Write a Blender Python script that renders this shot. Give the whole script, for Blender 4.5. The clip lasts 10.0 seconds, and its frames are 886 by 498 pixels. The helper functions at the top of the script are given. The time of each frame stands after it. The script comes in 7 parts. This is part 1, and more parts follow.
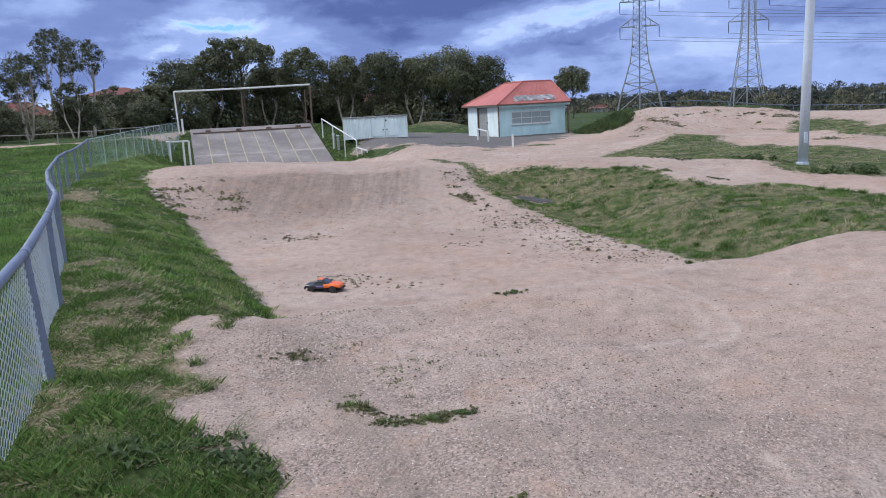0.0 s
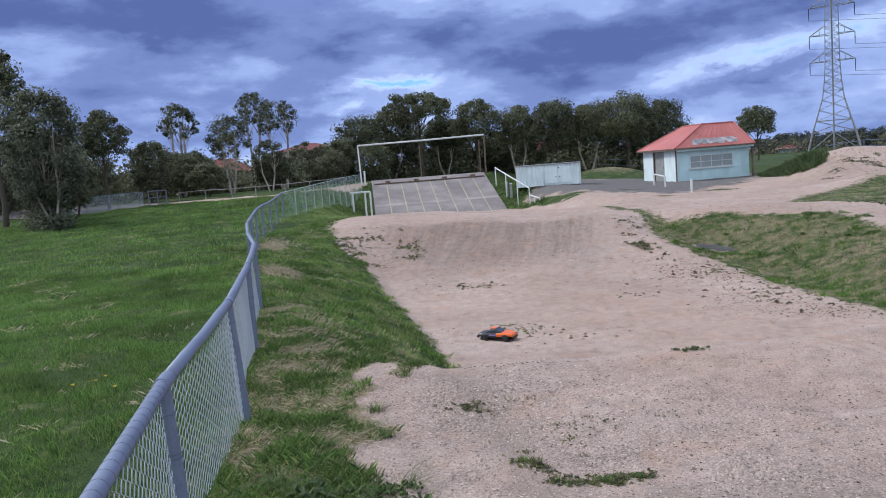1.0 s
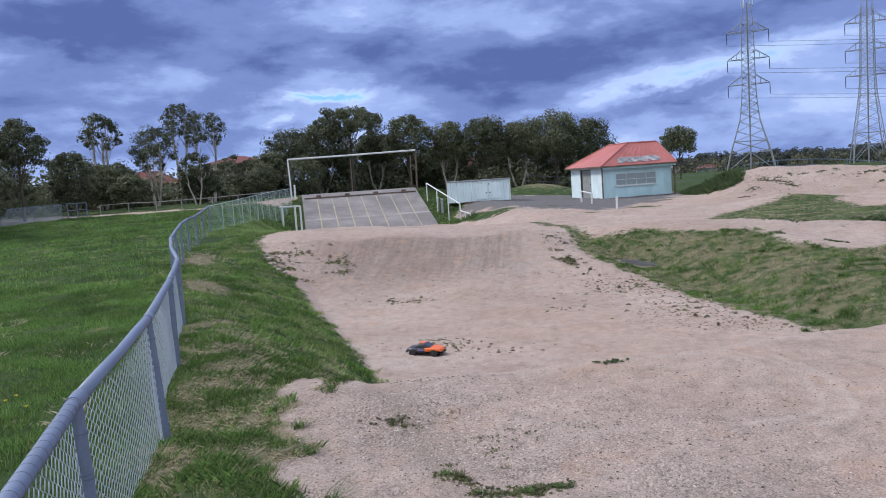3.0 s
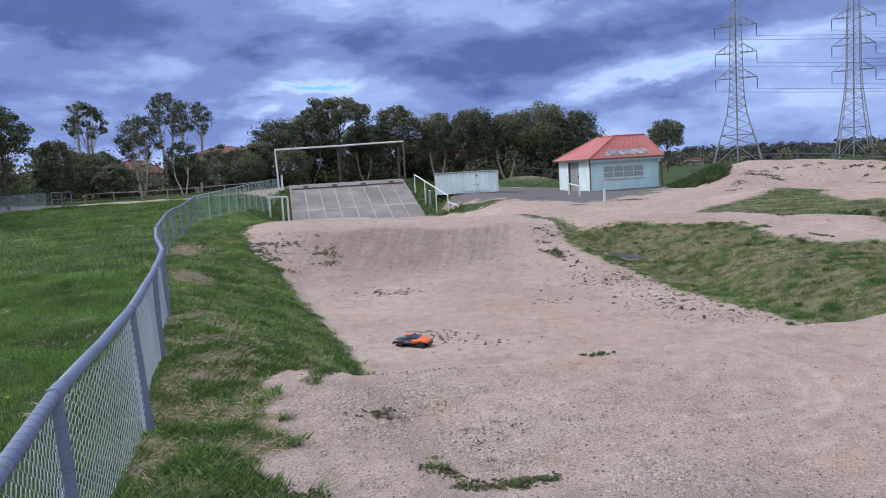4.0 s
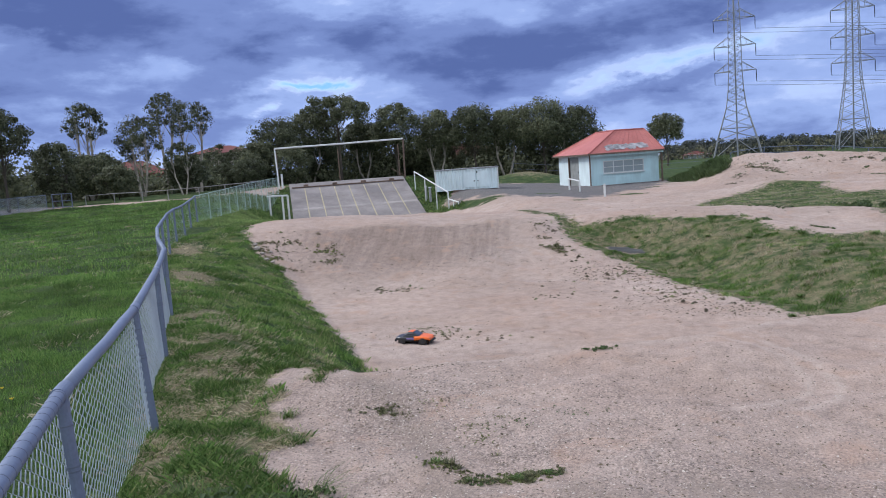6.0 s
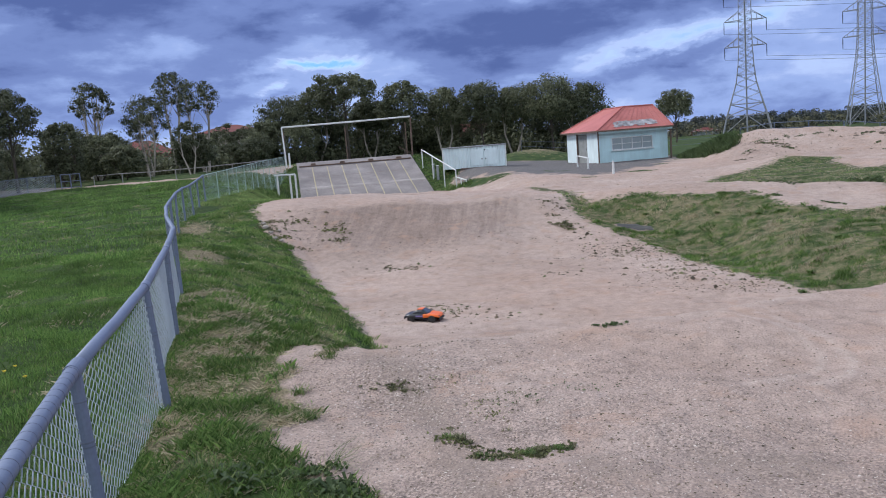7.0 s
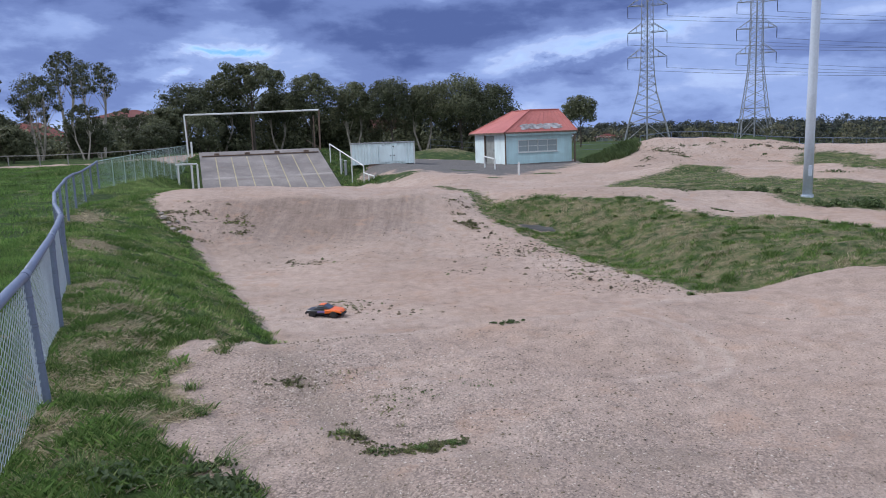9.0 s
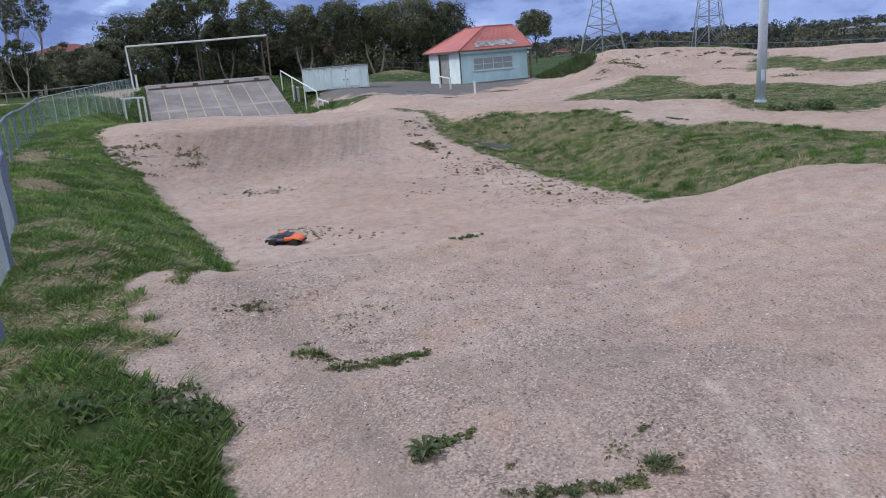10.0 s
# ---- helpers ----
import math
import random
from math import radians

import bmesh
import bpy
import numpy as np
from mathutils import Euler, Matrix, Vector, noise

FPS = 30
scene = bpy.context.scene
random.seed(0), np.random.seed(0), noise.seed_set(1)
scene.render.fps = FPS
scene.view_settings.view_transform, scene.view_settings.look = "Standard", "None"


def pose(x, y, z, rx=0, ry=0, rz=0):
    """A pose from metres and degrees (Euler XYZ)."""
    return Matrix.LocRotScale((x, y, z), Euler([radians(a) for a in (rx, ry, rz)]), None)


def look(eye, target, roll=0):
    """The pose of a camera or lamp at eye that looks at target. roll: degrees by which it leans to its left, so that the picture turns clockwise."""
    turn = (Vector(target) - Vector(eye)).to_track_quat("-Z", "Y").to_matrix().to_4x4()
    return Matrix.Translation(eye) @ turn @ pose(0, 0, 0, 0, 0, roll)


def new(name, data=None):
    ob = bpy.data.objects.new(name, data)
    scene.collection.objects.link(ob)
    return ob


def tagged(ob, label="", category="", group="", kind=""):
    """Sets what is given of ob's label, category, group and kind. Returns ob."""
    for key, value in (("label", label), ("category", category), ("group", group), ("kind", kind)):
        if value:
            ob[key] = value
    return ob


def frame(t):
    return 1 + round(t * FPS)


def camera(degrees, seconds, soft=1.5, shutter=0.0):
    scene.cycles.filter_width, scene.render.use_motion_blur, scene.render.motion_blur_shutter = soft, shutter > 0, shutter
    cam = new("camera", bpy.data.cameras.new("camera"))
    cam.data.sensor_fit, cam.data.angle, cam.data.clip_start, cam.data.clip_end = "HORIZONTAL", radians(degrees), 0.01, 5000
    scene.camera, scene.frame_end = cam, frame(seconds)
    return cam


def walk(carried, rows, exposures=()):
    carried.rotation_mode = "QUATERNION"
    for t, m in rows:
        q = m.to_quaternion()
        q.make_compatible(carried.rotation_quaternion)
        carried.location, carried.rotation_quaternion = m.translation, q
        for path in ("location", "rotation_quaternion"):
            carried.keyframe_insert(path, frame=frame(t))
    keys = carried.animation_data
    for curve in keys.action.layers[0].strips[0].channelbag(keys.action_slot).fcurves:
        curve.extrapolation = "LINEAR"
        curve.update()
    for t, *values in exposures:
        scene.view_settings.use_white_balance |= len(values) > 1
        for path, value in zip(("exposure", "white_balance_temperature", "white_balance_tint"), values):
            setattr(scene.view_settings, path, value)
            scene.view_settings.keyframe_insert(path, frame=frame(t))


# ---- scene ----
cam = camera(59.79, 10.0, soft=1.0)
EYE = 1.65
PATH = [
    (0.0, pose(-0.030, 0.040, EYE + -0.036, 79.694, 2.915, -0.145)),
    (0.5, pose(-0.033, 0.025, EYE + 0.004, 81.320, 3.141, 7.368)),
    (1.0, pose(-0.036, 0.008, EYE + 0.019, 83.948, 4.404, 12.527)),
    (1.5, pose(-0.032, -0.005, EYE + 0.026, 85.543, 3.962, 14.072)),
    (2.0, pose(-0.003, -0.025, EYE + 0.032, 85.806, 4.019, 12.192)),
    (2.5, pose(0.013, -0.033, EYE + 0.025, 85.268, 4.246, 9.044)),
    (4.0, pose(0.017, 0.003, EYE + 0.019, 84.026, 3.374, 6.596)),
    (4.5, pose(0.012, 0.007, EYE + 0.019, 83.794, 3.169, 7.343)),
    (5.0, pose(0.035, -0.006, EYE + 0.025, 84.084, 3.512, 5.798)),
    (6.5, pose(0.001, 0.001, EYE + 0.005, 83.066, 4.404, 6.925)),
    (7.0, pose(-0.005, 0.011, EYE + -0.001, 82.234, 4.448, 7.119)),
    (7.5, pose(-0.033, 0.005, EYE + 0.005, 82.361, 2.891, 9.575)),
    (8.0, pose(0.009, -0.003, EYE + 0.006, 82.821, 2.784, 6.607)),
    (8.5, pose(0.061, -0.006, EYE + 0.002, 82.636, 2.025, 0.709)),
    (9.0, pose(0.041, 0.001, EYE + -0.007, 81.641, 2.061, 0.464)),
    (9.5, pose(0.014, 0.002, EYE + -0.018, 80.646, 2.934, 3.187)),
    (10.0, pose(0.080, 0.020, EYE + -0.074, 75.819, 4.444, -2.861)),
]
walk(cam, PATH, [(0.0, 0.06, 6050, 10), (5.0, 0.06, 6050, 10), (6.5, 0.02, 6050, 10), (8.5, -0.04, 6050, 10), (10.0, -0.08, 6050, 10)])

# ---- sky and sun ----
world = bpy.data.worlds.new("sky")
scene.world = world
world.use_nodes = True
wn, wl = world.node_tree.nodes, world.node_tree.links
wn.clear()


def wnode(kind, **sets):
    n = wn.new(kind)
    for key, value in sets.items():
        n.inputs[key].default_value = value
    return n


SUN_ELEVATION, SUN_TURN = radians(45), radians(286)
clear = wn.new("ShaderNodeTexSky")
clear.sky_type, clear.sun_disc = "NISHITA", False
clear.sun_elevation, clear.sun_rotation = SUN_ELEVATION, SUN_TURN
clear_bg = wnode("ShaderNodeBackground", Strength=0.14)
tint = wn.new("ShaderNodeMix")
tint.data_type, tint.blend_type = "RGBA", "MULTIPLY"
tint.inputs[0].default_value, tint.inputs[7].default_value = 1.0, (0.44, 0.74, 1.30, 1)
wl.new(clear.outputs[0], tint.inputs[6])
wl.new(tint.outputs[2], clear_bg.inputs[0])
place = wn.new("ShaderNodeTexCoord")
split = wn.new("ShaderNodeSeparateXYZ")
wl.new(place.outputs["Generated"], split.inputs[0])


def wmath(op, a, b=None, clamp=False):
    n = wn.new("ShaderNodeMath")
    n.operation, n.use_clamp = op, clamp
    for i, v in enumerate((a, b)):
        if v is None:
            continue
        if isinstance(v, (int, float)):
            n.inputs[i].default_value = v
        else:
            wl.new(v, n.inputs[i])
    return n.outputs[0]


# clouds laid out by bearing and height above the horizon
bearing = wmath("ARCTAN2", split.outputs[0], split.outputs[1])
height = wmath("ARCSINE", split.outputs[2])
spread = wn.new("ShaderNodeCombineXYZ")
wl.new(bearing, spread.inputs[0])
wl.new(height, spread.inputs[1])


def cloud_noise(scale, detail, shift, stretch=2.2, rough=0.55, distort=0.3, up=0.0):
    m = wn.new("ShaderNodeMapping")
    m.inputs["Location"].default_value = (shift, shift * 1.7 + up * stretch, shift * 0.3)
    m.inputs["Scale"].default_value = (1, stretch, 1)
    wl.new(spread.outputs[0], m.inputs[0])
    n = wnode("ShaderNodeTexNoise", Scale=scale, Detail=detail, Roughness=rough, Distortion=distort)
    wl.new(m.outputs[0], n.inputs["Vector"])
    return n.outputs[0]


def wramp(fac, *stops):
    n = wn.new("ShaderNodeValToRGB")
    n.color_ramp.interpolation = "EASE"
    while len(n.color_ramp.elements) < len(stops):
        n.color_ramp.elements.new(0.5)
    for e, (p, c) in zip(n.color_ramp.elements, stops):
        e.position, e.color = p, (*c, 1)
    wl.new(fac, n.inputs[0])
    return n.outputs[0]


big = cloud_noise(5.0, 8, 3.1, 3.0, 0.52)
fine = cloud_noise(13.0, 8, 7.3, 2.6, 0.58, 0.15)
fine_above = cloud_noise(13.0, 8, 7.3, 2.6, 0.58, 0.15, 0.012)
big_above = cloud_noise(5.0, 8, 3.1, 3.0, 0.52, 0.3, 0.02)
mixed = wmath("ADD", wmath("MULTIPLY", big, 0.50), wmath("ADD", wmath("MULTIPLY", fine, 0.20), 0.125))
# billows: bright upper rims, dark undersides
rim = wmath("ADD", wmath("MULTIPLY", wmath("SUBTRACT", fine_above, fine), 0.24), wmath("MULTIPLY", wmath("SUBTRACT", big_above, big), 0.30))
mixed = wmath("ADD", mixed, rim)
ragged = wmath("SUBTRACT", cloud_noise(8.0, 6, 1.0, 2.0, 0.6), 0.5)
ragged_up = wmath("SUBTRACT", cloud_noise(8.0, 6, 11.0, 2.0, 0.6), 0.5)
fx = wmath("ADD", wmath("MULTIPLY", bearing, 57.3), wmath("MULTIPLY", ragged, 11.0))
fy = wmath("ADD", wmath("MULTIPLY", height, 57.3), wmath("MULTIPLY", ragged_up, 4.5))
# cloud banks (positive, thick and dark) and thin places (negative): bearing, height, half sizes and tilt in degrees
for cx, cy, rx, ry, tilt, amount in ((-3, 7.6, 9, 1.5, 2, 0.125), (9.5, 9.4, 9, 1.7, 4, 0.10), (-14, 9.8, 6, 1.1, -4, 0.08), (-31, 11.3, 13, 2.0, 0, 0.16), (-20, 13.6, 9, 1.2, 0, 0.08), (-8, 11.4, 6, 0.9, 3, -0.05),
                                     (-36, 9.4, 8, 0.8, 2, -0.05), (-24, 9.2, 8, 1.3, 0, 0.11), (-28, 6.0, 8, 1.2, 0, 0.06), (21, 9.2, 6, 2.0, 3, 0.07), (-13.5, 7.7, 4.5, 0.6, 6, -0.05), (-16.3, 6.3, 4.2, 0.5, 3, -0.23), (-18.6, 4.9, 1.3, 0.5, 0, -0.12),
                                     (-23, 3.8, 9, 1.1, 0, 0.10), (6, 5.3, 7, 0.7, 8, -0.085), (15, 6.4, 7, 0.8, 8, -0.09), (9.8, 4.5, 4, 0.5, 8, 0.10), (15, 2.6, 12, 1.0, 2, -0.05), (26, 5.2, 5, 1.0, 5, 0.08)):
    ct, st = math.cos(radians(tilt)), math.sin(radians(tilt))
    ox, oy = wmath("SUBTRACT", fx, cx), wmath("SUBTRACT", fy, cy)
    dx = wmath("ADD", wmath("MULTIPLY", ox, ct / rx), wmath("MULTIPLY", oy, st / rx))
    dy = wmath("SUBTRACT", wmath("MULTIPLY", oy, ct / ry), wmath("MULTIPLY", ox, st / ry))
    r2 = wmath("ADD", wmath("MULTIPLY", dx, dx), wmath("MULTIPLY", dy, dy))
    mixed = wmath("ADD", mixed, wmath("MULTIPLY", wmath("POWER", 2.718, wmath("MULTIPLY", r2, -1.0)), amount))
low = wmath("SUBTRACT", 1.0, wmath("MULTIPLY", split.outputs[2], 12.0), True)
mixed = wmath("SUBTRACT", mixed, wmath("MULTIPLY", low, 0.05))
tone = wramp(mixed, (0.31, (0.80, 0.87, 1.04)), (0.37, (0.54, 0.645, 0.95)), (0.44, (0.352, 0.458, 0.79)), (0.53, (0.204, 0.276, 0.555)), (0.64, (0.106, 0.153, 0.365)))
cloud_bg = wnode("ShaderNodeBackground", Strength=1.0)
wl.new(tone, cloud_bg.inputs[0])
cover = wmath("MAXIMUM", wramp(mixed, (0.23, (0.0, 0.0, 0.0)), (0.41, (1, 1, 1))), wmath("MULTIPLY", low, 1.6), True)
both = wn.new("ShaderNodeMixShader")
wl.new(cover, both.inputs[0])
wl.new(clear_bg.outputs[0], both.inputs[1])
wl.new(cloud_bg.outputs[0], both.inputs[2])
# thinner, brighter cloud overhead and to the south
high_bg = wnode("ShaderNodeBackground", Color=(0.90, 0.95, 1.0, 1), Strength=1.1)
over = wn.new("ShaderNodeMixShader")
rise = wn.new("ShaderNodeMapRange")
rise.interpolation_type = "SMOOTHSTEP"
rise.inputs[1].default_value, rise.inputs[2].default_value = 0.05, 0.6
rise.inputs[3].default_value, rise.inputs[4].default_value = 0.0, 0.8
wl.new(wmath("SUBTRACT", wmath("MULTIPLY", split.outputs[2], 0.85), wmath("MULTIPLY", split.outputs[1], 0.45)), rise.inputs[0])
wl.new(rise.outputs[0], over.inputs[0])
wl.new(both.outputs[0], over.inputs[1])
wl.new(high_bg.outputs[0], over.inputs[2])
sky_out = wn.new("ShaderNodeOutputWorld")
wl.new(over.outputs[0], sky_out.inputs[0])

sun = new("sun", bpy.data.lights.new("sun", "SUN"))
sun.data.energy, sun.data.angle, sun.data.color = 2.5, radians(12), (1.0, 0.95, 0.88)
sun.matrix_world = look((-32, 9, 34), (0, 0, 0))

# ---- materials ----
class Mat:
    """A node material built step by step."""

    def __init__(self, name, rough=0.8, metal=0.0):
        self.m = bpy.data.materials.new(name)
        self.m.use_nodes = True
        self.n, self.l = self.m.node_tree.nodes, self.m.node_tree.links
        self.bsdf = self.n["Principled BSDF"]
        self.bsdf.inputs["Roughness"].default_value = rough
        self.bsdf.inputs["Metallic"].default_value = metal
        c = self.n.new("ShaderNodeTexCoord")
        self.pos = c.outputs["Object"]

    def noise(self, scale, detail=4, rough=0.55, stretch=None, distort=0.0):
        n = self.n.new("ShaderNodeTexNoise")
        n.inputs["Scale"].default_value, n.inputs["Detail"].default_value = scale, detail
        n.inputs["Roughness"].default_value, n.inputs["Distortion"].default_value = rough, distort
        src = self.pos
        if stretch:
            m = self.n.new("ShaderNodeMapping")
            m.inputs["Scale"].default_value = stretch
            self.l.new(src, m.inputs[0])
            src = m.outputs[0]
        self.l.new(src, n.inputs["Vector"])
        return n.outputs[0]

    def cells(self, scale, out="Distance"):
        n = self.n.new("ShaderNodeTexVoronoi")
        n.inputs["Scale"].default_value = scale
        self.l.new(self.pos, n.inputs["Vector"])
        return n.outputs[out]

    def ramp(self, fac, *stops):
        n = self.n.new("ShaderNodeValToRGB")
        while len(n.color_ramp.elements) < len(stops):
            n.color_ramp.elements.new(0.5)
        for e, (p, c) in zip(n.color_ramp.elements, stops):
            e.position, e.color = p, ((c, c, c, 1) if isinstance(c, (int, float)) else (*c, 1))
        self.l.new(fac, n.inputs[0])
        return n.outputs[0]

    def mix(self, fac, a, b, kind="MIX"):
        n = self.n.new("ShaderNodeMix")
        n.data_type, n.blend_type = "RGBA", kind
        for i, v in ((0, fac), (6, a), (7, b)):
            if isinstance(v, (int, float)):
                n.inputs[i].default_value = v
            elif isinstance(v, tuple):
                n.inputs[i].default_value = (*v, 1)
            else:
                self.l.new(v, n.inputs[i])
        return n.outputs[2]

    def math(self, op, a, b=0.0, clamp=False):
        n = self.n.new("ShaderNodeMath")
        n.operation, n.use_clamp = op, clamp
        for i, v in enumerate((a, b)):
            if isinstance(v, (int, float)):
                n.inputs[i].default_value = v
            else:
                self.l.new(v, n.inputs[i])
        return n.outputs[0]

    def attr(self, name):
        n = self.n.new("ShaderNodeAttribute")
        n.attribute_name = name
        return n.outputs["Fac"]

    def island(self):
        return self.n.new("ShaderNodeNewGeometry").outputs["Random Per Island"]

    def each(self):
        return self.n.new("ShaderNodeObjectInfo").outputs["Random"]

    def color(self, v):
        self.l.new(v, self.bsdf.inputs["Base Color"])
        return self

    def rough(self, v):
        self.l.new(v, self.bsdf.inputs["Roughness"])
        return self

    def bump(self, height, strength=0.4, distance=0.01):
        n = self.n.new("ShaderNodeBump")
        n.inputs["Strength"].default_value, n.inputs["Distance"].default_value = strength, distance
        self.l.new(height, n.inputs["Height"])
        self.l.new(n.outputs[0], self.bsdf.inputs["Normal"])
        return self


def plain(name, base, rough=0.7, metal=0.0, spread=0.12, scale=3.0, fine=40.0, relief=0.15):
    """Paint, metal or wood with broad stains and fine grain."""
    m = Mat(name, rough, metal)
    dark, light = tuple(c * (1 - spread) for c in base), tuple(min(1, c * (1 + spread)) for c in base)
    a = m.ramp(m.noise(scale, 5), (0.3, dark), (0.7, light))
    b = m.ramp(m.noise(fine, 3), (0.35, 0.82), (0.65, 1.0))
    m.color(m.mix(0.6, a, b, "MULTIPLY"))
    if relief:
        m.bump(m.noise(fine, 4), relief, 0.003)
    return m.m


def leafy(name, dark, light, rough=0.6, through_light=0.35, tip=None, patches=(0.7, 1.1)):
    """Leaves or blades, each a little different."""
    m = Mat(name, rough)
    a = m.ramp(m.island(), (0.0, dark), (0.55, light), (0.82, tuple(c * 1.2 for c in light)), (1.0, tip or tuple(c * 1.25 for c in light)))
    b = m.ramp(m.noise(0.7, 3), (0.3, patches[0]), (0.7, patches[1]))
    m.color(m.mix(1.0, a, b, "MULTIPLY"))
    m.bsdf.inputs["Specular IOR Level"].default_value = 0.25
    glow = m.n.new("ShaderNodeBsdfTranslucent")
    m.l.new(m.bsdf.inputs["Base Color"].links[0].from_socket, glow.inputs["Color"])
    blend = m.n.new("ShaderNodeMixShader")
    blend.inputs[0].default_value = through_light
    m.l.new(m.bsdf.outputs[0], blend.inputs[1])
    m.l.new(glow.outputs[0], blend.inputs[2])
    m.l.new(blend.outputs[0], m.n["Material Output"].inputs["Surface"])
    return m.m


def ground_material():
    m = Mat("earth_and_turf", 0.95)
    m.bsdf.inputs["Specular IOR Level"].default_value = 0.15
    # pale granitic sand with grit, pebbles and darker brown patches
    sand = m.ramp(m.noise(0.35, 6, 0.6), (0.3, (0.375, 0.285, 0.24)), (0.55, (0.465, 0.362, 0.312)), (0.75, (0.53, 0.425, 0.375)))
    pink = m.ramp(m.noise(0.13, 3), (0.45, 0.0), (0.68, 0.6))
    sand = m.mix(pink, sand, (0.44, 0.31, 0.25))
    tan = m.ramp(m.noise(1.3, 5, 0.65, None, 0.6), (0.52, 0.0), (0.68, 0.5))
    sand = m.mix(tan, sand, (0.38, 0.26, 0.20))
    streaks = m.ramp(m.noise(3.2, 7, 0.7, (1.6, 0.10, 0.3)), (0.32, 0.35), (0.68, 0.95))
    sand = m.mix(m.math("MULTIPLY", m.attr("dark_soil"), streaks), sand, (0.225, 0.17, 0.145))
    grit = m.ramp(m.noise(60, 4, 0.7), (0.33, 0.52), (0.5, 0.98), (0.7, 1.2))
    sand = m.mix(0.8, sand, grit, "MULTIPLY")
    mid = m.ramp(m.noise(6, 5, 0.6), (0.3, 0.72), (0.6, 1.04))
    sand = m.mix(0.7, sand, mid, "MULTIPLY")
    chips = m.ramp(m.cells(85, "Color"), (0.05, 0.45), (0.5, 0.92), (0.9, 1.3))
    loose = m.math("MULTIPLY", m.attr("grit"), m.ramp(m.noise(1.1, 5, 0.6), (0.36, 0.15), (0.60, 1.0)))
    sand = m.mix(m.math("MULTIPLY", loose, 0.55), sand, (0.325, 0.253, 0.222))
    sand = m.mix(loose, sand, m.mix(1.0, sand, chips, "MULTIPLY"))
    # pebble shading put into the colour: lighter tops, darker gaps between
    gaps = m.ramp(m.cells(62), (0.25, 1.2), (0.5, 1.0), (0.75, 0.55))
    sand = m.mix(m.math("MULTIPLY", loose, 0.55), sand, m.mix(1.0, sand, gaps, "MULTIPLY"))
    red = m.ramp(m.noise(1.9, 4, 0.6, None, 0.8), (0.56, 0.0), (0.70, 0.55))
    sand = m.mix(red, sand, (0.40, 0.262, 0.195))
    worn = m.ramp(m.noise(2.7, 6, 0.7, (1, 1.4, 1), 0.5), (0.28, 0.66), (0.46, 1.0))
    sand = m.mix(0.75, sand, worn, "MULTIPLY")
    stones = m.ramp(m.cells(26), (0.05, 0.55), (0.16, 1.0))
    thin = m.ramp(m.noise(3.5, 3), (0.48, 0.0), (0.62, 1.0))
    sand = m.mix(thin, sand, m.mix(1.0, sand, stones, "MULTIPLY"))
    sand = m.mix(m.math("MULTIPLY", m.attr("rut_and_rim"), m.ramp(m.noise(9, 4), (0.3, 0.15), (0.7, 0.55))), sand, (0.53, 0.435, 0.38))
    sand = m.mix(m.math("MULTIPLY", m.attr("stain"), m.ramp(m.noise(6, 4), (0.35, 0.25), (0.65, 0.8))), sand, (0.24, 0.19, 0.16))
    # turf: green with straw and bare soil between
    turf = m.ramp(m.noise(1.1, 6, 0.62), (0.28, (0.026, 0.045, 0.015)), (0.5, (0.047, 0.078, 0.022)), (0.72, (0.085, 0.115, 0.038)))
    blade = m.ramp(m.noise(30, 5, 0.75), (0.3, 0.35), (0.55, 0.95), (0.75, 1.5))
    turf = m.mix(0.85, turf, blade, "MULTIPLY")
    straw = m.ramp(m.noise(2.2, 6, 0.65), (0.56, 0.0), (0.70, 0.75))
    turf = m.mix(straw, turf, (0.23, 0.19, 0.10))
    gravel = m.ramp(m.noise(14, 6, 0.7), (0.3, (0.085, 0.08, 0.08)), (0.7, (0.20, 0.185, 0.182)))
    ragged = m.math("ADD", m.attr("turf"), m.math("MULTIPLY", m.math("SUBTRACT", m.noise(5.0, 6, 0.7), 0.5), 1.1))
    green = m.ramp(ragged, (0.40, 0.0), (0.56, 1.0))
    grey = m.ramp(m.math("ADD", m.attr("gravel"), m.math("MULTIPLY", m.math("SUBTRACT", m.noise(0.9, 7, 0.7), 0.5), 2.3)), (0.4, 0.0), (0.75, 1.0))
    straws = m.attr("straw")
    turf = m.mix(m.ramp(m.math("ADD", straws, m.math("MULTIPLY", m.math("SUBTRACT", m.noise(4.0, 5, 0.7), 0.5), 1.2)), (0.40, 0.0), (0.66, 0.9)), turf, m.mix(m.ramp(m.noise(55, 5, 0.75), (0.38, 0.0), (0.62, 1.0)), (0.075, 0.062, 0.038), (0.34, 0.28, 0.18)))
    c = m.mix(grey, sand, gravel)
    m.color(m.mix(green, c, turf))
    h = m.math("ADD", m.math("ADD", m.noise(45, 5, 0.7), m.math("MULTIPLY", m.cells(62), -0.9)), m.math("MULTIPLY", m.noise(9, 5), 1.7))
    m.bump(h, 0.55, 0.015)
    return m.m


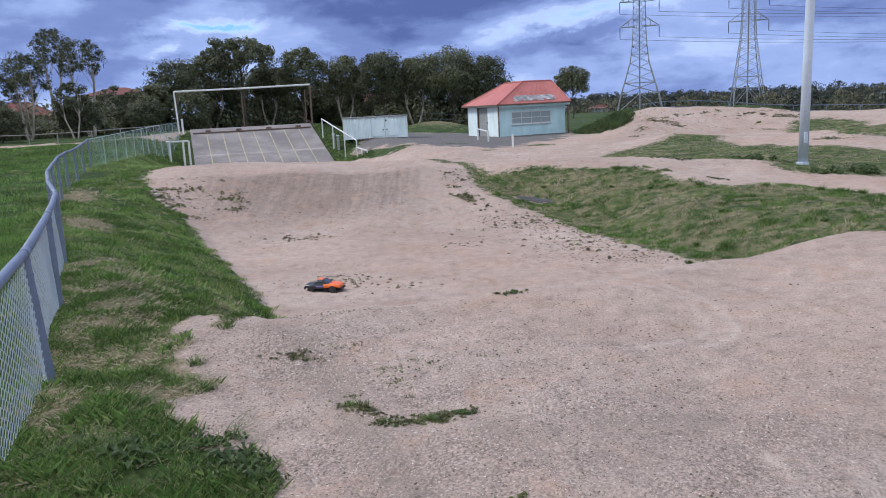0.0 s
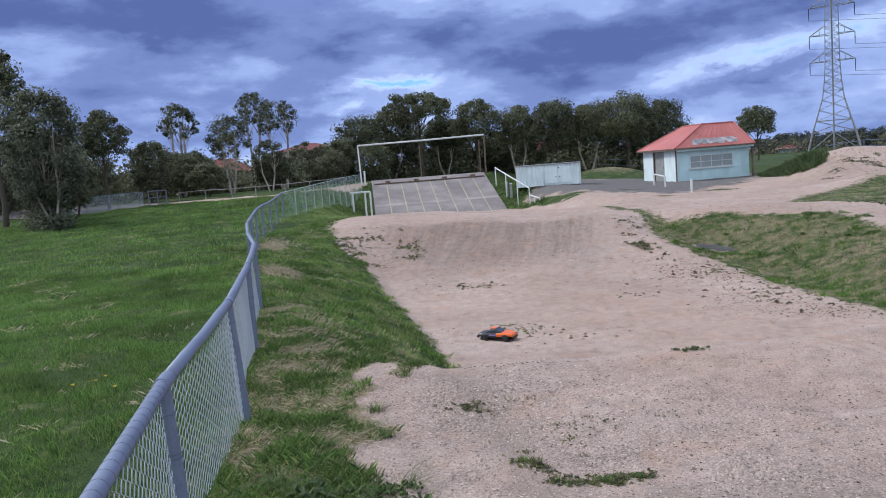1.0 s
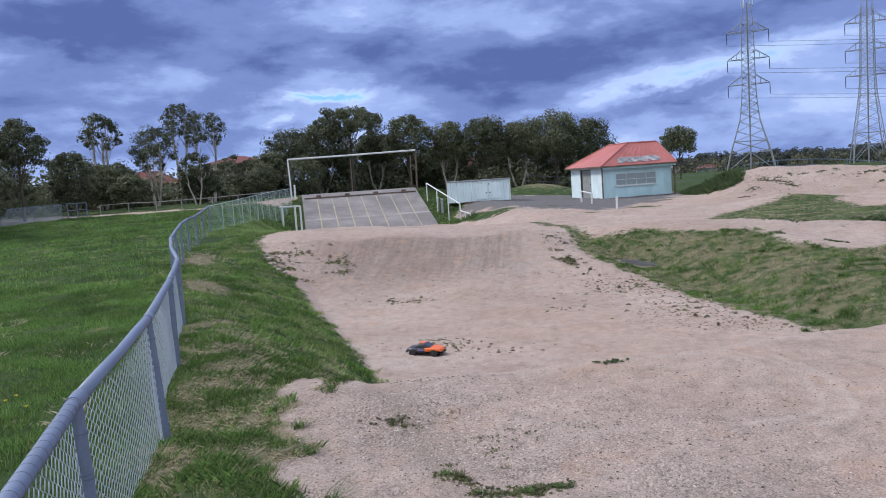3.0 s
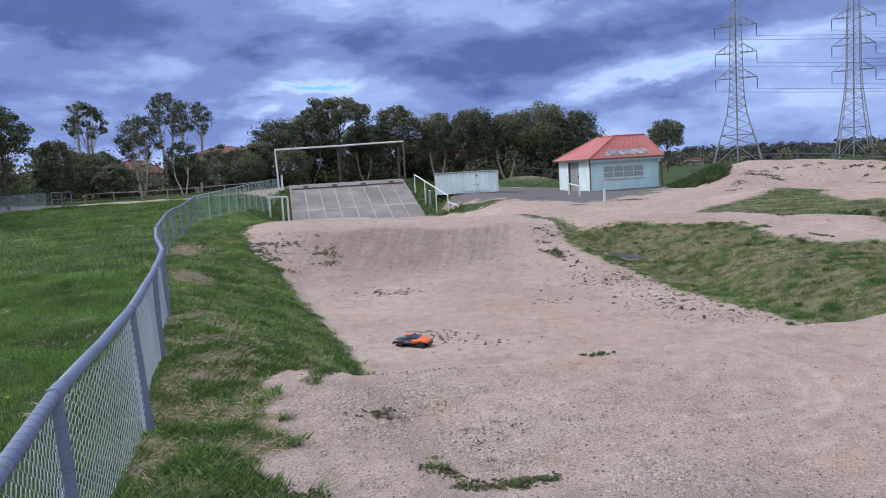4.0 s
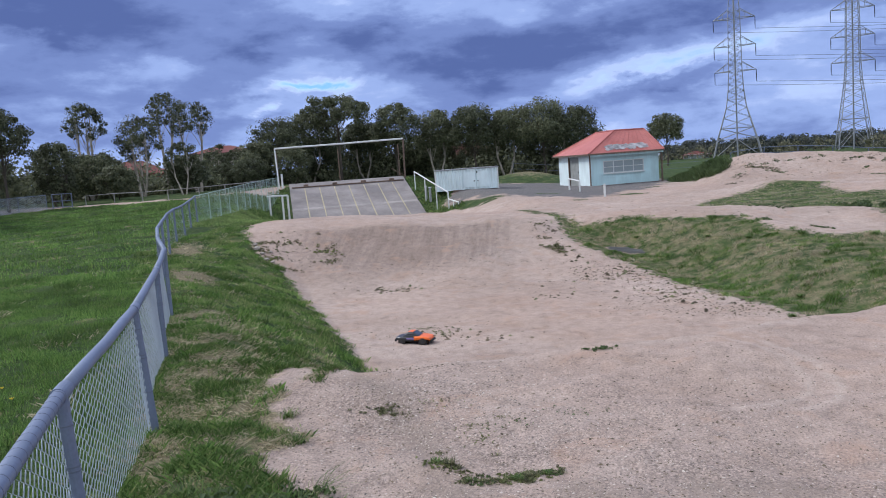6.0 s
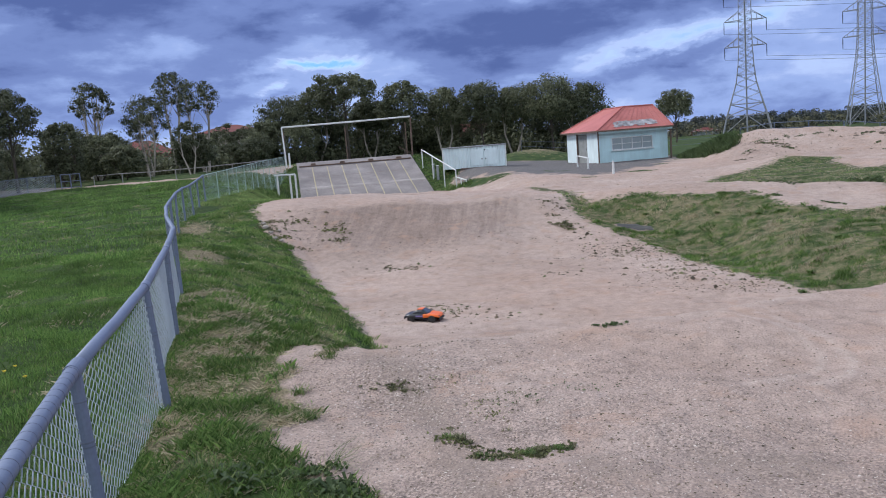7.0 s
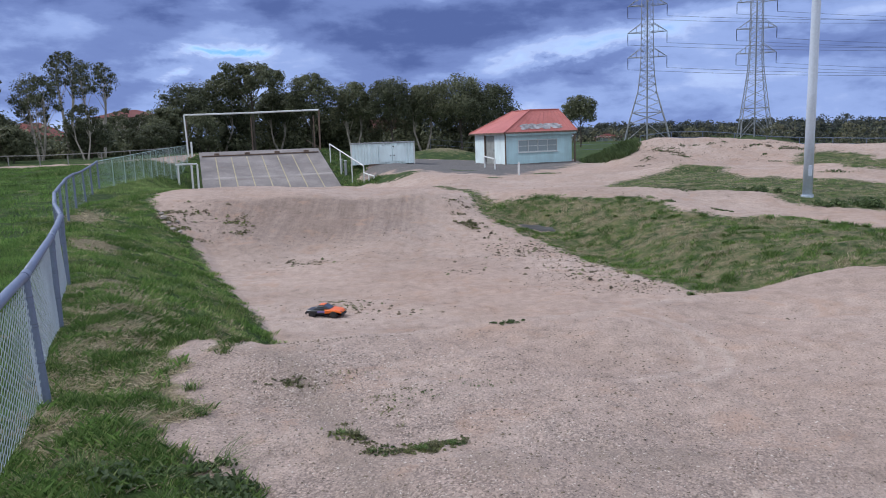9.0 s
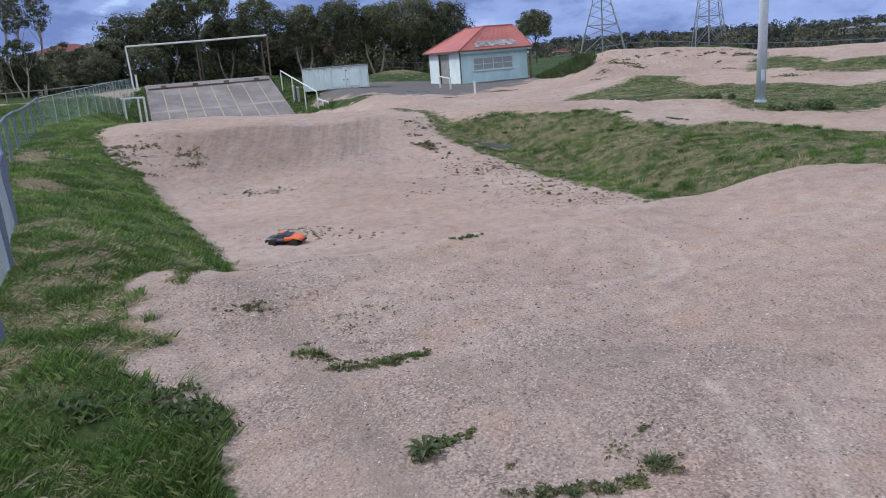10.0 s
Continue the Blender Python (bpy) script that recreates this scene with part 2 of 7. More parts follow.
MAT_GROUND = ground_material()
MAT_GALV = plain("galvanised_pipe", (0.18, 0.212, 0.30), 0.55, 0.15, 0.10, 2.5, 60)
MAT_GALVDARK = plain("dark_weathered_binding", (0.15, 0.17, 0.23), 0.6, 0.2, 0.1, 2.5, 60)
MAT_WIRE = plain("galvanised_wire", (0.60, 0.66, 0.73), 0.5, 0.1, 0.08)
MAT_GREENWIRE = plain("green_coated_wire", (0.40, 0.52, 0.47), 0.6, 0.0, 0.1)
MAT_WHITE = plain("white_paint_worn", (0.72, 0.73, 0.72), 0.55, 0.0, 0.10, 2.0, 30)
MAT_BROWNSTEEL = plain("rusty_brown_steel", (0.16, 0.11, 0.085), 0.8, 0.1, 0.3, 3, 25)
MAT_DARK = plain("dark_rubber", (0.028, 0.028, 0.030), 0.8, 0.0, 0.2)
MAT_BARK = plain("gum_bark", (0.38, 0.335, 0.285), 0.9, 0.0, 0.45, 1.2, 9, 0.5)
MAT_DARKBARK = plain("dark_bark", (0.085, 0.07, 0.055), 0.95, 0.0, 0.3, 1.5, 9, 0.5)
MAT_POLE = plain("pale_grey_pole_paint", (0.58, 0.64, 0.74), 0.5, 0.1, 0.08, 1.2, 20)
MAT_LATTICE = plain("galvanised_lattice_steel", (0.31, 0.32, 0.35), 0.7, 0.1, 0.1, 0.3, 2, 0)
MAT_GUM = leafy("gum_leaves", (0.055, 0.068, 0.042), (0.125, 0.135, 0.078), patches=(0.6, 1.15))
MAT_DARKGUM = leafy("dark_pine_and_gum_leaves", (0.07, 0.081, 0.051), (0.172, 0.182, 0.104), patches=(0.6, 1.15))
MAT_GREYLEAF = leafy("grey_green_leaves", (0.05, 0.06, 0.04), (0.165, 0.18, 0.12))
MAT_BLADE = leafy("grass_blades", (0.042, 0.085, 0.022), (0.15, 0.235, 0.066), 0.55, 0.4, (0.34, 0.35, 0.15), (0.55, 1.3))
MAT_FIELD = leafy("field_grass_blades", (0.058, 0.122, 0.03), (0.16, 0.265, 0.066), 0.55, 0.4, (0.29, 0.37, 0.12), (0.5, 1.35))
MAT_BANKGRASS = leafy("bank_grass_blades", (0.10, 0.165, 0.048), (0.24, 0.33, 0.11), 0.55, 0.4, (0.42, 0.40, 0.19), (0.65, 1.25))
MAT_STRAW = leafy("dry_grass", (0.31, 0.26, 0.16), (0.55, 0.475, 0.33), 0.8)
MAT_OLIVE = leafy("olive_weed_leaves", (0.085, 0.098, 0.040), (0.215, 0.232, 0.095), 0.7, 0.3)
MAT_DRYWEED = leafy("wiry_olive_weed", (0.07, 0.078, 0.04), (0.185, 0.185, 0.095), 0.7, 0.3, (0.36, 0.31, 0.18))
MAT_WEED = leafy("weed_leaves", (0.045, 0.072, 0.03), (0.115, 0.158, 0.062), 0.6, 0.3)
# --- ground: levels as functions of the plan ---
def ss(a, b, v):
    t = np.clip((v - a) / (b - a), 0, 1)
    return t * t * (3 - 2 * t)


def along(v, *knots):
    xs, ys = zip(*knots)
    return np.interp(v, xs, ys)


def bump(x, y, cx, cy, rx, ry, turn=0.0):
    c, s = math.cos(radians(turn)), math.sin(radians(turn))
    u, w = ((x - cx) * c + (y - cy) * s) / rx, (-(x - cx) * s + (y - cy) * c) / ry
    return np.exp(-(u * u + w * w))


def fence_x(y):
    return along(y, (-30, 8.0), (-3, 0.6), (2.8, -1.9), (4.84, -2.67), (6.95, -3.62), (9.27, -4.7), (13, -7.2), (18, -9.6), (23.5, -11.0), (54, -18.2))


def level(x, y):
    """Height of the ground, metres."""
    x, y = np.asarray(x, float), np.asarray(y, float)
    # wide levels: field at the left, lower yard at the right and by the hut
    z = (0.32 * ss(12, 26, y) + 0.55 * ss(26, 55, y)) * (1 - ss(-8, -2, x + 0.25 * np.clip(y - 26, 0, 30)))
    z = z - 0.45 * ss(-6, 4, x) * ss(21, 30, y)
    z = z - 0.45 * ss(4.0, 9.0, x) * ss(9, 15, y) * (1 - ss(21, 30, y))
    # the low rise in front of the start ramp
    u, v = (x + 10.9) * 0.949 + (y - 47.5) * 0.316, (x + 10.9) * -0.316 + (y - 47.5) * 0.949
    hill = (1 - ss(4.3, 7.5, np.abs(u))) * ss(-25, -15, v) * (1 - ss(13, 19, v))
    z = z + hill * (along(v, (-25, 0), (-14, -0.75), (-5, -1.15), (0, -1.27), (8.2, 0.95), (13, 0.95), (19, 0.3)) - z)
    # hollow between the near mound and the landing face
    lip = along(x, (-3, 6.7), (-2.2, 6.5), (-1.5, 6.2), (-1.1, 6.38), (-0.3, 6.5), (0.5, 6.55), (1.3, 6.8), (2.4, 7.55), (4.3, 8.35), (5.2, 8.0), (6, 7.9), (9, 8.4))
    crest = along(x, (-9, 20.2), (-4, 21.6), (0, 22.0), (3, 23.0))
    left = along(y, (5, -1.6), (7.5, -1.9), (11.1, -3.0), (13.7, -4.1), (18.2, -6.1), (21.6, -7.8), (24, -8.5))
    climb = np.clip((y - crest + 5.4) / 5.4, 0, 1)
    climb = np.where(climb < 0.88, 0.93 * (climb / 0.88) ** 1.55, 0.93 + 0.07 * np.sin((climb - 0.88) / 0.12 * math.pi / 2))
    drop = np.clip((y - lip + 0.15) / along(x, (-2, 1.9), (0, 2.2), (2, 3.2), (5, 3.6)), 0, 1)
    down = np.sin(drop * math.pi / 2) ** 1.2 * (1 - climb)
    top_left = np.minimum(fence_x(y) + 0.5, left - 1.4)
    bank = np.clip((x - top_left) / (left + 0.25 - top_left), 0, 1)
    bank = bank ** 1.3 * (1 - 0.0 * bank)
    right = along(y, (9, 4.8), (11, 4.0), (13.2, 3.3), (14.8, 2.9), (18.3, 2.2), (20.1, 1.3), (22.8, 0.8))
    away = 1 - 0.75 * ss(0.3, 5.5, x - right)
    z = z * (1 - down * bank * away * 0.8) - 1.03 * down * bank * away
    # rounded shoulder along the lip, rising to the right
    z = z + 0.10 * ss(2.5, 5.0, x) * np.exp(-((y - lip + 0.6) / 1.6) ** 2)
    z = z + 0.05 * np.exp(-((y - lip + 0.3) / 0.7) ** 2) * ss(-2.4, -1.6, x) * (1 - ss(2, 4, x))
    # landing top is slightly crowned
    z = z + 0.08 * np.exp(-((y - crest - 0.8) / 1.8) ** 2) * ss(-9.5, -7, x) * (1 - ss(-1, 1.5, x))
    # ditch between the dirt and the grass bank, and the bank's brow
    ditch, brow = np.full(np.shape(x), 9.0), np.full(np.shape(x), 9.0)
    for line, keep in ((((1.1, 21.3), (2.3, 20.0), (3.3, 18.2), (4.0, 15.6), (4.7, 13.4), (5.2, 11.5)), ditch), (((1.9, 21.5), (3.2, 21.5), (5.1, 20.6), (6.0, 18.8), (7.6, 17.4)), brow)):
        for (ax, ay), (bx, by) in zip(line, line[1:]):
            t = np.clip(((x - ax) * (bx - ax) + (y - ay) * (by - ay)) / ((bx - ax) ** 2 + (by - ay) ** 2), 0, 1)
            np.minimum(keep, np.hypot(x - ax - t * (bx - ax), y - ay - t * (by - ay)), out=keep)
    z = z - 0.20 * np.exp(-(ditch / 0.8) ** 2) + 0.07 * np.exp(-(brow / 0.55) ** 2)
    # rollers and berms on the far right
    z = z + 0.20 * bump(x, y, 8.2, 22.0, 1.7, 1.2, -8)
    z = z + 0.06 * bump(x, y, 5.2, 23.2, 2.4, 1.2, -5)
    # banked turn: a hollow face under a long crest
    top = along(x, (9, 46.5), (16, 47), (19, 46.2), (21.5, 45.3), (25, 43.6), (40, 38))
    high = along(x, (9.2, -0.42), (10.2, 0.0), (11.2, 0.45), (12.1, 0.80), (13.4, 1.0), (15.5, 0.94), (18, 0.80), (19.6, 0.60), (21.2, 0.36), (24, 0.28), (40, 0.2))
    face = np.clip((y - top + 7.0) / 7.0, 0, 1) ** 1.7 * (1 - ss(top + 3.5, top + 10, y)) * ss(8.6, 10.2, x) * (1 - ss(36, 42, x))
    z = z + face * (high - z)
    z = z + 0.40 * bump(x, y, 15.5, 31.5, 3.0, 1.6, -15) + 0.50 * bump(x, y, 21.0, 33.5, 4.5, 1.8, -15)
    z = z + 0.35 * bump(x, y, 11.0, 36.5, 2.2, 1.5, 0)
    # grassy hillock between shed and hut
    z = z + 1.0 * bump(x, y, -0.3, 68.0, 3.4, 4.0)
    # field beyond the left fence falls away a little, far country rolls
    z = z - 0.10 * ss(2.0, 10.0, fence_x(y) - x) * (1 - ss(30, 60, y))
    far = np.hypot(x, y)
    z = z - 0.6 * ss(70, 160, far)
    # the land drops away behind the banked turn
    z = z - 4.5 * ss(58, 150, far) * ss(21, 28, np.degrees(np.arctan2(x, y))) * (y > 0)
    return z


def relief_waves():
    seeds, waves = np.random.default_rng(3), []
    for size, amount in ((2.6, 0.03), (0.9, 0.016), (0.34, 0.007), (0.13, 0.0035)):
        for _ in range(9):
            a, p, k = seeds.uniform(0, math.tau), seeds.uniform(0, math.tau), math.tau / (size * seeds.uniform(0.6, 1.6))
            waves.append((k * math.cos(a), k * math.sin(a), p, amount * 0.31))
    return waves


WAVES = relief_waves()


def skin(x, y):
    """The ground's height with its small unevenness."""
    x, y = np.asarray(x, float), np.asarray(y, float)
    fine = sum(amount * np.sin(kx * x + ky * y + p) for kx, ky, p, amount in WAVES)
    return level(x, y) + fine * (1 - ss(50, 70, np.hypot(x, y)))


# ---- building blocks ----
def link_mesh(name, verts, faces, material, smooth=False):
    me = bpy.data.meshes.new(name)
    me.from_pydata(verts, [], faces)
    me.update()
    if material:
        me.materials.append(material)
    if smooth:
        me.polygons.foreach_set("use_smooth", [True] * len(me.polygons))
    return new(name, me)


def quick_mesh(name, verts, faces, material):
    """A large mesh from arrays: verts (n, 3) and faces (m, 3 or 4)."""
    verts, faces = np.asarray(verts, np.float32), np.asarray(faces, np.int32)
    k = faces.shape[1]
    me = bpy.data.meshes.new(name)
    me.vertices.add(len(verts))
    me.vertices.foreach_set("co", verts.ravel())
    me.loops.add(faces.size)
    me.loops.foreach_set("vertex_index", faces.ravel())
    me.polygons.add(len(faces))
    me.polygons.foreach_set("loop_start", np.arange(0, faces.size, k, dtype=np.int32))
    me.update(calc_edges=True)
    me.validate()
    me.materials.append(material)
    return new(name, me)


def thing(name, where, label, category, group="", turn=0.0, kind=""):
    e = new(name)
    e.empty_display_size = 0.2
    e.matrix_basis = pose(*where, 0, 0, turn)
    return tagged(e, label, category, group, kind)


def part(name, bm, material, parent, label="", smooth=False):
    me = bpy.data.meshes.new(name)
    bmesh.ops.recalc_face_normals(bm, faces=bm.faces)
    bm.to_mesh(me)
    bm.free()
    me.materials.append(material)
    if smooth:
        me.polygons.foreach_set("use_smooth", [True] * len(me.polygons))
    ob = new(name, me)
    ob.parent = parent
    if label:
        ob["label"] = label
    return ob


def box(bm, sx, sy, sz, m=None, bevel=0.0):
    made = bmesh.ops.create_cube(bm, size=1.0, matrix=(m or Matrix()) @ Matrix.Diagonal((sx, sy, sz, 1)))["verts"]
    if bevel:
        edges = list({e for v in made for e in v.link_edges})
        bmesh.ops.bevel(bm, geom=edges, offset=bevel, segments=1, affect="EDGES")
    return bm


def boxed(sx, sy, sz, x=0, y=0, z=0, turn=0.0, bevel=0.0):
    return box(bmesh.new(), sx, sy, sz, pose(x, y, z, 0, 0, turn), bevel)


def tube(bm, points, radius, sides=8, cap=True):
    """A pipe along points; radius one number or one for each point."""
    pts = [Vector(p) for p in points]
    rad = [radius] * len(pts) if isinstance(radius, (int, float)) else list(radius)
    rings = []
    for i, p in enumerate(pts):
        d = (pts[min(i + 1, len(pts) - 1)] - pts[max(i - 1, 0)]).normalized()
        a = d.cross(Vector((0, 0, 1)) if abs(d.z) < 0.9 else Vector((1, 0, 0))).normalized()
        b = d.cross(a)
        rings.append([bm.verts.new(p + (a * math.cos(k * math.tau / sides) + b * math.sin(k * math.tau / sides)) * rad[i]) for k in range(sides)])
    for r, q in zip(rings, rings[1:]):
        for k in range(sides):
            bm.faces.new((r[k], r[(k + 1) % sides], q[(k + 1) % sides], q[k]))
    if cap:
        bm.faces.new(rings[0])
        bm.faces.new(rings[-1][::-1])
    return bm


def piped(points, radius, sides=8):
    return tube(bmesh.new(), points, radius, sides)


def ground_z(x, y):
    return float(skin(x, y))


# ---- ground cover in plan ----
def inside(x, y, poly):
    """Signed distance to a polygon's edge, positive inside."""
    d, s = np.full(np.shape(x), 1e9), np.zeros(np.shape(x), bool)
    for (ax, ay), (bx, by) in zip(poly, poly[1:] + poly[:1]):
        ex, ey = bx - ax, by - ay
        t = np.clip(((x - ax) * ex + (y - ay) * ey) / (ex * ex + ey * ey), 0, 1)
        d = np.minimum(d, np.hypot(x - ax - t * ex, y - ay - t * ey))
        cross = (ay > y) != (by > y)
        s ^= cross & (x < ex * (y - ay) / (ey if ey else 1e-9) + ax)
    return np.where(s, d, -d)


DIRT = [(-0.2, -7), (-0.4, 1.5), (-0.75, 2.8), (-0.99, 3.4), (-1.37, 3.75), (-1.71, 4.06), (-1.68, 4.67), (-2.11, 5.53), (-2.3, 6.0), (-2.2, 6.6), (-1.8, 5.95), (-1.7, 6.5),
        (-1.9, 8), (-2.4, 10), (-3.1, 11.6), (-3.9, 13.2), (-4.9, 15.3), (-5.6, 16.9), (-6.3, 18.0), (-6.9, 18.5), (-7.6, 19.6), (-8.1, 20.6), (-8.3, 22.3), (-8.6, 24.5), (-11, 35), (-15.2, 46.2),
        (-14, 48), (-6.5, 48), (-3.2, 42), (0, 42), (5, 46), (10, 52), (14, 50), (22, 50), (60, 46), (60, -12), (8, -9)]
BANK = [(-0.8, 30), (0.7, 21.7), (0.85, 20.6), (1.3, 19.7), (2.2, 18.5), (2.9, 16.3), (3.5, 14.2), (4.1, 12.8), (3.8, 10.4), (4.4, 9.3), (5.5, 8.9), (7, 9.2), (11, 12),
        (9.5, 15.0), (8.7, 16.6), (8.4, 17.6), (8.2, 18.4), (6.7, 17.8), (5.6, 19.0), (5.2, 20.8), (4.8, 21.1), (3.6, 21.3), (2.5, 21.8), (1.3, 21.6), (0.9, 22.2), (-0.3, 31)]
POLEGREEN = [(4.3, 24.4), (6.1, 29.8), (9.3, 34.8), (10.9, 36.2), (13.2, 40.2), (13.3, 37.0), (12.1, 34.4), (11.5, 30.2), (12.6, 30.1), (13.8, 29.0), (14.5, 25.3), (18, 26), (18, 22),
             (10.8, 18.9), (10.2, 19.9), (9.5, 20.3), (9.1, 20.8), (9.1, 22.6), (8.4, 23.6), (7.0, 23.4), (5.8, 23.4)]
FARGREEN = [(17.8, 40.2), (19.5, 43.0), (21.2, 43.6), (22.5, 41.5), (20.3, 37.5), (21.5, 33.5), (24, 31.5), (18, 30.0), (15.6, 30.6), (16.6, 33.5)]
SHOULDER = [(9.1, 52.7), (9.5, 48.3), (10.2, 45.9), (11.0, 46.4), (11.7, 49.0), (12.4, 56), (9.6, 57)]
GRAVEL = [(-6.0, 49.0), (-2.6, 43.6), (-0.5, 41.0), (2.0, 38.6), (4.8, 41.0), (8.8, 51.5), (9.5, 62), (-3, 61)]


FIELDPATH = [[(-31.0, 45.6), (-28.5, 46.1), (-25.5, 46.1), (-22.5, 45.6), (-19.8, 46.6), (-18.9, 52.0), (-18.0, 60.0)]]
SEALED = [(-70, 37), (-31.4, 41.0), (-29.9, 43.8), (-31.0, 48), (-70, 56)]


def near_lines(x, y, lines, width):
    """One on the lines, falling off over the width."""
    d = np.full(np.shape(x), 9.0)
    for line in lines:
        for (ax, ay), (bx, by) in zip(line, line[1:]):
            t = np.clip(((x - ax) * (bx - ax) + (y - ay) * (by - ay)) / ((bx - ax) ** 2 + (by - ay) ** 2), 0, 1)
            d = np.minimum(d, np.hypot(x - ax - t * (bx - ax), y - ay - t * (by - ay)))
    return np.exp(-(d / width) ** 2)


def turf_at(x, y):
    soft = 0.22 + 0.006 * np.hypot(x, y)
    g = 0.5 - inside(x, y, DIRT) / (2 * soft)
    for poly, fade in ((BANK, 1.6), (POLEGREEN, 2.4), (FARGREEN, 2.6), (SHOULDER, 1.0)):
        g = np.maximum(g, 0.5 + inside(x, y, poly) / (2 * soft * fade))
    g = np.minimum(g, 0.5 - inside(x, y, GRAVEL) / (2 * soft))
    # ragged grass on the gravel before the hut
    for cx, cy, rx, ry in ((0.8, 44.7, 1.2, 0.7), (4.8, 39.4, 1.3, 0.5), (2.3, 37.2, 0.8, 0.4), (6.9, 45.5, 0.8, 0.5), (-2.4, 41.6, 0.9, 0.6)):
        g = np.maximum(g, 0.75 * bump(x, y, cx, cy, rx, ry, 15))
    # bare mud in the bank's ditch
    g = np.minimum(g, 1 - 1.3 * bump(x, y, 2.2, 20.0, 0.55, 0.2, -25))
    # pale path and the sealed strip on the far side of the field
    g = np.minimum(g, np.clip(1 - 1.3 * near_lines(x, y, FIELDPATH, 1.1), 0, 1))
    g = np.minimum(g, 0.5 - inside(x, y, SEALED) / (2 * soft))
    return np.clip(g, 0, 1)


def bald_at(x, y):
    """Dry bald spots in the bank beside the fence."""
    return np.maximum(bump(x, y, -8.4, 17.9, 0.55, 1.3, 20), bump(x, y, -6.5, 14.0, 0.5, 1.0, 20))


def straw_at(x, y):
    near = np.exp(-((x - fence_x(y) - 0.6) / 0.8) ** 2) * ss(7.5, 9, y) * (1 - ss(14, 20, y)) + 1.5 * (x > fence_x(y) - 0.1) * (x < 1.5) * (1 - ss(6.5, 9, y)) * (0.25 + 0.75 * ss(3.6, 4.4, y + 0.8 * (fence_x(y) + 0.5 - x)))
    return np.clip(0.62 * bald_at(x, y) + 0.7 * bump(x, y, -0.3, 67.0, 3.5, 3.5) + 0.45 * near + 0.50 * (inside(x, y, BANK) > 0) + 0.45 * (inside(x, y, FARGREEN) > 0) + 0.44 * (inside(x, y, POLEGREEN) > 0), 0, 1)


def dark_soil_at(x, y):
    """Darker soil on the landing face and in patches, damp mud by the bank."""
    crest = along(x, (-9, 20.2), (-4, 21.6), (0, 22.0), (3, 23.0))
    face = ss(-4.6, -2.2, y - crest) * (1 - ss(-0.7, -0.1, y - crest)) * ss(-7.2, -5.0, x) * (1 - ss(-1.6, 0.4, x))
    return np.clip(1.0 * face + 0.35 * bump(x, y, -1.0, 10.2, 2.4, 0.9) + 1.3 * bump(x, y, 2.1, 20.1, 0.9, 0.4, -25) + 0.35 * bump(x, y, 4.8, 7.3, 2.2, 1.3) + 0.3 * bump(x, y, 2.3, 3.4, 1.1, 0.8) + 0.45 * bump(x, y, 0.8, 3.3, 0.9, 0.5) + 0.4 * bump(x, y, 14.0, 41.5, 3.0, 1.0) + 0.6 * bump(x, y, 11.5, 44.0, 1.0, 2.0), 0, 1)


RUTS = [[(1.55, 6.55), (1.72, 6.3), (1.84, 5.95), (1.86, 5.55), (1.74, 5.25), (1.52, 5.05), (1.18, 4.85)], [(1.72, 6.65), (1.92, 6.3), (2.02, 5.9), (2.02, 5.4), (1.86, 5.05), (1.6, 4.85)],
        [(1.37, 3.3), (1.38, 3.03), (1.33, 2.65), (1.25, 2.3), (1.1, 1.6)], [(1.68, 3.15), (1.62, 2.78), (1.47, 2.38), (1.3, 1.7)]]
# pale rim along the mound's lip
LIP = [(-1.9, 6.05), (-1.5, 6.08), (-1.1, 6.24), (-0.3, 6.36), (0.5, 6.42), (1.3, 6.68), (2.4, 7.4)]
STAINS = [[(-1.4, 5.9), (-0.94, 4.95), (-0.68, 4.31), (-0.39, 3.53), (-0.23, 3.08), (0.0, 2.3)], [(0.15, 3.75), (0.25, 3.6)], [(0.75, 3.75), (1.15, 3.7)]]


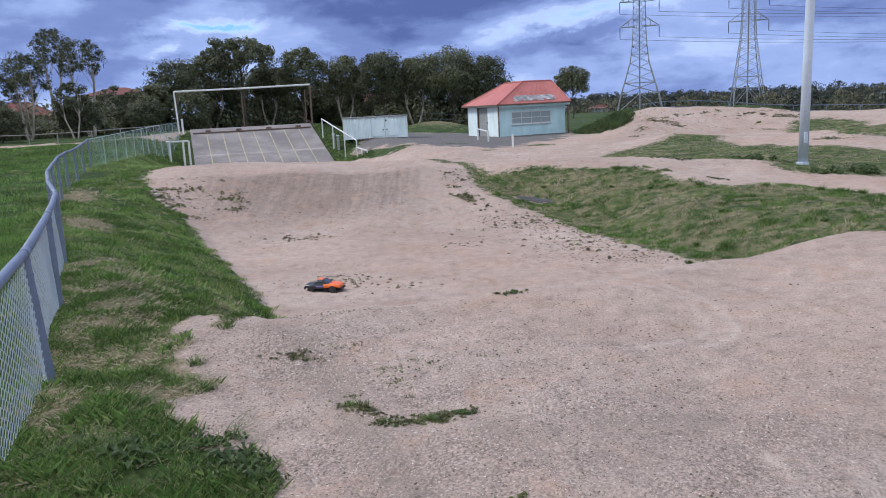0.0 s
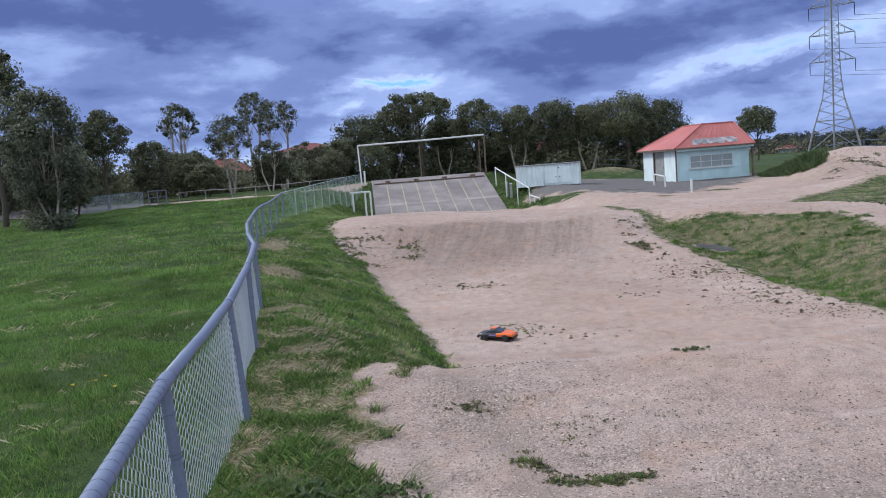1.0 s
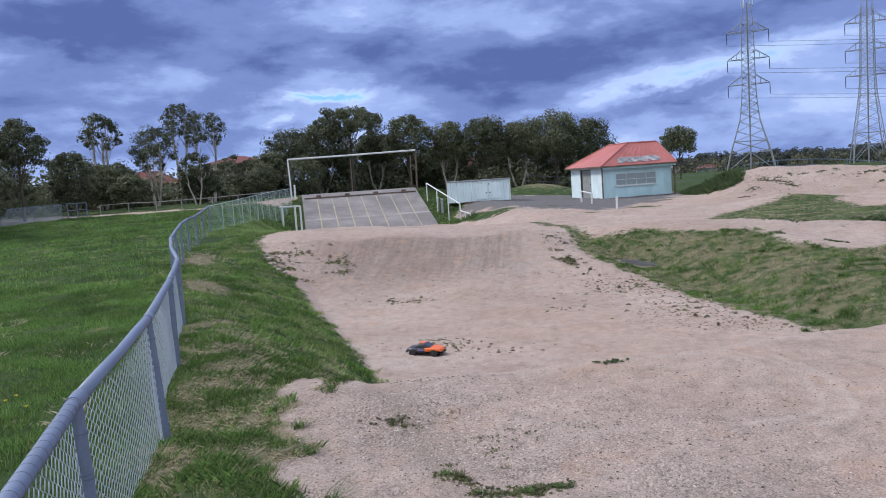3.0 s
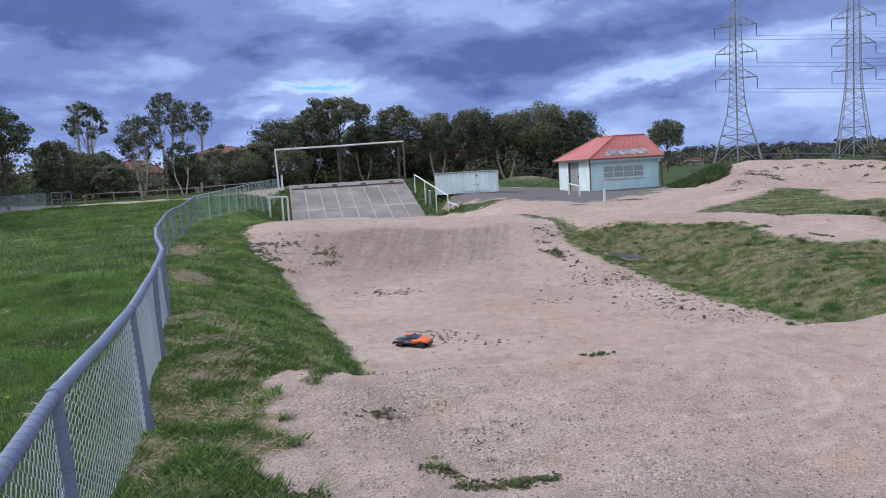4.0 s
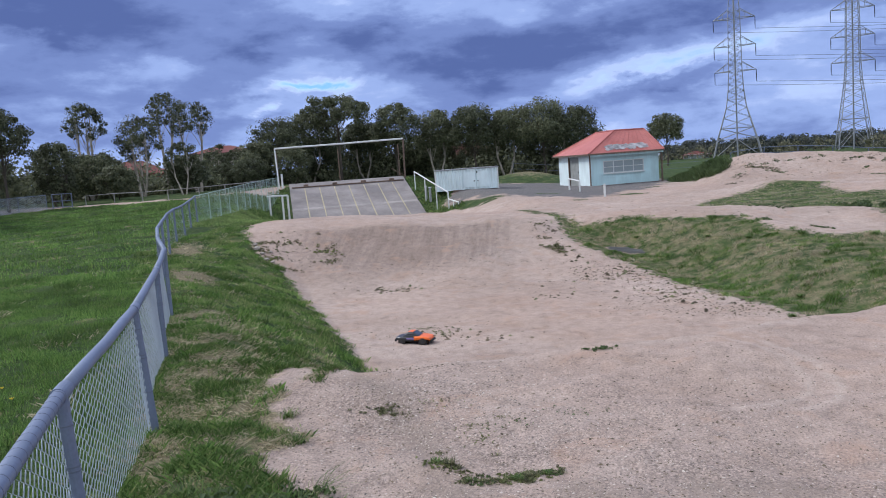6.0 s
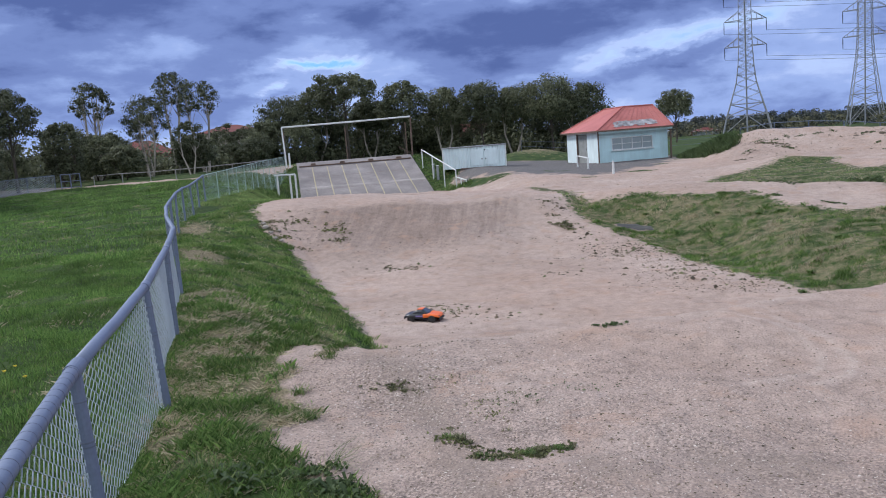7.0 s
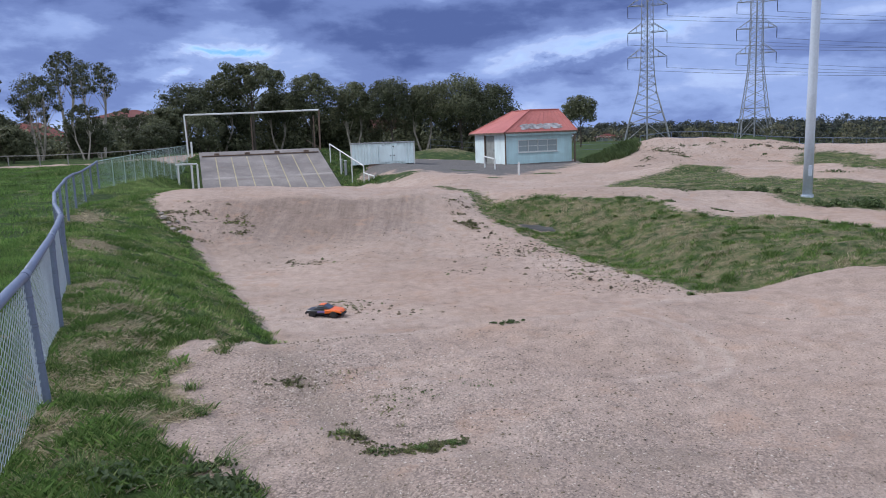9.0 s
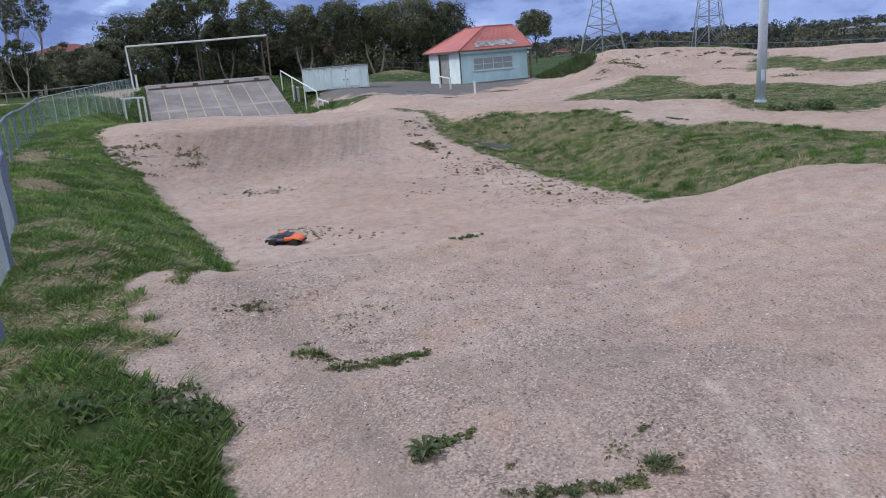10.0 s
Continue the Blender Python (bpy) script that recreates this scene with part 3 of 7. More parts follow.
def build_ground():
    angles = np.radians(np.concatenate([np.arange(-50, 38, 0.2), np.arange(38, 310, 4.0)]))
    radii = np.concatenate([[0.5], np.geomspace(0.9, 60, 520), np.geomspace(62, 4000, 60)])
    a, r = np.meshgrid(angles, radii)
    x, y = r * np.sin(a), r * np.cos(a)
    z = skin(x, y)
    n, m = len(radii), len(angles)
    verts = np.stack([x.ravel(), y.ravel(), z.ravel()], 1)
    i, j = np.meshgrid(np.arange(n - 1), np.arange(m), indexing="ij")
    k = (j + 1) % m
    faces = np.stack([i * m + j, i * m + k, (i + 1) * m + k, (i + 1) * m + j], -1).reshape(-1, 4)
    ob = quick_mesh("ground", verts, faces, MAT_GROUND)
    bm = bmesh.new()
    bm.from_mesh(ob.data)
    bm.verts.ensure_lookup_table()
    bm.faces.new([bm.verts[k] for k in range(m)][::-1])
    bm.to_mesh(ob.data)
    bm.free()
    me = ob.data
    me.polygons.foreach_set("use_smooth", [True] * len(me.polygons))
    for name, values in (("turf", turf_at(verts[:, 0], verts[:, 1])), ("straw", straw_at(verts[:, 0], verts[:, 1])),
                         ("gravel", np.clip(0.5 + np.maximum(inside(verts[:, 0], verts[:, 1], GRAVEL) / 2.4, inside(verts[:, 0], verts[:, 1], SEALED) / 1.6), 0, 1)),
                         ("grit", np.clip((1 - 0.8 * ss(4.4, 7.0, verts[:, 1] + 0.35 * np.clip(verts[:, 0] + 1.0, -2, 9))) * (1 - ss(6.2, 7.2, verts[:, 1])) * (1 - 0.35 * ss(0.8, 1.9, verts[:, 0])) + 0.35 * bump(verts[:, 0], verts[:, 1], -1.2, 5.2, 1.0, 1.2), 0.08, 1)), ("dark_soil", dark_soil_at(verts[:, 0], verts[:, 1])), ("rut_and_rim", np.maximum(near_lines(verts[:, 0], verts[:, 1], RUTS, 0.04), 0.75 * near_lines(verts[:, 0], verts[:, 1], [LIP], 0.16))), ("stain", near_lines(verts[:, 0], verts[:, 1], STAINS, 0.16))):
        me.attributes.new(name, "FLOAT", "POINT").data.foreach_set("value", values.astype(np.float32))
    return tagged(ob, "pale sandy dirt track with grassy banks and turf", "ground", kind="structure")


build_ground()


def muddy_puddle(cx, cy, rx, ry, turn):
    """A thin sheet of dark wet mud, its rim following the ground."""
    rnd, c, s = random.Random(3), math.cos(radians(turn)), math.sin(radians(turn))
    n, rings, verts, faces = 28, 4, [(cx, cy, float(skin(cx, cy)) + 0.012)], []
    wobble = [rnd.uniform(0.75, 1.15) for _ in range(n)]
    for r in range(1, rings + 1):
        for k in range(n):
            u, v = rx * r / rings * wobble[k] * math.cos(k * math.tau / n), ry * r / rings * wobble[k] * math.sin(k * math.tau / n)
            x, y = cx + u * c - v * s, cy + u * s + v * c
            verts.append((x, y, float(skin(x, y)) + (0.012 if r < rings else -0.01)))
    faces += [(0, 1 + k, 1 + (k + 1) % n) for k in range(n)]
    for r in range(rings - 1):
        a, b = 1 + r * n, 1 + (r + 1) * n
        faces += [(a + k, b + k, b + (k + 1) % n, a + (k + 1) % n) for k in range(n)]
    ob = link_mesh("mud_puddle", verts, faces, plain("wet_dark_mud", (0.06, 0.058, 0.054), 0.7, 0.0, 0.4, 3.0, 20.0), True)
    return tagged(ob, "dark wet mud lying in the ditch of the grass bank", "puddle")


muddy_puddle(2.25, 20.0, 0.62, 0.22, -25)


# ---- chain-link fence along the field ----
POSTS = [(0.75, -3.0), (-0.1, -1.2), (-1.0, 0.75), (-1.9, 2.82), (-2.67, 4.84), (-3.62, 6.94), (-4.7, 9.27), (-5.75, 11.17), (-6.69, 13.05), (-7.58, 14.95),
         (-8.47, 16.97), (-9.28, 19.02), (-9.98, 21.01), (-10.66, 22.91), (-10.98, 24.1)]
LEAN = [0.0, 0.0, 0.02, 0.03, 0.04, 0.0, 0.0, 0.0, 0.02, 0.0, -0.02, 0.0, 0.02, 0.0, 0.0]
TOPS = [0.86, 0.86, 0.86, 0.86, 0.85, 0.86, 0.85, 0.86, 0.91, 0.93, 1.0, 1.03, 1.04, 1.12, 1.24]


def mesh_panel(a, b, base_a, base_b, top_a, top_b, pitch, wire, sides):
    """Woven wire between two posts: zigzag strands that meet in diamonds."""
    a, b = Vector(a), Vector(b)
    length = (b - a).length
    n = max(2, int(length / pitch))
    verts, faces = [], []
    d = (b - a) / length
    nrm = Vector((-d.y, d.x, 0))
    for i in range(n):
        f0 = (i + 0.5) / n
        z0, z1 = base_a + (base_b - base_a) * f0 + 0.02, top_a + (top_b - top_a) * f0 - 0.01
        rows = max(4, int((z1 - z0) / (pitch * 0.5)))
        start = len(verts)
        for r in range(rows + 1):
            side = 0.5 if (r + i) % 2 else -0.5
            s = length * f0 + side * pitch * 1.04
            z = z0 + (z1 - z0) * r / rows
            sag = 0.02 * math.sin(s * 2.1 + z * 3)
            c = a + d * s + nrm * (sag + 0.004 * side)
            if sides == 3:
                for k in range(3):
                    w = k * math.tau / 3
                    o = d * math.cos(w) * wire + nrm * math.sin(w) * wire
                    verts.append((c.x + o.x, c.y + o.y, z))
            else:
                verts.append((c.x - d.x * wire, c.y - d.y * wire, z))
                verts.append((c.x + d.x * wire, c.y + d.y * wire, z))
        for r in range(rows):
            q = start + r * sides
            for k in range(3 if sides == 3 else 1):
                k2 = (k + 1) % sides
                faces.append((q + k, q + k2, q + sides + k2, q + sides + k))
    return verts, faces


def build_fence():
    f = thing("chain_link_fence", (*POSTS[3], ground_z(*POSTS[3])), "low galvanised chain-link fence with pipe rail beside the grass field", "fence")
    o = Vector(f.matrix_basis.translation)
    heads = []
    for (x, y), lean, top in zip(POSTS, LEAN, TOPS):
        g = ground_z(x, y)
        foot, head = Vector((x + lean * 0.6, y, g - 0.12)), Vector((x - lean, y, top))
        heads.append(head)
        bm = piped([foot - o, head - o], 0.026, 14)
        tube(bm, [head - o - Vector((0, 0, 0.075)), head - o - Vector((0, 0, 0.035))], 0.031, 10)
        tube(bm, [foot.lerp(head, 0.55) - o, foot.lerp(head, 0.565) - o], 0.0285, 8)
        post = part("post", bm, MAT_GALV, f, smooth=False)
        if 1.0 < y < 12:
            for q in (0.42, 0.66, 0.68, 0.86):
                c, w = foot.lerp(head, q) - o, (head - foot).normalized() * 0.002
                part("tie_wire", tube(bmesh.new(), [c - w, c + w + Vector((0, 0, 0.002))], 0.0295, 12), MAT_GALVDARK, post)
    for i in range(len(heads) - 1):
        a, b = heads[i] - o, heads[i + 1] - o
        d = (b - a).normalized()
        mid = a.lerp(b, 0.5) + Vector((0, 0, -0.008 * (i % 2)))
        bm = piped([a - d * 0.02, a.lerp(b, 0.25), mid, a.lerp(b, 0.75), b + d * 0.02], 0.03, 18)
        rail = part("top_rail", bm, MAT_GALV, f, smooth=True)
        part("sleeve", tube(bmesh.new(), [a - d * 0.05, a + d * 0.09], 0.0335, 18), MAT_GALV, rail, smooth=False)
    for i in range(len(heads) - 1):
        (ax, ay), (bx, by) = POSTS[i], POSTS[i + 1]
        near = i in (2, 3, 4, 5)
        v, fc = mesh_panel((ax - 0.035, ay, 0), (bx - 0.035, by, 0), ground_z(ax, ay), ground_z(bx, by), TOPS[i] - 0.03, TOPS[i + 1] - 0.03,
                           0.052 if i < 8 else 0.07, 0.0027 if i < 6 else 0.0040, 3 if near else 2)
        v = np.asarray(v) - np.array(o)
        ob = quick_mesh("mesh_panel", v, fc, MAT_WIRE)
        ob.parent = f
    # thin tape wound round the rail of the nearest span
    for i in (2,):
        a, b = heads[i] - o, heads[i + 1] - o
        d = (b - a).normalized()
        ring = bmesh.new()
        tube(ring, [-d * 0.0013, d * 0.0013], 0.0309, 18)
        first = part("binding", ring, MAT_GALVDARK, f)
        n = 30
        first.location = a.lerp(b, 1 / n)
        for k in range(2, n):
            c = first.copy()
            scene.collection.objects.link(c)
            c.location = a.lerp(b, k / n)
    return f


def build_far_fence():
    pts = [(-10.98, 24.1), (-11.6, 26.6), (-12.2, 29.0), (-12.8, 31.4), (-13.4, 33.8), (-14.0, 36.3), (-14.7, 38.8), (-15.3, 41.4), (-15.9, 44.0), (-16.5, 46.6), (-17.0, 49.2), (-17.4, 51.4)]
    tops = np.linspace(1.24, 1.62, len(pts))
    f = thing("green_mesh_fence", (*pts[0], ground_z(*pts[0])), "green-coated mesh fence with thin posts climbing the grass bank", "fence")
    o = Vector(f.matrix_basis.translation)
    heads = [Vector((x, y, t)) for (x, y), t in zip(pts, tops)]
    for h in heads:
        part("post", piped([(h.x - o.x, h.y - o.y, ground_z(h.x, h.y) - 0.1 - o.z), h - o], 0.016, 6), MAT_GREENWIRE, f)
    for i, (a, b) in enumerate(zip(heads, heads[1:])):
        part("top_rail", piped([a - o, b - o], 0.016, 6), MAT_GREENWIRE, f)
        v, fc = mesh_panel((a.x, a.y, 0), (b.x, b.y, 0), ground_z(a.x, a.y), ground_z(b.x, b.y), a.z - 0.02, b.z - 0.02, 0.06, 0.0085, 2)
        ob = quick_mesh("mesh_panel", np.asarray(v) - np.array(o), fc, MAT_GREENWIRE)
        ob.parent = f
    return f


build_fence()
build_far_fence()

# ---- start ramp with gate frame ----
AX, ACROSS = Vector((-0.316, 0.949, 0)), Vector((0.949, 0.316, 0))
RAMP_O = Vector((-10.9, 47.5, 0))


def on_ramp(u, v, lift=0.0):
    z = -1.15 + 2.22 * v / 8.2 if v <= 8.2 else 1.07
    return RAMP_O + ACROSS * u + AX * v + Vector((0, 0, z + lift))


def concrete():
    m = Mat("weathered_concrete", 0.9)
    a = m.ramp(m.noise(0.5, 6, 0.6), (0.3, (0.155, 0.135, 0.135)), (0.5, (0.225, 0.197, 0.193)), (0.72, (0.32, 0.285, 0.275)))
    b = m.ramp(m.noise(9, 5, 0.7), (0.3, 0.78), (0.7, 1.1))
    m.color(m.mix(0.8, a, b, "MULTIPLY"))
    m.bump(m.noise(30, 5), 0.3, 0.004)
    return m.m


MAT_CONCRETE = concrete()
MAT_YELLOW = plain("worn_yellow_line_paint", (0.40, 0.34, 0.22), 0.8, 0.0, 0.25, 2.5, 14)


MAT_WORN = plain("scuffed_pale_concrete", (0.30, 0.268, 0.258), 0.9, 0.0, 0.3, 0.9, 5)


def build_ramp():
    r = thing("start_ramp", tuple(on_ramp(0, 0)), "grey concrete race start ramp with faded yellow lane lines", "ramp")
    o = on_ramp(0, 0)
    half = 4.15
    bm = bmesh.new()
    rows = []
    for v in (-1.5, 0, 2.05, 4.1, 6.15, 8.2, 10.6):
        lift = 0.0
        rows.append([bm.verts.new(on_ramp(u, v, lift + dz) - o) for u, dz in ((-half, -0.5), (-half, 0), (half, 0), (half, -0.5))])
    for p, q in zip(rows, rows[1:]):
        for k in range(3):
            bm.faces.new((p[k], p[k + 1], q[k + 1], q[k]))
    bm.faces.new(rows[0])
    bm.faces.new(rows[-1][::-1])
    part("slab", bm, MAT_CONCRETE, r)
    for k in range(1, 8):
        u = -half + 2 * half * k / 8
        bm = bmesh.new()
        rows = []
        for i in range(9):
            v = -0.6 + 7.5 * i / 8
            rows.append([bm.verts.new(on_ramp(u + s, v, 0.006) - o) for s in (-0.035, 0.035)])
        for p, q in zip(rows, rows[1:]):
            bm.faces.new((p[0], p[1], q[1], q[0]))
        part("lane_line", bm, MAT_YELLOW, r)
    # cast joints across the slab and a pale worn band
    for v, wide, material in ((1.9, 0.03, MAT_BROWNSTEEL), (4.6, 0.03, MAT_BROWNSTEEL), (2.35, 0.32, MAT_WORN)):
        bm = bmesh.new()
        bm.faces.new([bm.verts.new(on_ramp(u, v + q, 0.0045) - o) for u, q in ((-half + 0.05, -wide / 2), (half - 0.05, -wide / 2), (half - 0.05, wide / 2), (-half + 0.05, wide / 2))])
        part("slab_joint" if wide < 0.1 else "worn_band", bm, material, r)
    # start gate lying down, with hinge blocks
    part("gate_bar", piped([on_ramp(-4.0, 7.1, 0.06) - o, on_ramp(4.0, 7.1, 0.06) - o], 0.05, 6), MAT_BROWNSTEEL, r, "dark steel start gate bar")
    for k in range(4):
        c = on_ramp(-3.0 + 2.05 * k, 7.3, 0.1) - o
        part("gate_hinge", box(bmesh.new(), 0.34, 0.4, 0.16, Matrix.Translation(c) @ pose(0, 0, 0, 0, 0, 18.4), 0.02), MAT_BROWNSTEEL, r)
    return r


build_ramp()


def build_gantry():
    left, right = Vector((-17.85, 53.0, 0.85)), Vector((-9.2, 55.4, 0.95))
    g = thing("gate_frame", tuple(left), "tall white pipe frame over the start ramp", "frame")
    o = left
    top_l, top_r = Vector((-17.95, 53.0, 3.66)), Vector((-9.15, 55.4, 3.78))
    part("post", piped([left - o, top_l - o], 0.055, 8), MAT_WHITE, g)
    part("post", piped([right - o, top_r - o], 0.06, 8), MAT_BROWNSTEEL, g, "rust-brown post")
    part("beam", piped([top_l - o, top_l.lerp(top_r, 0.5) - o + Vector((0, 0, -0.02)), top_r - o], 0.06, 8), MAT_WHITE, g)
    back = AX * 2.4
    for i, k in enumerate((0.0, 0.5, 1.0)):
        p = left.lerp(right, k) + back
        part("rear_post", piped([p - o, p - o + Vector((0, 0, 2.55))], 0.04, 6), MAT_BROWNSTEEL, g)
    part("stay", piped([right - o + Vector((0, 0, 0.15)), right - o + Vector((-0.9, -0.3, 0.75))], 0.03, 6), MAT_BROWNSTEEL, g)
    part("stub_post", piped([left - o + Vector((0.45, -0.6, 0)), left - o + Vector((0.45, -0.6, 1.0))], 0.07, 8), MAT_WHITE, g)
    return g


build_gantry()


def handrail(points, drops, label, radius=0.04):
    """A pipe rail through points with upright posts down to the ground."""
    a = Vector(points[0])
    base = Vector((a.x, a.y, ground_z(a.x, a.y)))
    h = thing("handrail", tuple(base), label, "railing", "rails beside the start ramp")
    part("rail", piped([Vector(p) - base for p in points], radius, 6), MAT_WHITE, h)
    for p in drops:
        p = Vector(p)
        part("post", piped([Vector((p.x, p.y, ground_z(p.x, p.y) - 0.05)) - base, p - base], radius, 6), MAT_WHITE, h)


handrail([(-8.2, 53.4, 1.36), (-5.2, 46.75, 0.02)], [(-8.2, 53.4, 1.36), (-7.2, 51.2, 0.92), (-6.2, 49.0, 0.48), (-5.2, 46.75, 0.02)], "white pipe handrail sloping down beside the concrete ramp")
handrail([(-5.2, 46.7, -0.4), (-4.5, 45.8, -0.58)], [(-4.85, 46.2, -0.5), (-4.5, 45.8, -0.58)], "short white pipe rail at the ramp foot")
handrail([(-15.75, 44.3, 0.56), (-14.6, 44.7, 0.54)], [(-15.6, 44.35, 0.56), (-14.9, 44.6, 0.55), (-14.6, 44.7, 0.54)], "low grey-white barrier rail on the grass by the ramp", 0.06)


# ---- storage shed ----
def ribbed(name, base, rough=0.5):
    m = Mat(name, rough, 0.0)
    a = m.ramp(m.noise(0.8, 5), (0.3, tuple(c * 0.88 for c in base)), (0.7, tuple(min(1, c * 1.06) for c in base)))
    b = m.ramp(m.noise(3.0, 6, 0.7, (1, 1, 0.15)), (0.35, 0.85), (0.6, 1.0))
    m.color(m.mix(0.8, a, b, "MULTIPLY"))
    return m.m


MAT_AQUA = ribbed("pale_aqua_paint", (0.80, 0.91, 0.93))
MAT_HUTWALL = ribbed("pale_blue_hut_paint", (0.55, 0.75, 0.79))
MAT_GREYTIN = plain("grey_tin", (0.33, 0.34, 0.35), 0.6, 0.3, 0.15, 1.5, 12)


def corrugated(bm, a, b, z0, z1, pitch=0.2, depth=0.05, out=Vector((0, -1, 0))):
    """A ribbed sheet from a to b."""
    a, b = Vector(a), Vector(b)
    n = int((b - a).length / pitch)
    d = (b - a) / n
    prev = None
    for i in range(n * 4 + 1):
        ph = i % 4
        off = out * (depth if ph in (1, 2) else 0.0)
        step = (0.0, 0.15, 0.5, 0.65)[ph]
        p = a + d * (i // 4 + step) if i < n * 4 else b
        pair = [bm.verts.new((p.x + off.x, p.y + off.y, z)) for z in (z0, z1)]
        if prev:
            bm.faces.new((prev[0], pair[0], pair[1], prev[1]))
        prev = pair
    return bm


def build_shed():
    s = thing("storage_shed", (-4.4, 51.4, -0.14), "pale aqua ribbed steel storage shed with a flat roof", "shed", turn=6)
    w, d, h = 4.15, 2.3, 1.42
    part("body", boxed(w - 0.06, d - 0.06, h - 0.08, 0, d / 2, h / 2 + 0.04), MAT_AQUA, s)
    part("front_sheet", corrugated(bmesh.new(), (-w / 2 + 0.02, 0, 0), (w / 2 - 0.02, 0, 0), 0.06, h), MAT_AQUA, s)
    part("side_sheet", corrugated(bmesh.new(), (-w / 2, d, 0), (-w / 2, 0, 0), 0.06, h, out=Vector((-1, 0, 0))), MAT_AQUA, s)
    part("roof", boxed(w + 0.18, d + 0.25, 0.07, 0, d / 2, h + 0.045, bevel=0.01), MAT_GREYTIN, s, "grey sheet roof")
    for x in (-w / 2, w / 2):
        part("corner_post", boxed(0.09, 0.09, h, x, -0.01, h / 2 + 0.02, bevel=0.01), MAT_WHITE, s)
    for x in (-0.02, 0.86):
        dr = part("door", boxed(0.82, 0.04, 1.02, x - 0.2 + 0.4, -0.05, 0.72, bevel=0.008), MAT_AQUA, s)
        hd = part("latch", boxed(0.07, 0.05, 0.07, x - 0.2 + (0.72 if x < 0.4 else 0.08), -0.09, 0.62), MAT_DARK, dr)
    part("vent", piped([(0.7, -0.06, 1.2), (0.7, -0.1, 1.2)], 0.05, 8), MAT_DARK, s)
    part("base_beam", boxed(2.1, 0.2, 0.1, 0.1, -0.1, 0.04, bevel=0.01), MAT_BROWNSTEEL, s)
    part("base_stone", boxed(0.5, 0.25, 0.1, 0.9, -0.16, 0.05, bevel=0.03), MAT_CONCRETE, s)


build_shed()


# ---- club hut ----
def tin_roof():
    m = Mat("faded_red_roof_paint", 0.6)
    a = m.ramp(m.noise(0.7, 5), (0.3, (0.40, 0.115, 0.10)), (0.7, (0.52, 0.17, 0.15)))
    b = m.ramp(m.noise(7, 5, 0.7), (0.35, 0.8), (0.65, 1.05))
    m.color(m.mix(0.7, a, b, "MULTIPLY"))
    return m.m


MAT_REDROOF = tin_roof()
MAT_PEELED = plain("bare_zinc_patch", (0.33, 0.315, 0.33), 0.6, 0.1, 0.6, 3, 9)
MAT_GLASS = Mat("dusty_window_glass", 0.12)
MAT_GLASS.bsdf.inputs["Base Color"].default_value = (0.33, 0.38, 0.40, 1)
MAT_GLASS = MAT_GLASS.m
MAT_DOORGREY = plain("grey_screen_door", (0.30, 0.31, 0.30), 0.7, 0.0, 0.15)
MAT_TRIM = plain("white_trim", (0.66, 0.68, 0.68), 0.5, 0.0, 0.08)


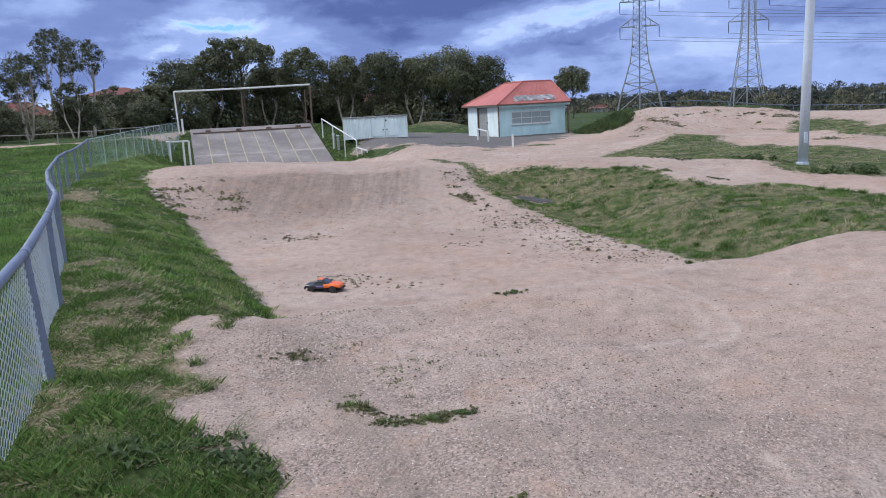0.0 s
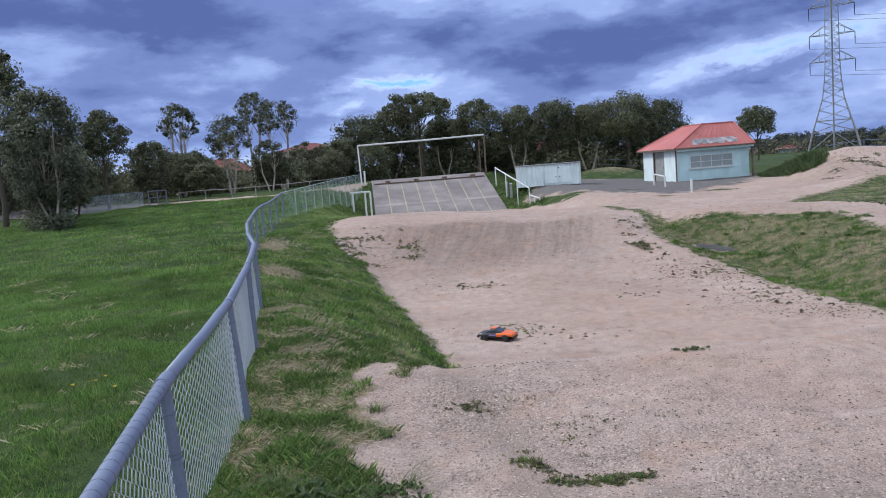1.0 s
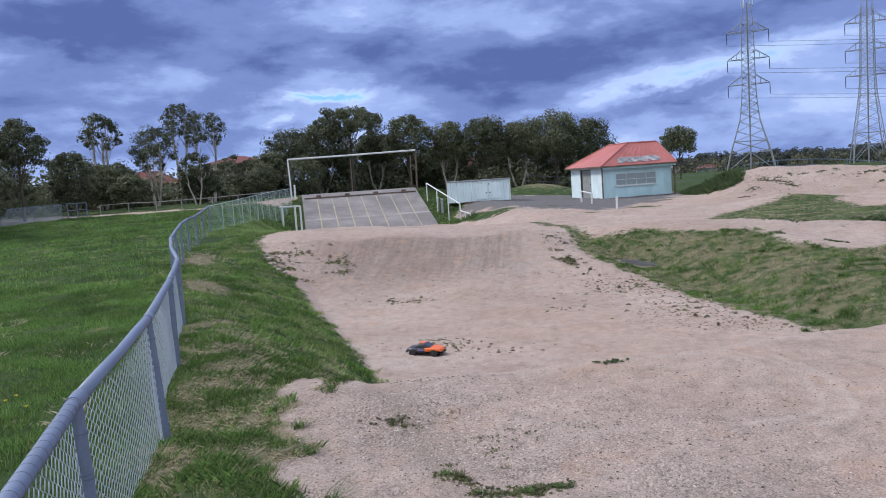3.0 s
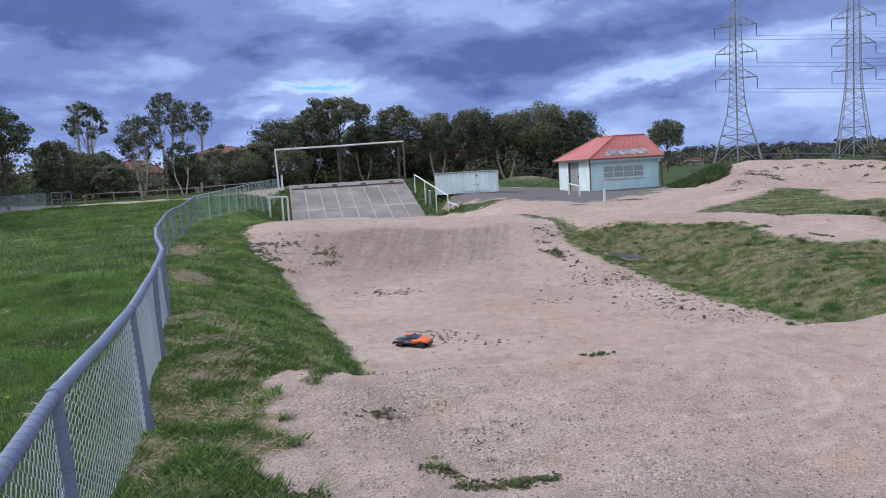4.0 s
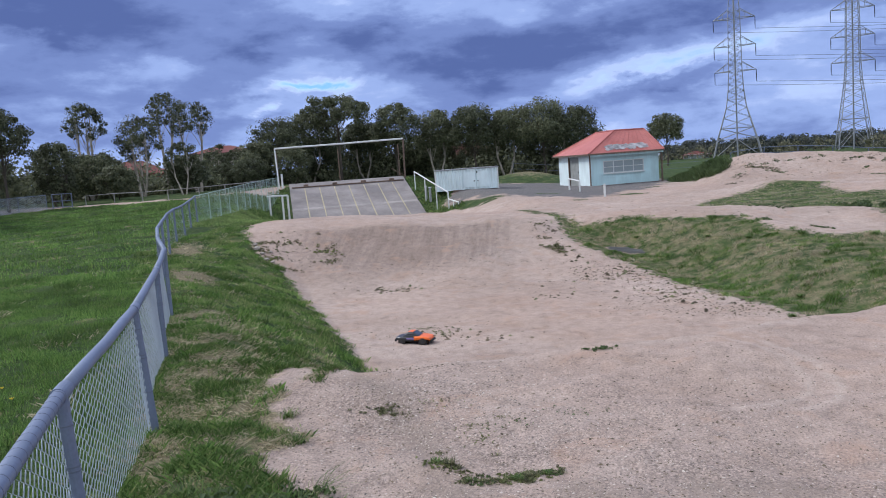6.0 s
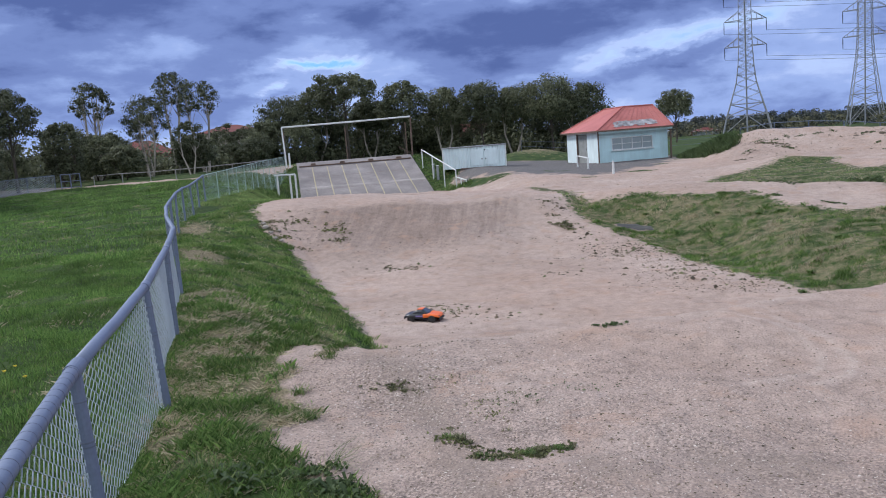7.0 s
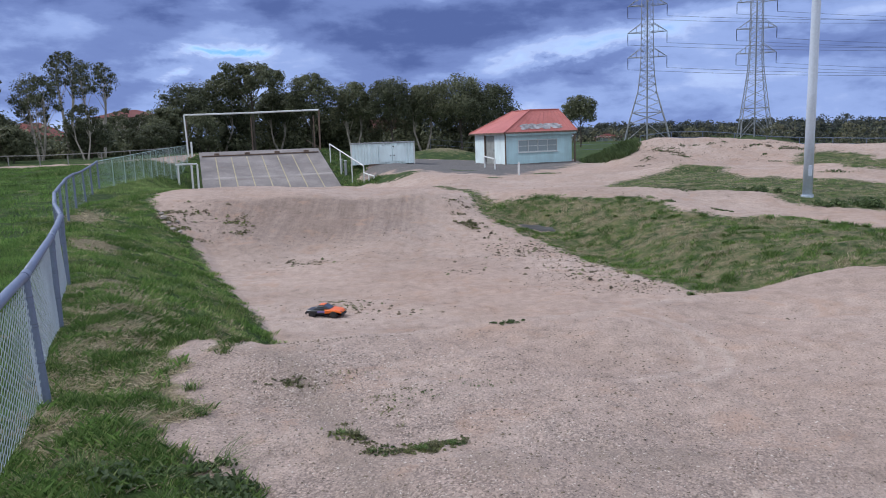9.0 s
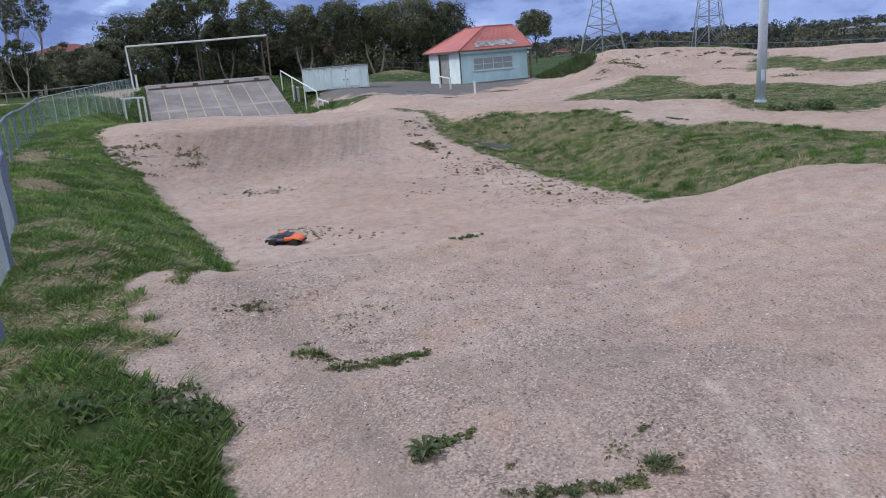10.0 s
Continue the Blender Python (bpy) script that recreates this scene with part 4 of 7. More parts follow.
def build_hut():
    a, b, c = Vector((3.8, 52.4, 0)), Vector((1.62, 57.0, 0)), Vector((8.55, 54.3, 0))
    base = -0.47
    o = Vector((a.x, a.y, base))
    turn = math.degrees(math.atan2(c.y - a.y, c.x - a.x))
    h = thing("club_hut", tuple(o), "pale blue weatherboard hut with faded red hipped roof", "building", turn=turn)
    w, d, t = (c - a).length, (b - a).length, 0.12
    H = 2.17
    # front wall with a window opening, set back under the eave
    wx0, wx1, wz0, wz1 = 0.98, 3.95, 0.80, 1.64
    bm = bmesh.new()
    for x0, x1, z0, z1 in ((0, wx0, 0, H), (wx1, w, 0, H), (wx0, wx1, 0, wz0), (wx0, wx1, wz1, H)):
        box(bm, x1 - x0, t, z1 - z0, Matrix.Translation(((x0 + x1) / 2, t / 2, (z0 + z1) / 2)))
    part("front_wall", bm, MAT_HUTWALL, h)
    dy0, dy1, dz = 1.75, 3.35, 2.0
    bm = bmesh.new()
    for y0, y1, z0, z1 in ((t, dy0, 0, H), (dy1, d, 0, H), (dy0, dy1, dz, H)):
        box(bm, t, y1 - y0, z1 - z0, Matrix.Translation((t / 2, (y0 + y1) / 2, (z0 + z1) / 2)))
    # left side wall takes a lighter paint, its sunlit brightness put in the colour
    part("side_wall", bm, MAT_AQUA, h)
    bm = boxed(t, d - t, H, w - t / 2, d / 2 + t / 2, H / 2)
    part("side_wall", bm, MAT_HUTWALL, h)
    part("rear_wall", boxed(w - 2 * t, t, H, w / 2, d - t / 2, H / 2), MAT_HUTWALL, h)
    part("floor_slab", boxed(w + 0.3, d + 0.3, 0.12, w / 2, d / 2, -0.02), MAT_CONCRETE, h)
    part("ceiling_board", boxed(w - 2 * t, d - 2 * t, 0.05, w / 2, d / 2, H - 0.05), MAT_TRIM, h)
    win = part("window", boxed(wx1 - wx0, 0.06, 0.06, (wx0 + wx1) / 2, 0.02, wz0 + 0.03), MAT_TRIM, h, "wide window with white frame bars")
    n = 4
    for k in range(n):
        x0 = wx0 + (wx1 - wx0) * k / n
        part("pane", boxed((wx1 - wx0) / n - 0.05, 0.012, wz1 - wz0 - 0.08, x0 + (wx1 - wx0) / n / 2, 0.055, (wz0 + wz1) / 2), MAT_GLASS, win)
    for k in range(n + 1):
        part("mullion", boxed(0.045, 0.07, wz1 - wz0, wx0 + (wx1 - wx0) * k / n, 0.03, (wz0 + wz1) / 2), MAT_TRIM, win)
    part("head", boxed(wx1 - wx0, 0.06, 0.05, (wx0 + wx1) / 2, 0.02, wz1 - 0.025), MAT_TRIM, win)
    part("transom", boxed(wx1 - wx0, 0.05, 0.04, (wx0 + wx1) / 2, 0.03, wz0 + 0.42), MAT_TRIM, win)
    part("sill", boxed(wx1 - wx0 + 0.16, 0.14, 0.05, (wx0 + wx1) / 2, -0.03, wz0 - 0.02), MAT_TRIM, win)
    door = part("door", boxed(0.05, dy1 - dy0 - 0.9, dz - 0.05, 0.08, dy0 + 0.42, dz / 2), MAT_DOORGREY, h, "grey screen door, shut")
    part("door_panel", boxed(0.05, 0.8, dz - 0.05, 0.09, dy1 - 0.42, dz / 2), MAT_DOORGREY, h)
    part("door_frame", boxed(0.16, 0.08, dz + 0.05, 0.04, dy1, dz / 2), MAT_BROWNSTEEL, h)
    part("door_handle", boxed(0.05, 0.03, 0.12, 0.03, dy0 + 0.15, 0.98), MAT_DARK, door)
    part("corner_trim", boxed(0.07, 0.07, H, -0.01, -0.01, H / 2), MAT_BROWNSTEEL, h, "dark corner downpipe")
    part("corner_trim", boxed(0.09, 0.09, H, w + 0.12, -0.2, H / 2), MAT_BROWNSTEEL, h, "dark verandah post")
    # roof: hip with the ridge near the front
    e = 0.42
    z0, zr = H + 0.0, H + 1.5
    ea = [(-0.25, -e, z0), (w + 0.2, -e, z0), (w + 0.2, d + e, z0), (-0.25, d + e, z0)]
    r1, r2, r3, r4 = (2.7, 1.55, zr), (w - 0.16, 1.55, zr), (w - 0.16, 3.45, zr - 0.04), (2.25, 3.45, zr - 0.04)
    bm = bmesh.new()
    v = [bm.verts.new(p) for p in (*ea, r1, r2, r3, r4)]
    for f in ((0, 1, 5, 4), (1, 2, 6, 5), (2, 3, 7, 6), (3, 0, 4, 7), (4, 5, 6, 7)):
        bm.faces.new([v[i] for i in f])
    u = [bm.verts.new((p[0], p[1], p[2] - 0.07)) for p in ea]
    for i in range(4):
        bm.faces.new((v[i], u[i], u[(i + 1) % 4], v[(i + 1) % 4]))
    bm.faces.new(u[::-1])
    roof = part("roof", bm, MAT_REDROOF, h, "faded red sheet roof with a peeled patch")
    A, R1, R2, C = Vector(ea[0]), Vector(r1), Vector(r2), Vector(ea[1])
    n = (C - A).cross(R1 - A).normalized()
    n = n if n.z > 0 else -n

    def on_front(s, q):
        return A.lerp(C, s).lerp(R1.lerp(R2, s), q)

    seeds = random.Random(5)
    for k in range(70):
        s0, q0 = 0.18 + 0.60 * seeds.random(), 0.13 + 0.20 * seeds.random()
        ds, dq = seeds.uniform(0.03, 0.09), seeds.uniform(0.04, 0.09)
        lift = n * (0.006 + 0.0004 * k)
        bm = bmesh.new()
        vs = [bm.verts.new(on_front(s0 + ds * math.cos(i * math.tau / 7) * seeds.uniform(0.6, 1), q0 + dq * math.sin(i * math.tau / 7) * seeds.uniform(0.6, 1)) + lift) for i in range(7)]
        bm.faces.new(vs)
        part("peeled_patch", bm, MAT_PEELED, roof)
    for p, q in ((A, R1), (R1, R2), (R2, C), (R1, Vector(r4)), (Vector(r4), Vector(ea[3]))):
        part("ridge_cap", piped([p + Vector((0, 0, 0.02)), q + Vector((0, 0, 0.02))], 0.05, 6), MAT_REDROOF, roof)
    for k in range(1, 10):
        part("seam", piped([on_front(k / 10, 0.02) + n * 0.012, on_front(k / 10, 0.98) + n * 0.012], 0.012, 4), MAT_REDROOF, roof)
    part("gutter", boxed(w + 0.5, 0.12, 0.1, w / 2 - 0.02, -e - 0.05, z0 - 0.04), MAT_BROWNSTEEL, roof, "dark gutter")
    part("fascia", boxed(w + 0.3, 0.03, 0.13, w / 2, -e + 0.03, z0 - 0.15), MAT_HUTWALL, roof)
    part("gutter", boxed(0.1, d + 0.84, 0.1, -0.3, d / 2, z0 - 0.04), MAT_BROWNSTEEL, roof)


build_hut()


def bollard(x, y, height, label="white-painted steel bollard on the gravel"):
    g = ground_z(x, y)
    b = thing("bollard", (x, y, g), label, "bollard", "bollards before the hut")
    part("post", piped([(0, 0, -0.05), (0, 0, height - 0.02), (0, 0, height)], [0.055, 0.055, 0.035], 8), MAT_WHITE, b)


bollard(3.45, 38.6, 0.62)
r = thing("handrail", (2.6, 44.6, ground_z(2.6, 44.6)), "white pipe rail before the hut door", "railing")
part("post", piped([(0, 0, 0), (0, 0, 0.62)], 0.05, 8), MAT_WHITE, r)
part("post", piped([(-0.42, 3.6, 0), (-0.42, 3.6, 0.7)], 0.05, 8), MAT_WHITE, r)
part("rail", piped([(-0.42, 3.6, 0.68), (0, 0, 0.62)], 0.04, 8), MAT_WHITE, r)


# ---- flood-light pole ----
def build_pole():
    x, y = 10.09, 21.85
    g = ground_z(x, y)
    p = thing("light_pole", (x, y, g), "tall pale grey steel light pole standing in the grass", "pole")
    bm = piped([(0, 0, -0.1), (0.045, 0, 3.0), (0.09, 0, 6.0), (0.165, 0, 11.0)], [0.135, 0.125, 0.115, 0.09], 14)
    part("shaft", bm, MAT_POLE, p, smooth=True)
    part("collar", piped([(0, 0, 0), (0, 0, 0.07)], 0.17, 14), MAT_POLE, p)
    part("hatch", boxed(0.1, 0.03, 0.3, 0.01, -0.125, 0.75, bevel=0.008), MAT_POLE, p)
    part("lamp_head", boxed(0.5, 0.3, 0.14, 0.165, -0.2, 11.0, bevel=0.03), MAT_GREYTIN, p)


build_pole()


# ---- lattice towers and lines ----
def build_tower(x, y, z, turn, scale, label, flare=1.0):
    t = thing("power_pylon", (x, y, z), label, "pylon", "power line towers", turn)
    prof = [(0, 6.7), (5.5, 5.5), (8.8, 4.5), (15, 2.75), (20, 2.15), (25.3, 1.85), (32.6, 1.75), (40.4, 1.65), (44.5, 1.45), (48.5, 1.0)]

    def half(zz):
        wide = float(np.interp(zz, *zip(*prof)))
        return (2.75 + (wide - 2.75) * flare if zz < 15 else wide) * scale

    def corner(zz, k):
        s = half(zz)
        return Vector(((-s, s, s, -s)[k], (-s, -s, s, s)[k], zz * scale))

    for k in range(4):
        part("leg", piped([corner(q, k) for q, _ in prof], [0.10, 0.095, 0.09, 0.085, 0.075, 0.07, 0.065, 0.06, 0.055, 0.035], 4), MAT_LATTICE, t)
    rows = [0, 5.5, 8.8, 11.8, 14.6, 17.2, 19.6, 21.6, 23.5, 25.3, 27.2, 29, 30.8, 32.6, 34.6, 36.6, 38.5, 40.4, 42.4, 44.5]
    bm = bmesh.new()
    for i, (q, s) in enumerate(zip(rows, rows[1:])):
        for k in range(4):
            n = (k + 1) % 4
            w = 0.042 if i > 1 else 0.058
            if i == 0:
                mid = (corner(s, k) + corner(s, n)) / 2
                tube(bm, [corner(q, k), mid], w, 3, False)
                tube(bm, [corner(q, n), mid], w, 3, False)
            else:
                tube(bm, [corner(q, k), corner(s, n)], w, 3, False)
                tube(bm, [corner(q, n), corner(s, k)], w, 3, False)
            if i % 4 in (0, 1) or s in (25.3, 32.6, 40.4):
                tube(bm, [corner(s, k), corner(s, n)], w, 3, False)
    part("bracing", bm, MAT_LATTICE, t)
    tips = []
    for q in (25.3, 32.6, 40.4):
        reach = 5.7 * scale
        for sx in (-1, 1):
            bm = bmesh.new()
            tip = Vector((sx * reach, 0, q * scale))
            for k in ((0, 3) if sx < 0 else (1, 2)):
                tube(bm, [corner(q, k), tip], 0.07, 4, False)
                tube(bm, [corner(q + 2.6, k), tip], 0.055, 4, False)
            for f in (0.35, 0.7):
                a = corner(q, 0 if sx < 0 else 1).lerp(tip, f)
                b = corner(q + 2.6, 0 if sx < 0 else 1).lerp(tip, f)
                tube(bm, [a, b], 0.05, 3, False)
            arm = part("cross_arm", bm, MAT_LATTICE, t)
            part("insulator", piped([tip, tip - Vector((0, 0, 1.1)), tip - Vector((0, 0, 2.3))], [0.06, 0.09, 0.05], 6), MAT_DARK, arm)
            tips.append(Matrix.LocRotScale((x, y, z), Euler((0, 0, radians(turn))), None) @ (tip - Vector((0, 0, 2.3))))
    part("cable_ladder", piped([(0, 0, 0), (0, 0, 48.5 * scale)], 0.16, 5), MAT_LATTICE, t)
    for k in range(6):
        a = k * math.tau / 6
        part("antenna", boxed(0.28, 0.16, 2.2, 1.1 * math.cos(a), 1.1 * math.sin(a), 49.2 * scale, math.degrees(a) + 90, 0.03), MAT_POLE, t)
    return t, tips


MAT_CABLE = plain("dark_cable", (0.10, 0.11, 0.13), 0.6, 0.3, 0.1, 1, 5, 0)


def build_lines(a_tips, b_tips, label):
    g = thing("power_lines", tuple(a_tips[0]), label, "power lines")
    o = Vector(a_tips[0])
    for a, b in zip(a_tips, b_tips):
        pts = []
        for i in range(15):
            f = i / 14
            p = Vector(a).lerp(Vector(b), f)
            p.z -= 18 * f * (1 - f)
            pts.append(p - o)
        part("cable", piped(pts, 0.03, 4), MAT_CABLE, g)


_, tips = build_tower(40.6, 160.2, -1.05, -14, 0.67, "grey steel lattice power pylon with three cross arms")
_, tips2 = build_tower(65.8, 168.6, -1.05, -14, 0.70, "grey steel lattice power pylon farther along the skyline", 0.45)
_, tips3 = build_tower(240.0, 150.0, -1.05, -30, 0.7, "grey steel lattice power pylon beyond the open ground")
_, tips4 = build_tower(270.0, 176.0, -1.05, -30, 0.7, "grey steel lattice power pylon beyond the open ground")
build_lines(tips, tips3, "sagging power cables between the lattice pylons")
build_lines(tips2, tips4, "sagging power cables between the lattice pylons")


# ---- trees ----
def tube_arrays(pts, rad, sides, verts, faces):
    start = len(verts)
    for i, p in enumerate(pts):
        d = (pts[min(i + 1, len(pts) - 1)] - pts[max(i - 1, 0)]).normalized()
        a = d.cross(Vector((0.3, 1, 0.1))).normalized()
        b = d.cross(a)
        for k in range(sides):
            w = k * math.tau / sides
            verts.append(tuple(p + (a * math.cos(w) + b * math.sin(w)) * rad[i]))
    for i in range(len(pts) - 1):
        for k in range(sides):
            q, s = start + i * sides, start + (i + 1) * sides
            faces.append((q + k, q + (k + 1) % sides, s + (k + 1) % sides, s + k))


def leaf_cloud(rng, centres, sizes, count, leaf, flat=0.7):
    """Small leaf blades scattered in clumps: verts and faces."""
    n = count * len(centres)
    c = np.repeat(np.asarray(centres), count, 0)
    s = np.repeat(np.asarray(sizes), count)[:, None]
    v = rng.normal(size=(n, 3))
    v /= np.linalg.norm(v, axis=1)[:, None]
    face = v * 0.9 + rng.normal(0, 0.45, (n, 3)) + np.array((0, 0, 0.35))
    face /= np.linalg.norm(face, axis=1)[:, None]
    v *= rng.uniform(0.25, 1.0, (n, 1)) ** 0.45 * s
    v[:, 2] *= flat
    p = c + v
    d = np.cross(face, rng.normal(size=(n, 3)))
    d /= np.linalg.norm(d, axis=1)[:, None]
    e = np.cross(d, face)
    k = leaf * rng.uniform(0.6, 1.4, (n, 1))
    verts = np.stack([p - d * k * 0.5, p + e * k * 0.28, p + d * k * 0.5, p - e * k * 0.28], 1).reshape(-1, 3)
    return verts, np.arange(4 * n).reshape(-1, 4)


def gum(x, y, height, crown, base, seed, leaves, bark, label, clumps=26, count=150, leaf=0.2, group="", thick=0.014, size=0.42, stems=1, squash=0.72, lean=0.0):
    """A gum tree: a lumpy domed crown of leaf clumps from base (share of the height) to the top, each clump on its own limb."""
    rng, rnd = np.random.default_rng(seed), random.Random(seed)
    t = thing("tree", (x, y, ground_z(x, y) - 0.1), label, "tree", group)
    verts, faces, centres, sizes = [], [], [], []
    mid, half, r0 = height * (1 + base) / 2, height * (1 - base) / 2, thick * height
    forks = []
    for k in range(stems):
        a = k * math.tau / stems + rnd.uniform(-0.6, 0.6)
        out = crown * (0.0 if stems == 1 else 0.35)
        foot = Vector((0.25 * out * math.cos(a), 0.25 * out * math.sin(a), 0))
        head = Vector((out * math.cos(a) + lean * height, out * math.sin(a), max(height * base * 0.95, 0.25 * height)))
        bend = Vector((rnd.uniform(-1, 1), rnd.uniform(-1, 1), 0)) * 0.025 * height
        up = Vector((head.x * 1.15, head.y * 1.15, mid + 0.25 * half))
        tube_arrays([foot, foot.lerp(head, 0.4) + bend, head, head.lerp(up, 0.6) - bend * 0.6, up], [r0 * 1.25, r0, r0 * 0.8, r0 * 0.5, r0 * 0.25], 7, verts, faces)
        forks.append((foot.lerp(head, 0.75), head, up))
    for i in range(clumps):
        dz = 1 - (1.6 if base > 0.2 else 1.95) * (i + rnd.uniform(0.1, 0.9)) / clumps
        a = i * 2.399 + rnd.uniform(-0.5, 0.5)
        w = math.sqrt(max(0.0, 1 - dz * dz)) * rnd.uniform(0.72, 1.08)
        c = Vector((lean * height + crown * 0.74 * w * math.cos(a), crown * 0.74 * w * math.sin(a), mid + half * 0.78 * dz * rnd.uniform(0.85, 1.05)))
        s = min(crown, half * 1.3) * size * rnd.uniform(0.65, 1.25)
        c.z = min(c.z, height - s * squash * 0.9)
        fork = min(forks, key=lambda f: (f[1] - c).length)
        start = fork[1].lerp(fork[2], rnd.uniform(0, 0.7)) if dz > -0.2 else fork[0].lerp(fork[1], rnd.uniform(0.2, 1))
        bow = start.lerp(c, 0.5) + Vector((0, 0, -0.06 * height if dz > 0 else 0.02 * height))
        tube_arrays([start, bow, c], [r0 * 0.36, r0 * 0.22, r0 * 0.08], 4, verts, faces)
        centres.append(tuple(c))
        sizes.append(s)
        for _ in range(2):
            o = Vector((rnd.uniform(-1, 1), rnd.uniform(-1, 1), rnd.uniform(-0.5, 0.7))) * s * 0.75
            centres.append(tuple(c + o))
            sizes.append(s * rnd.uniform(0.3, 0.55))
    quick_mesh("trunk", verts, faces, bark).parent = t
    v, f = leaf_cloud(rng, centres, sizes, count // 2, leaf, squash)
    main = leaf_cloud(rng, np.asarray(centres)[::3], np.asarray(sizes)[::3], count // 2, leaf, squash)
    v, f = np.concatenate([v, main[0]]), np.concatenate([f, main[1] + len(v)])
    quick_mesh("crown", v, f, leaves).parent = t
    return t


# dark row behind the start ramp and hut
ROW = "row of dark gums behind the ramp"
for i, (x, y, h, c, base) in enumerate([(-26.5, 79.7, 6.9, 2.7, 0.30), (-24.4, 83.5, 8.1, 2.9, 0.35), (-20.4, 81.5, 9.2, 3.6, 0.58), (-19.2, 87.9, 7.0, 1.9, 0.35), (-14.9, 84.7, 8.2, 2.5, 0.38), (-10.6, 87.4, 8.1, 2.1, 0.40),
                                        (-6.3, 85.8, 8.5, 2.5, 0.40), (-2.9, 88.0, 7.8, 2.5, 0.42), (1.3, 86.0, 8.7, 2.9, 0.40), (4.6, 87.8, 7.9, 2.4, 0.36), (-13.8, 94.0, 5.0, 2.2, 0.2), (-9.7, 96.5, 6.6, 2.3, 0.25),
                                        (-1.2, 97.0, 6.9, 2.8, 0.25), (-27.3, 75.2, 4.8, 1.5, 0.15), (-5.4, 97.8, 6.8, 2.4, 0.25), (3.0, 96.9, 6.8, 2.4, 0.25), (-17.2, 95.0, 5.6, 2.6, 0.2), (-21.6, 92.0, 6.4, 3.0, 0.2), (-23.9, 85.7, 5.0, 2.4, 0.1)]):
    gum(x, y, h, c * 1.14, base * (1.0 if i == 2 else 0.8), 100 + i, MAT_DARKGUM if i % 3 else MAT_GUM, MAT_BARK if i % 2 else MAT_DARKBARK, "tall gum tree with a flat domed crown on bare limbs" if base > 0.5 else "dark olive gum tree with a lumpy domed crown",
        clumps=24, count=250, leaf=0.215, group=ROW, stems=1 + i % 2, size=0.50 if base < 0.5 else 0.38)
gum(19.6, 116.4, 7.7, 2.8, 0.40, 131, MAT_DARKGUM, MAT_DARKBARK, "lone dark gum with a rounded crown beyond the hut", clumps=26, count=170, leaf=0.25)
# slender gums across the field
for i, (x, y, h, c, base) in enumerate([(-31.6, 64.7, 9.2, 1.8, 0.56), (-28.6, 63.8, 8.1, 2.2, 0.50), (-30.8, 58.3, 6.7, 2.2, 0.42), (-25.6, 54.5, 4.3, 1.4, 0.35), (-35.2, 58.2, 8.1, 1.8, 0.50), (-33.4, 63.0, 5.6, 1.4, 0.4)]):
    gum(x, y, h, c, base, 160 + i, MAT_GUM, MAT_BARK, "tall slender gum with pale trunk and open crown", clumps=(24, 26, 26, 14, 28, 18)[i], count=100, leaf=0.14, size=(0.28, 0.27, 0.30, 0.3, 0.27, 0.3)[i], stems=(2, 2, 2, 2, 3, 2)[i], thick=0.013, squash=0.8, lean=0.02 * (-1) ** i)
gum(-31.0, 34.0, 10.2, 1.9, 0.30, 180, MAT_DARKGUM, MAT_DARKBARK, "tall dark gum with ragged foliage at the field's edge", clumps=34, count=220, leaf=0.15, size=0.34, squash=0.9)
for i, (x, y, h, c) in enumerate([(-24.4, 29.4, 6.7, 2.0), (-26.2, 31.2, 5.2, 1.5)]):
    gum(x, y, h, c, 0.08, 184 + i, MAT_GREYLEAF, MAT_BARK, "grey-green gum with hanging feathery foliage", clumps=44, count=260, leaf=0.13, size=0.30, stems=3, thick=0.009, squash=1.1)
gum(-33.0, 79.0, 5.0, 1.7, 0.35, 186, MAT_GUM, MAT_BARK, "thin young gum before the cream house", clumps=9, count=90, leaf=0.19, size=0.34, thick=0.01)
gum(-32.5, 44.6, 6.6, 1.7, 0.40, 187, MAT_GUM, MAT_DARKBARK, "leafy gum tree at the field's edge", clumps=24, count=180, leaf=0.16)
# dark scrub between them
for i, (x, y, h, c) in enumerate([(-31.9, 48.8, 4.8, 1.8), (-29.6, 52.2, 2.7, 1.6), (-30.5, 74.0, 2.7, 1.9), (-27.2, 73.2, 3.6, 1.8), (-26.9, 57.9, 3.3, 1.8), (-36.8, 56.8, 5.0, 2.6), (-36.5, 62.5, 4.3, 2.2), (-33.5, 55.4, 3.8, 2.0),
                                  (-25.8, 68.5, 2.9, 1.9), (-36.2, 85.0, 4.7, 2.0), (-32.6, 83.5, 4.9, 1.9), (-38.0, 50.0, 5.6, 2.6), (-31.0, 67.5, 2.7, 1.9), (-45.0, 56.0, 5.4, 2.8), (-40.5, 67.0, 4.4, 2.4), (-23.4, 74.0, 4.2, 2.2), (-50.0, 62.0, 5.8, 2.8), (-28.4, 35.6, 4.4, 1.9),
                                  (-33.0, 40.0, 5.2, 2.2), (-36.0, 44.0, 5.6, 2.4), (-42.0, 46.0, 5.4, 2.6), (-46.0, 50.0, 5.8, 2.8), (-40.0, 40.0, 5.0, 2.4)]):
    gum(x, y, h, c, 0.08, 220 + i, MAT_DARKGUM if i % 2 else MAT_GUM, MAT_DARKBARK, "dense dark scrub tree across the field", clumps=38, count=110, leaf=0.16, size=0.31, stems=2)


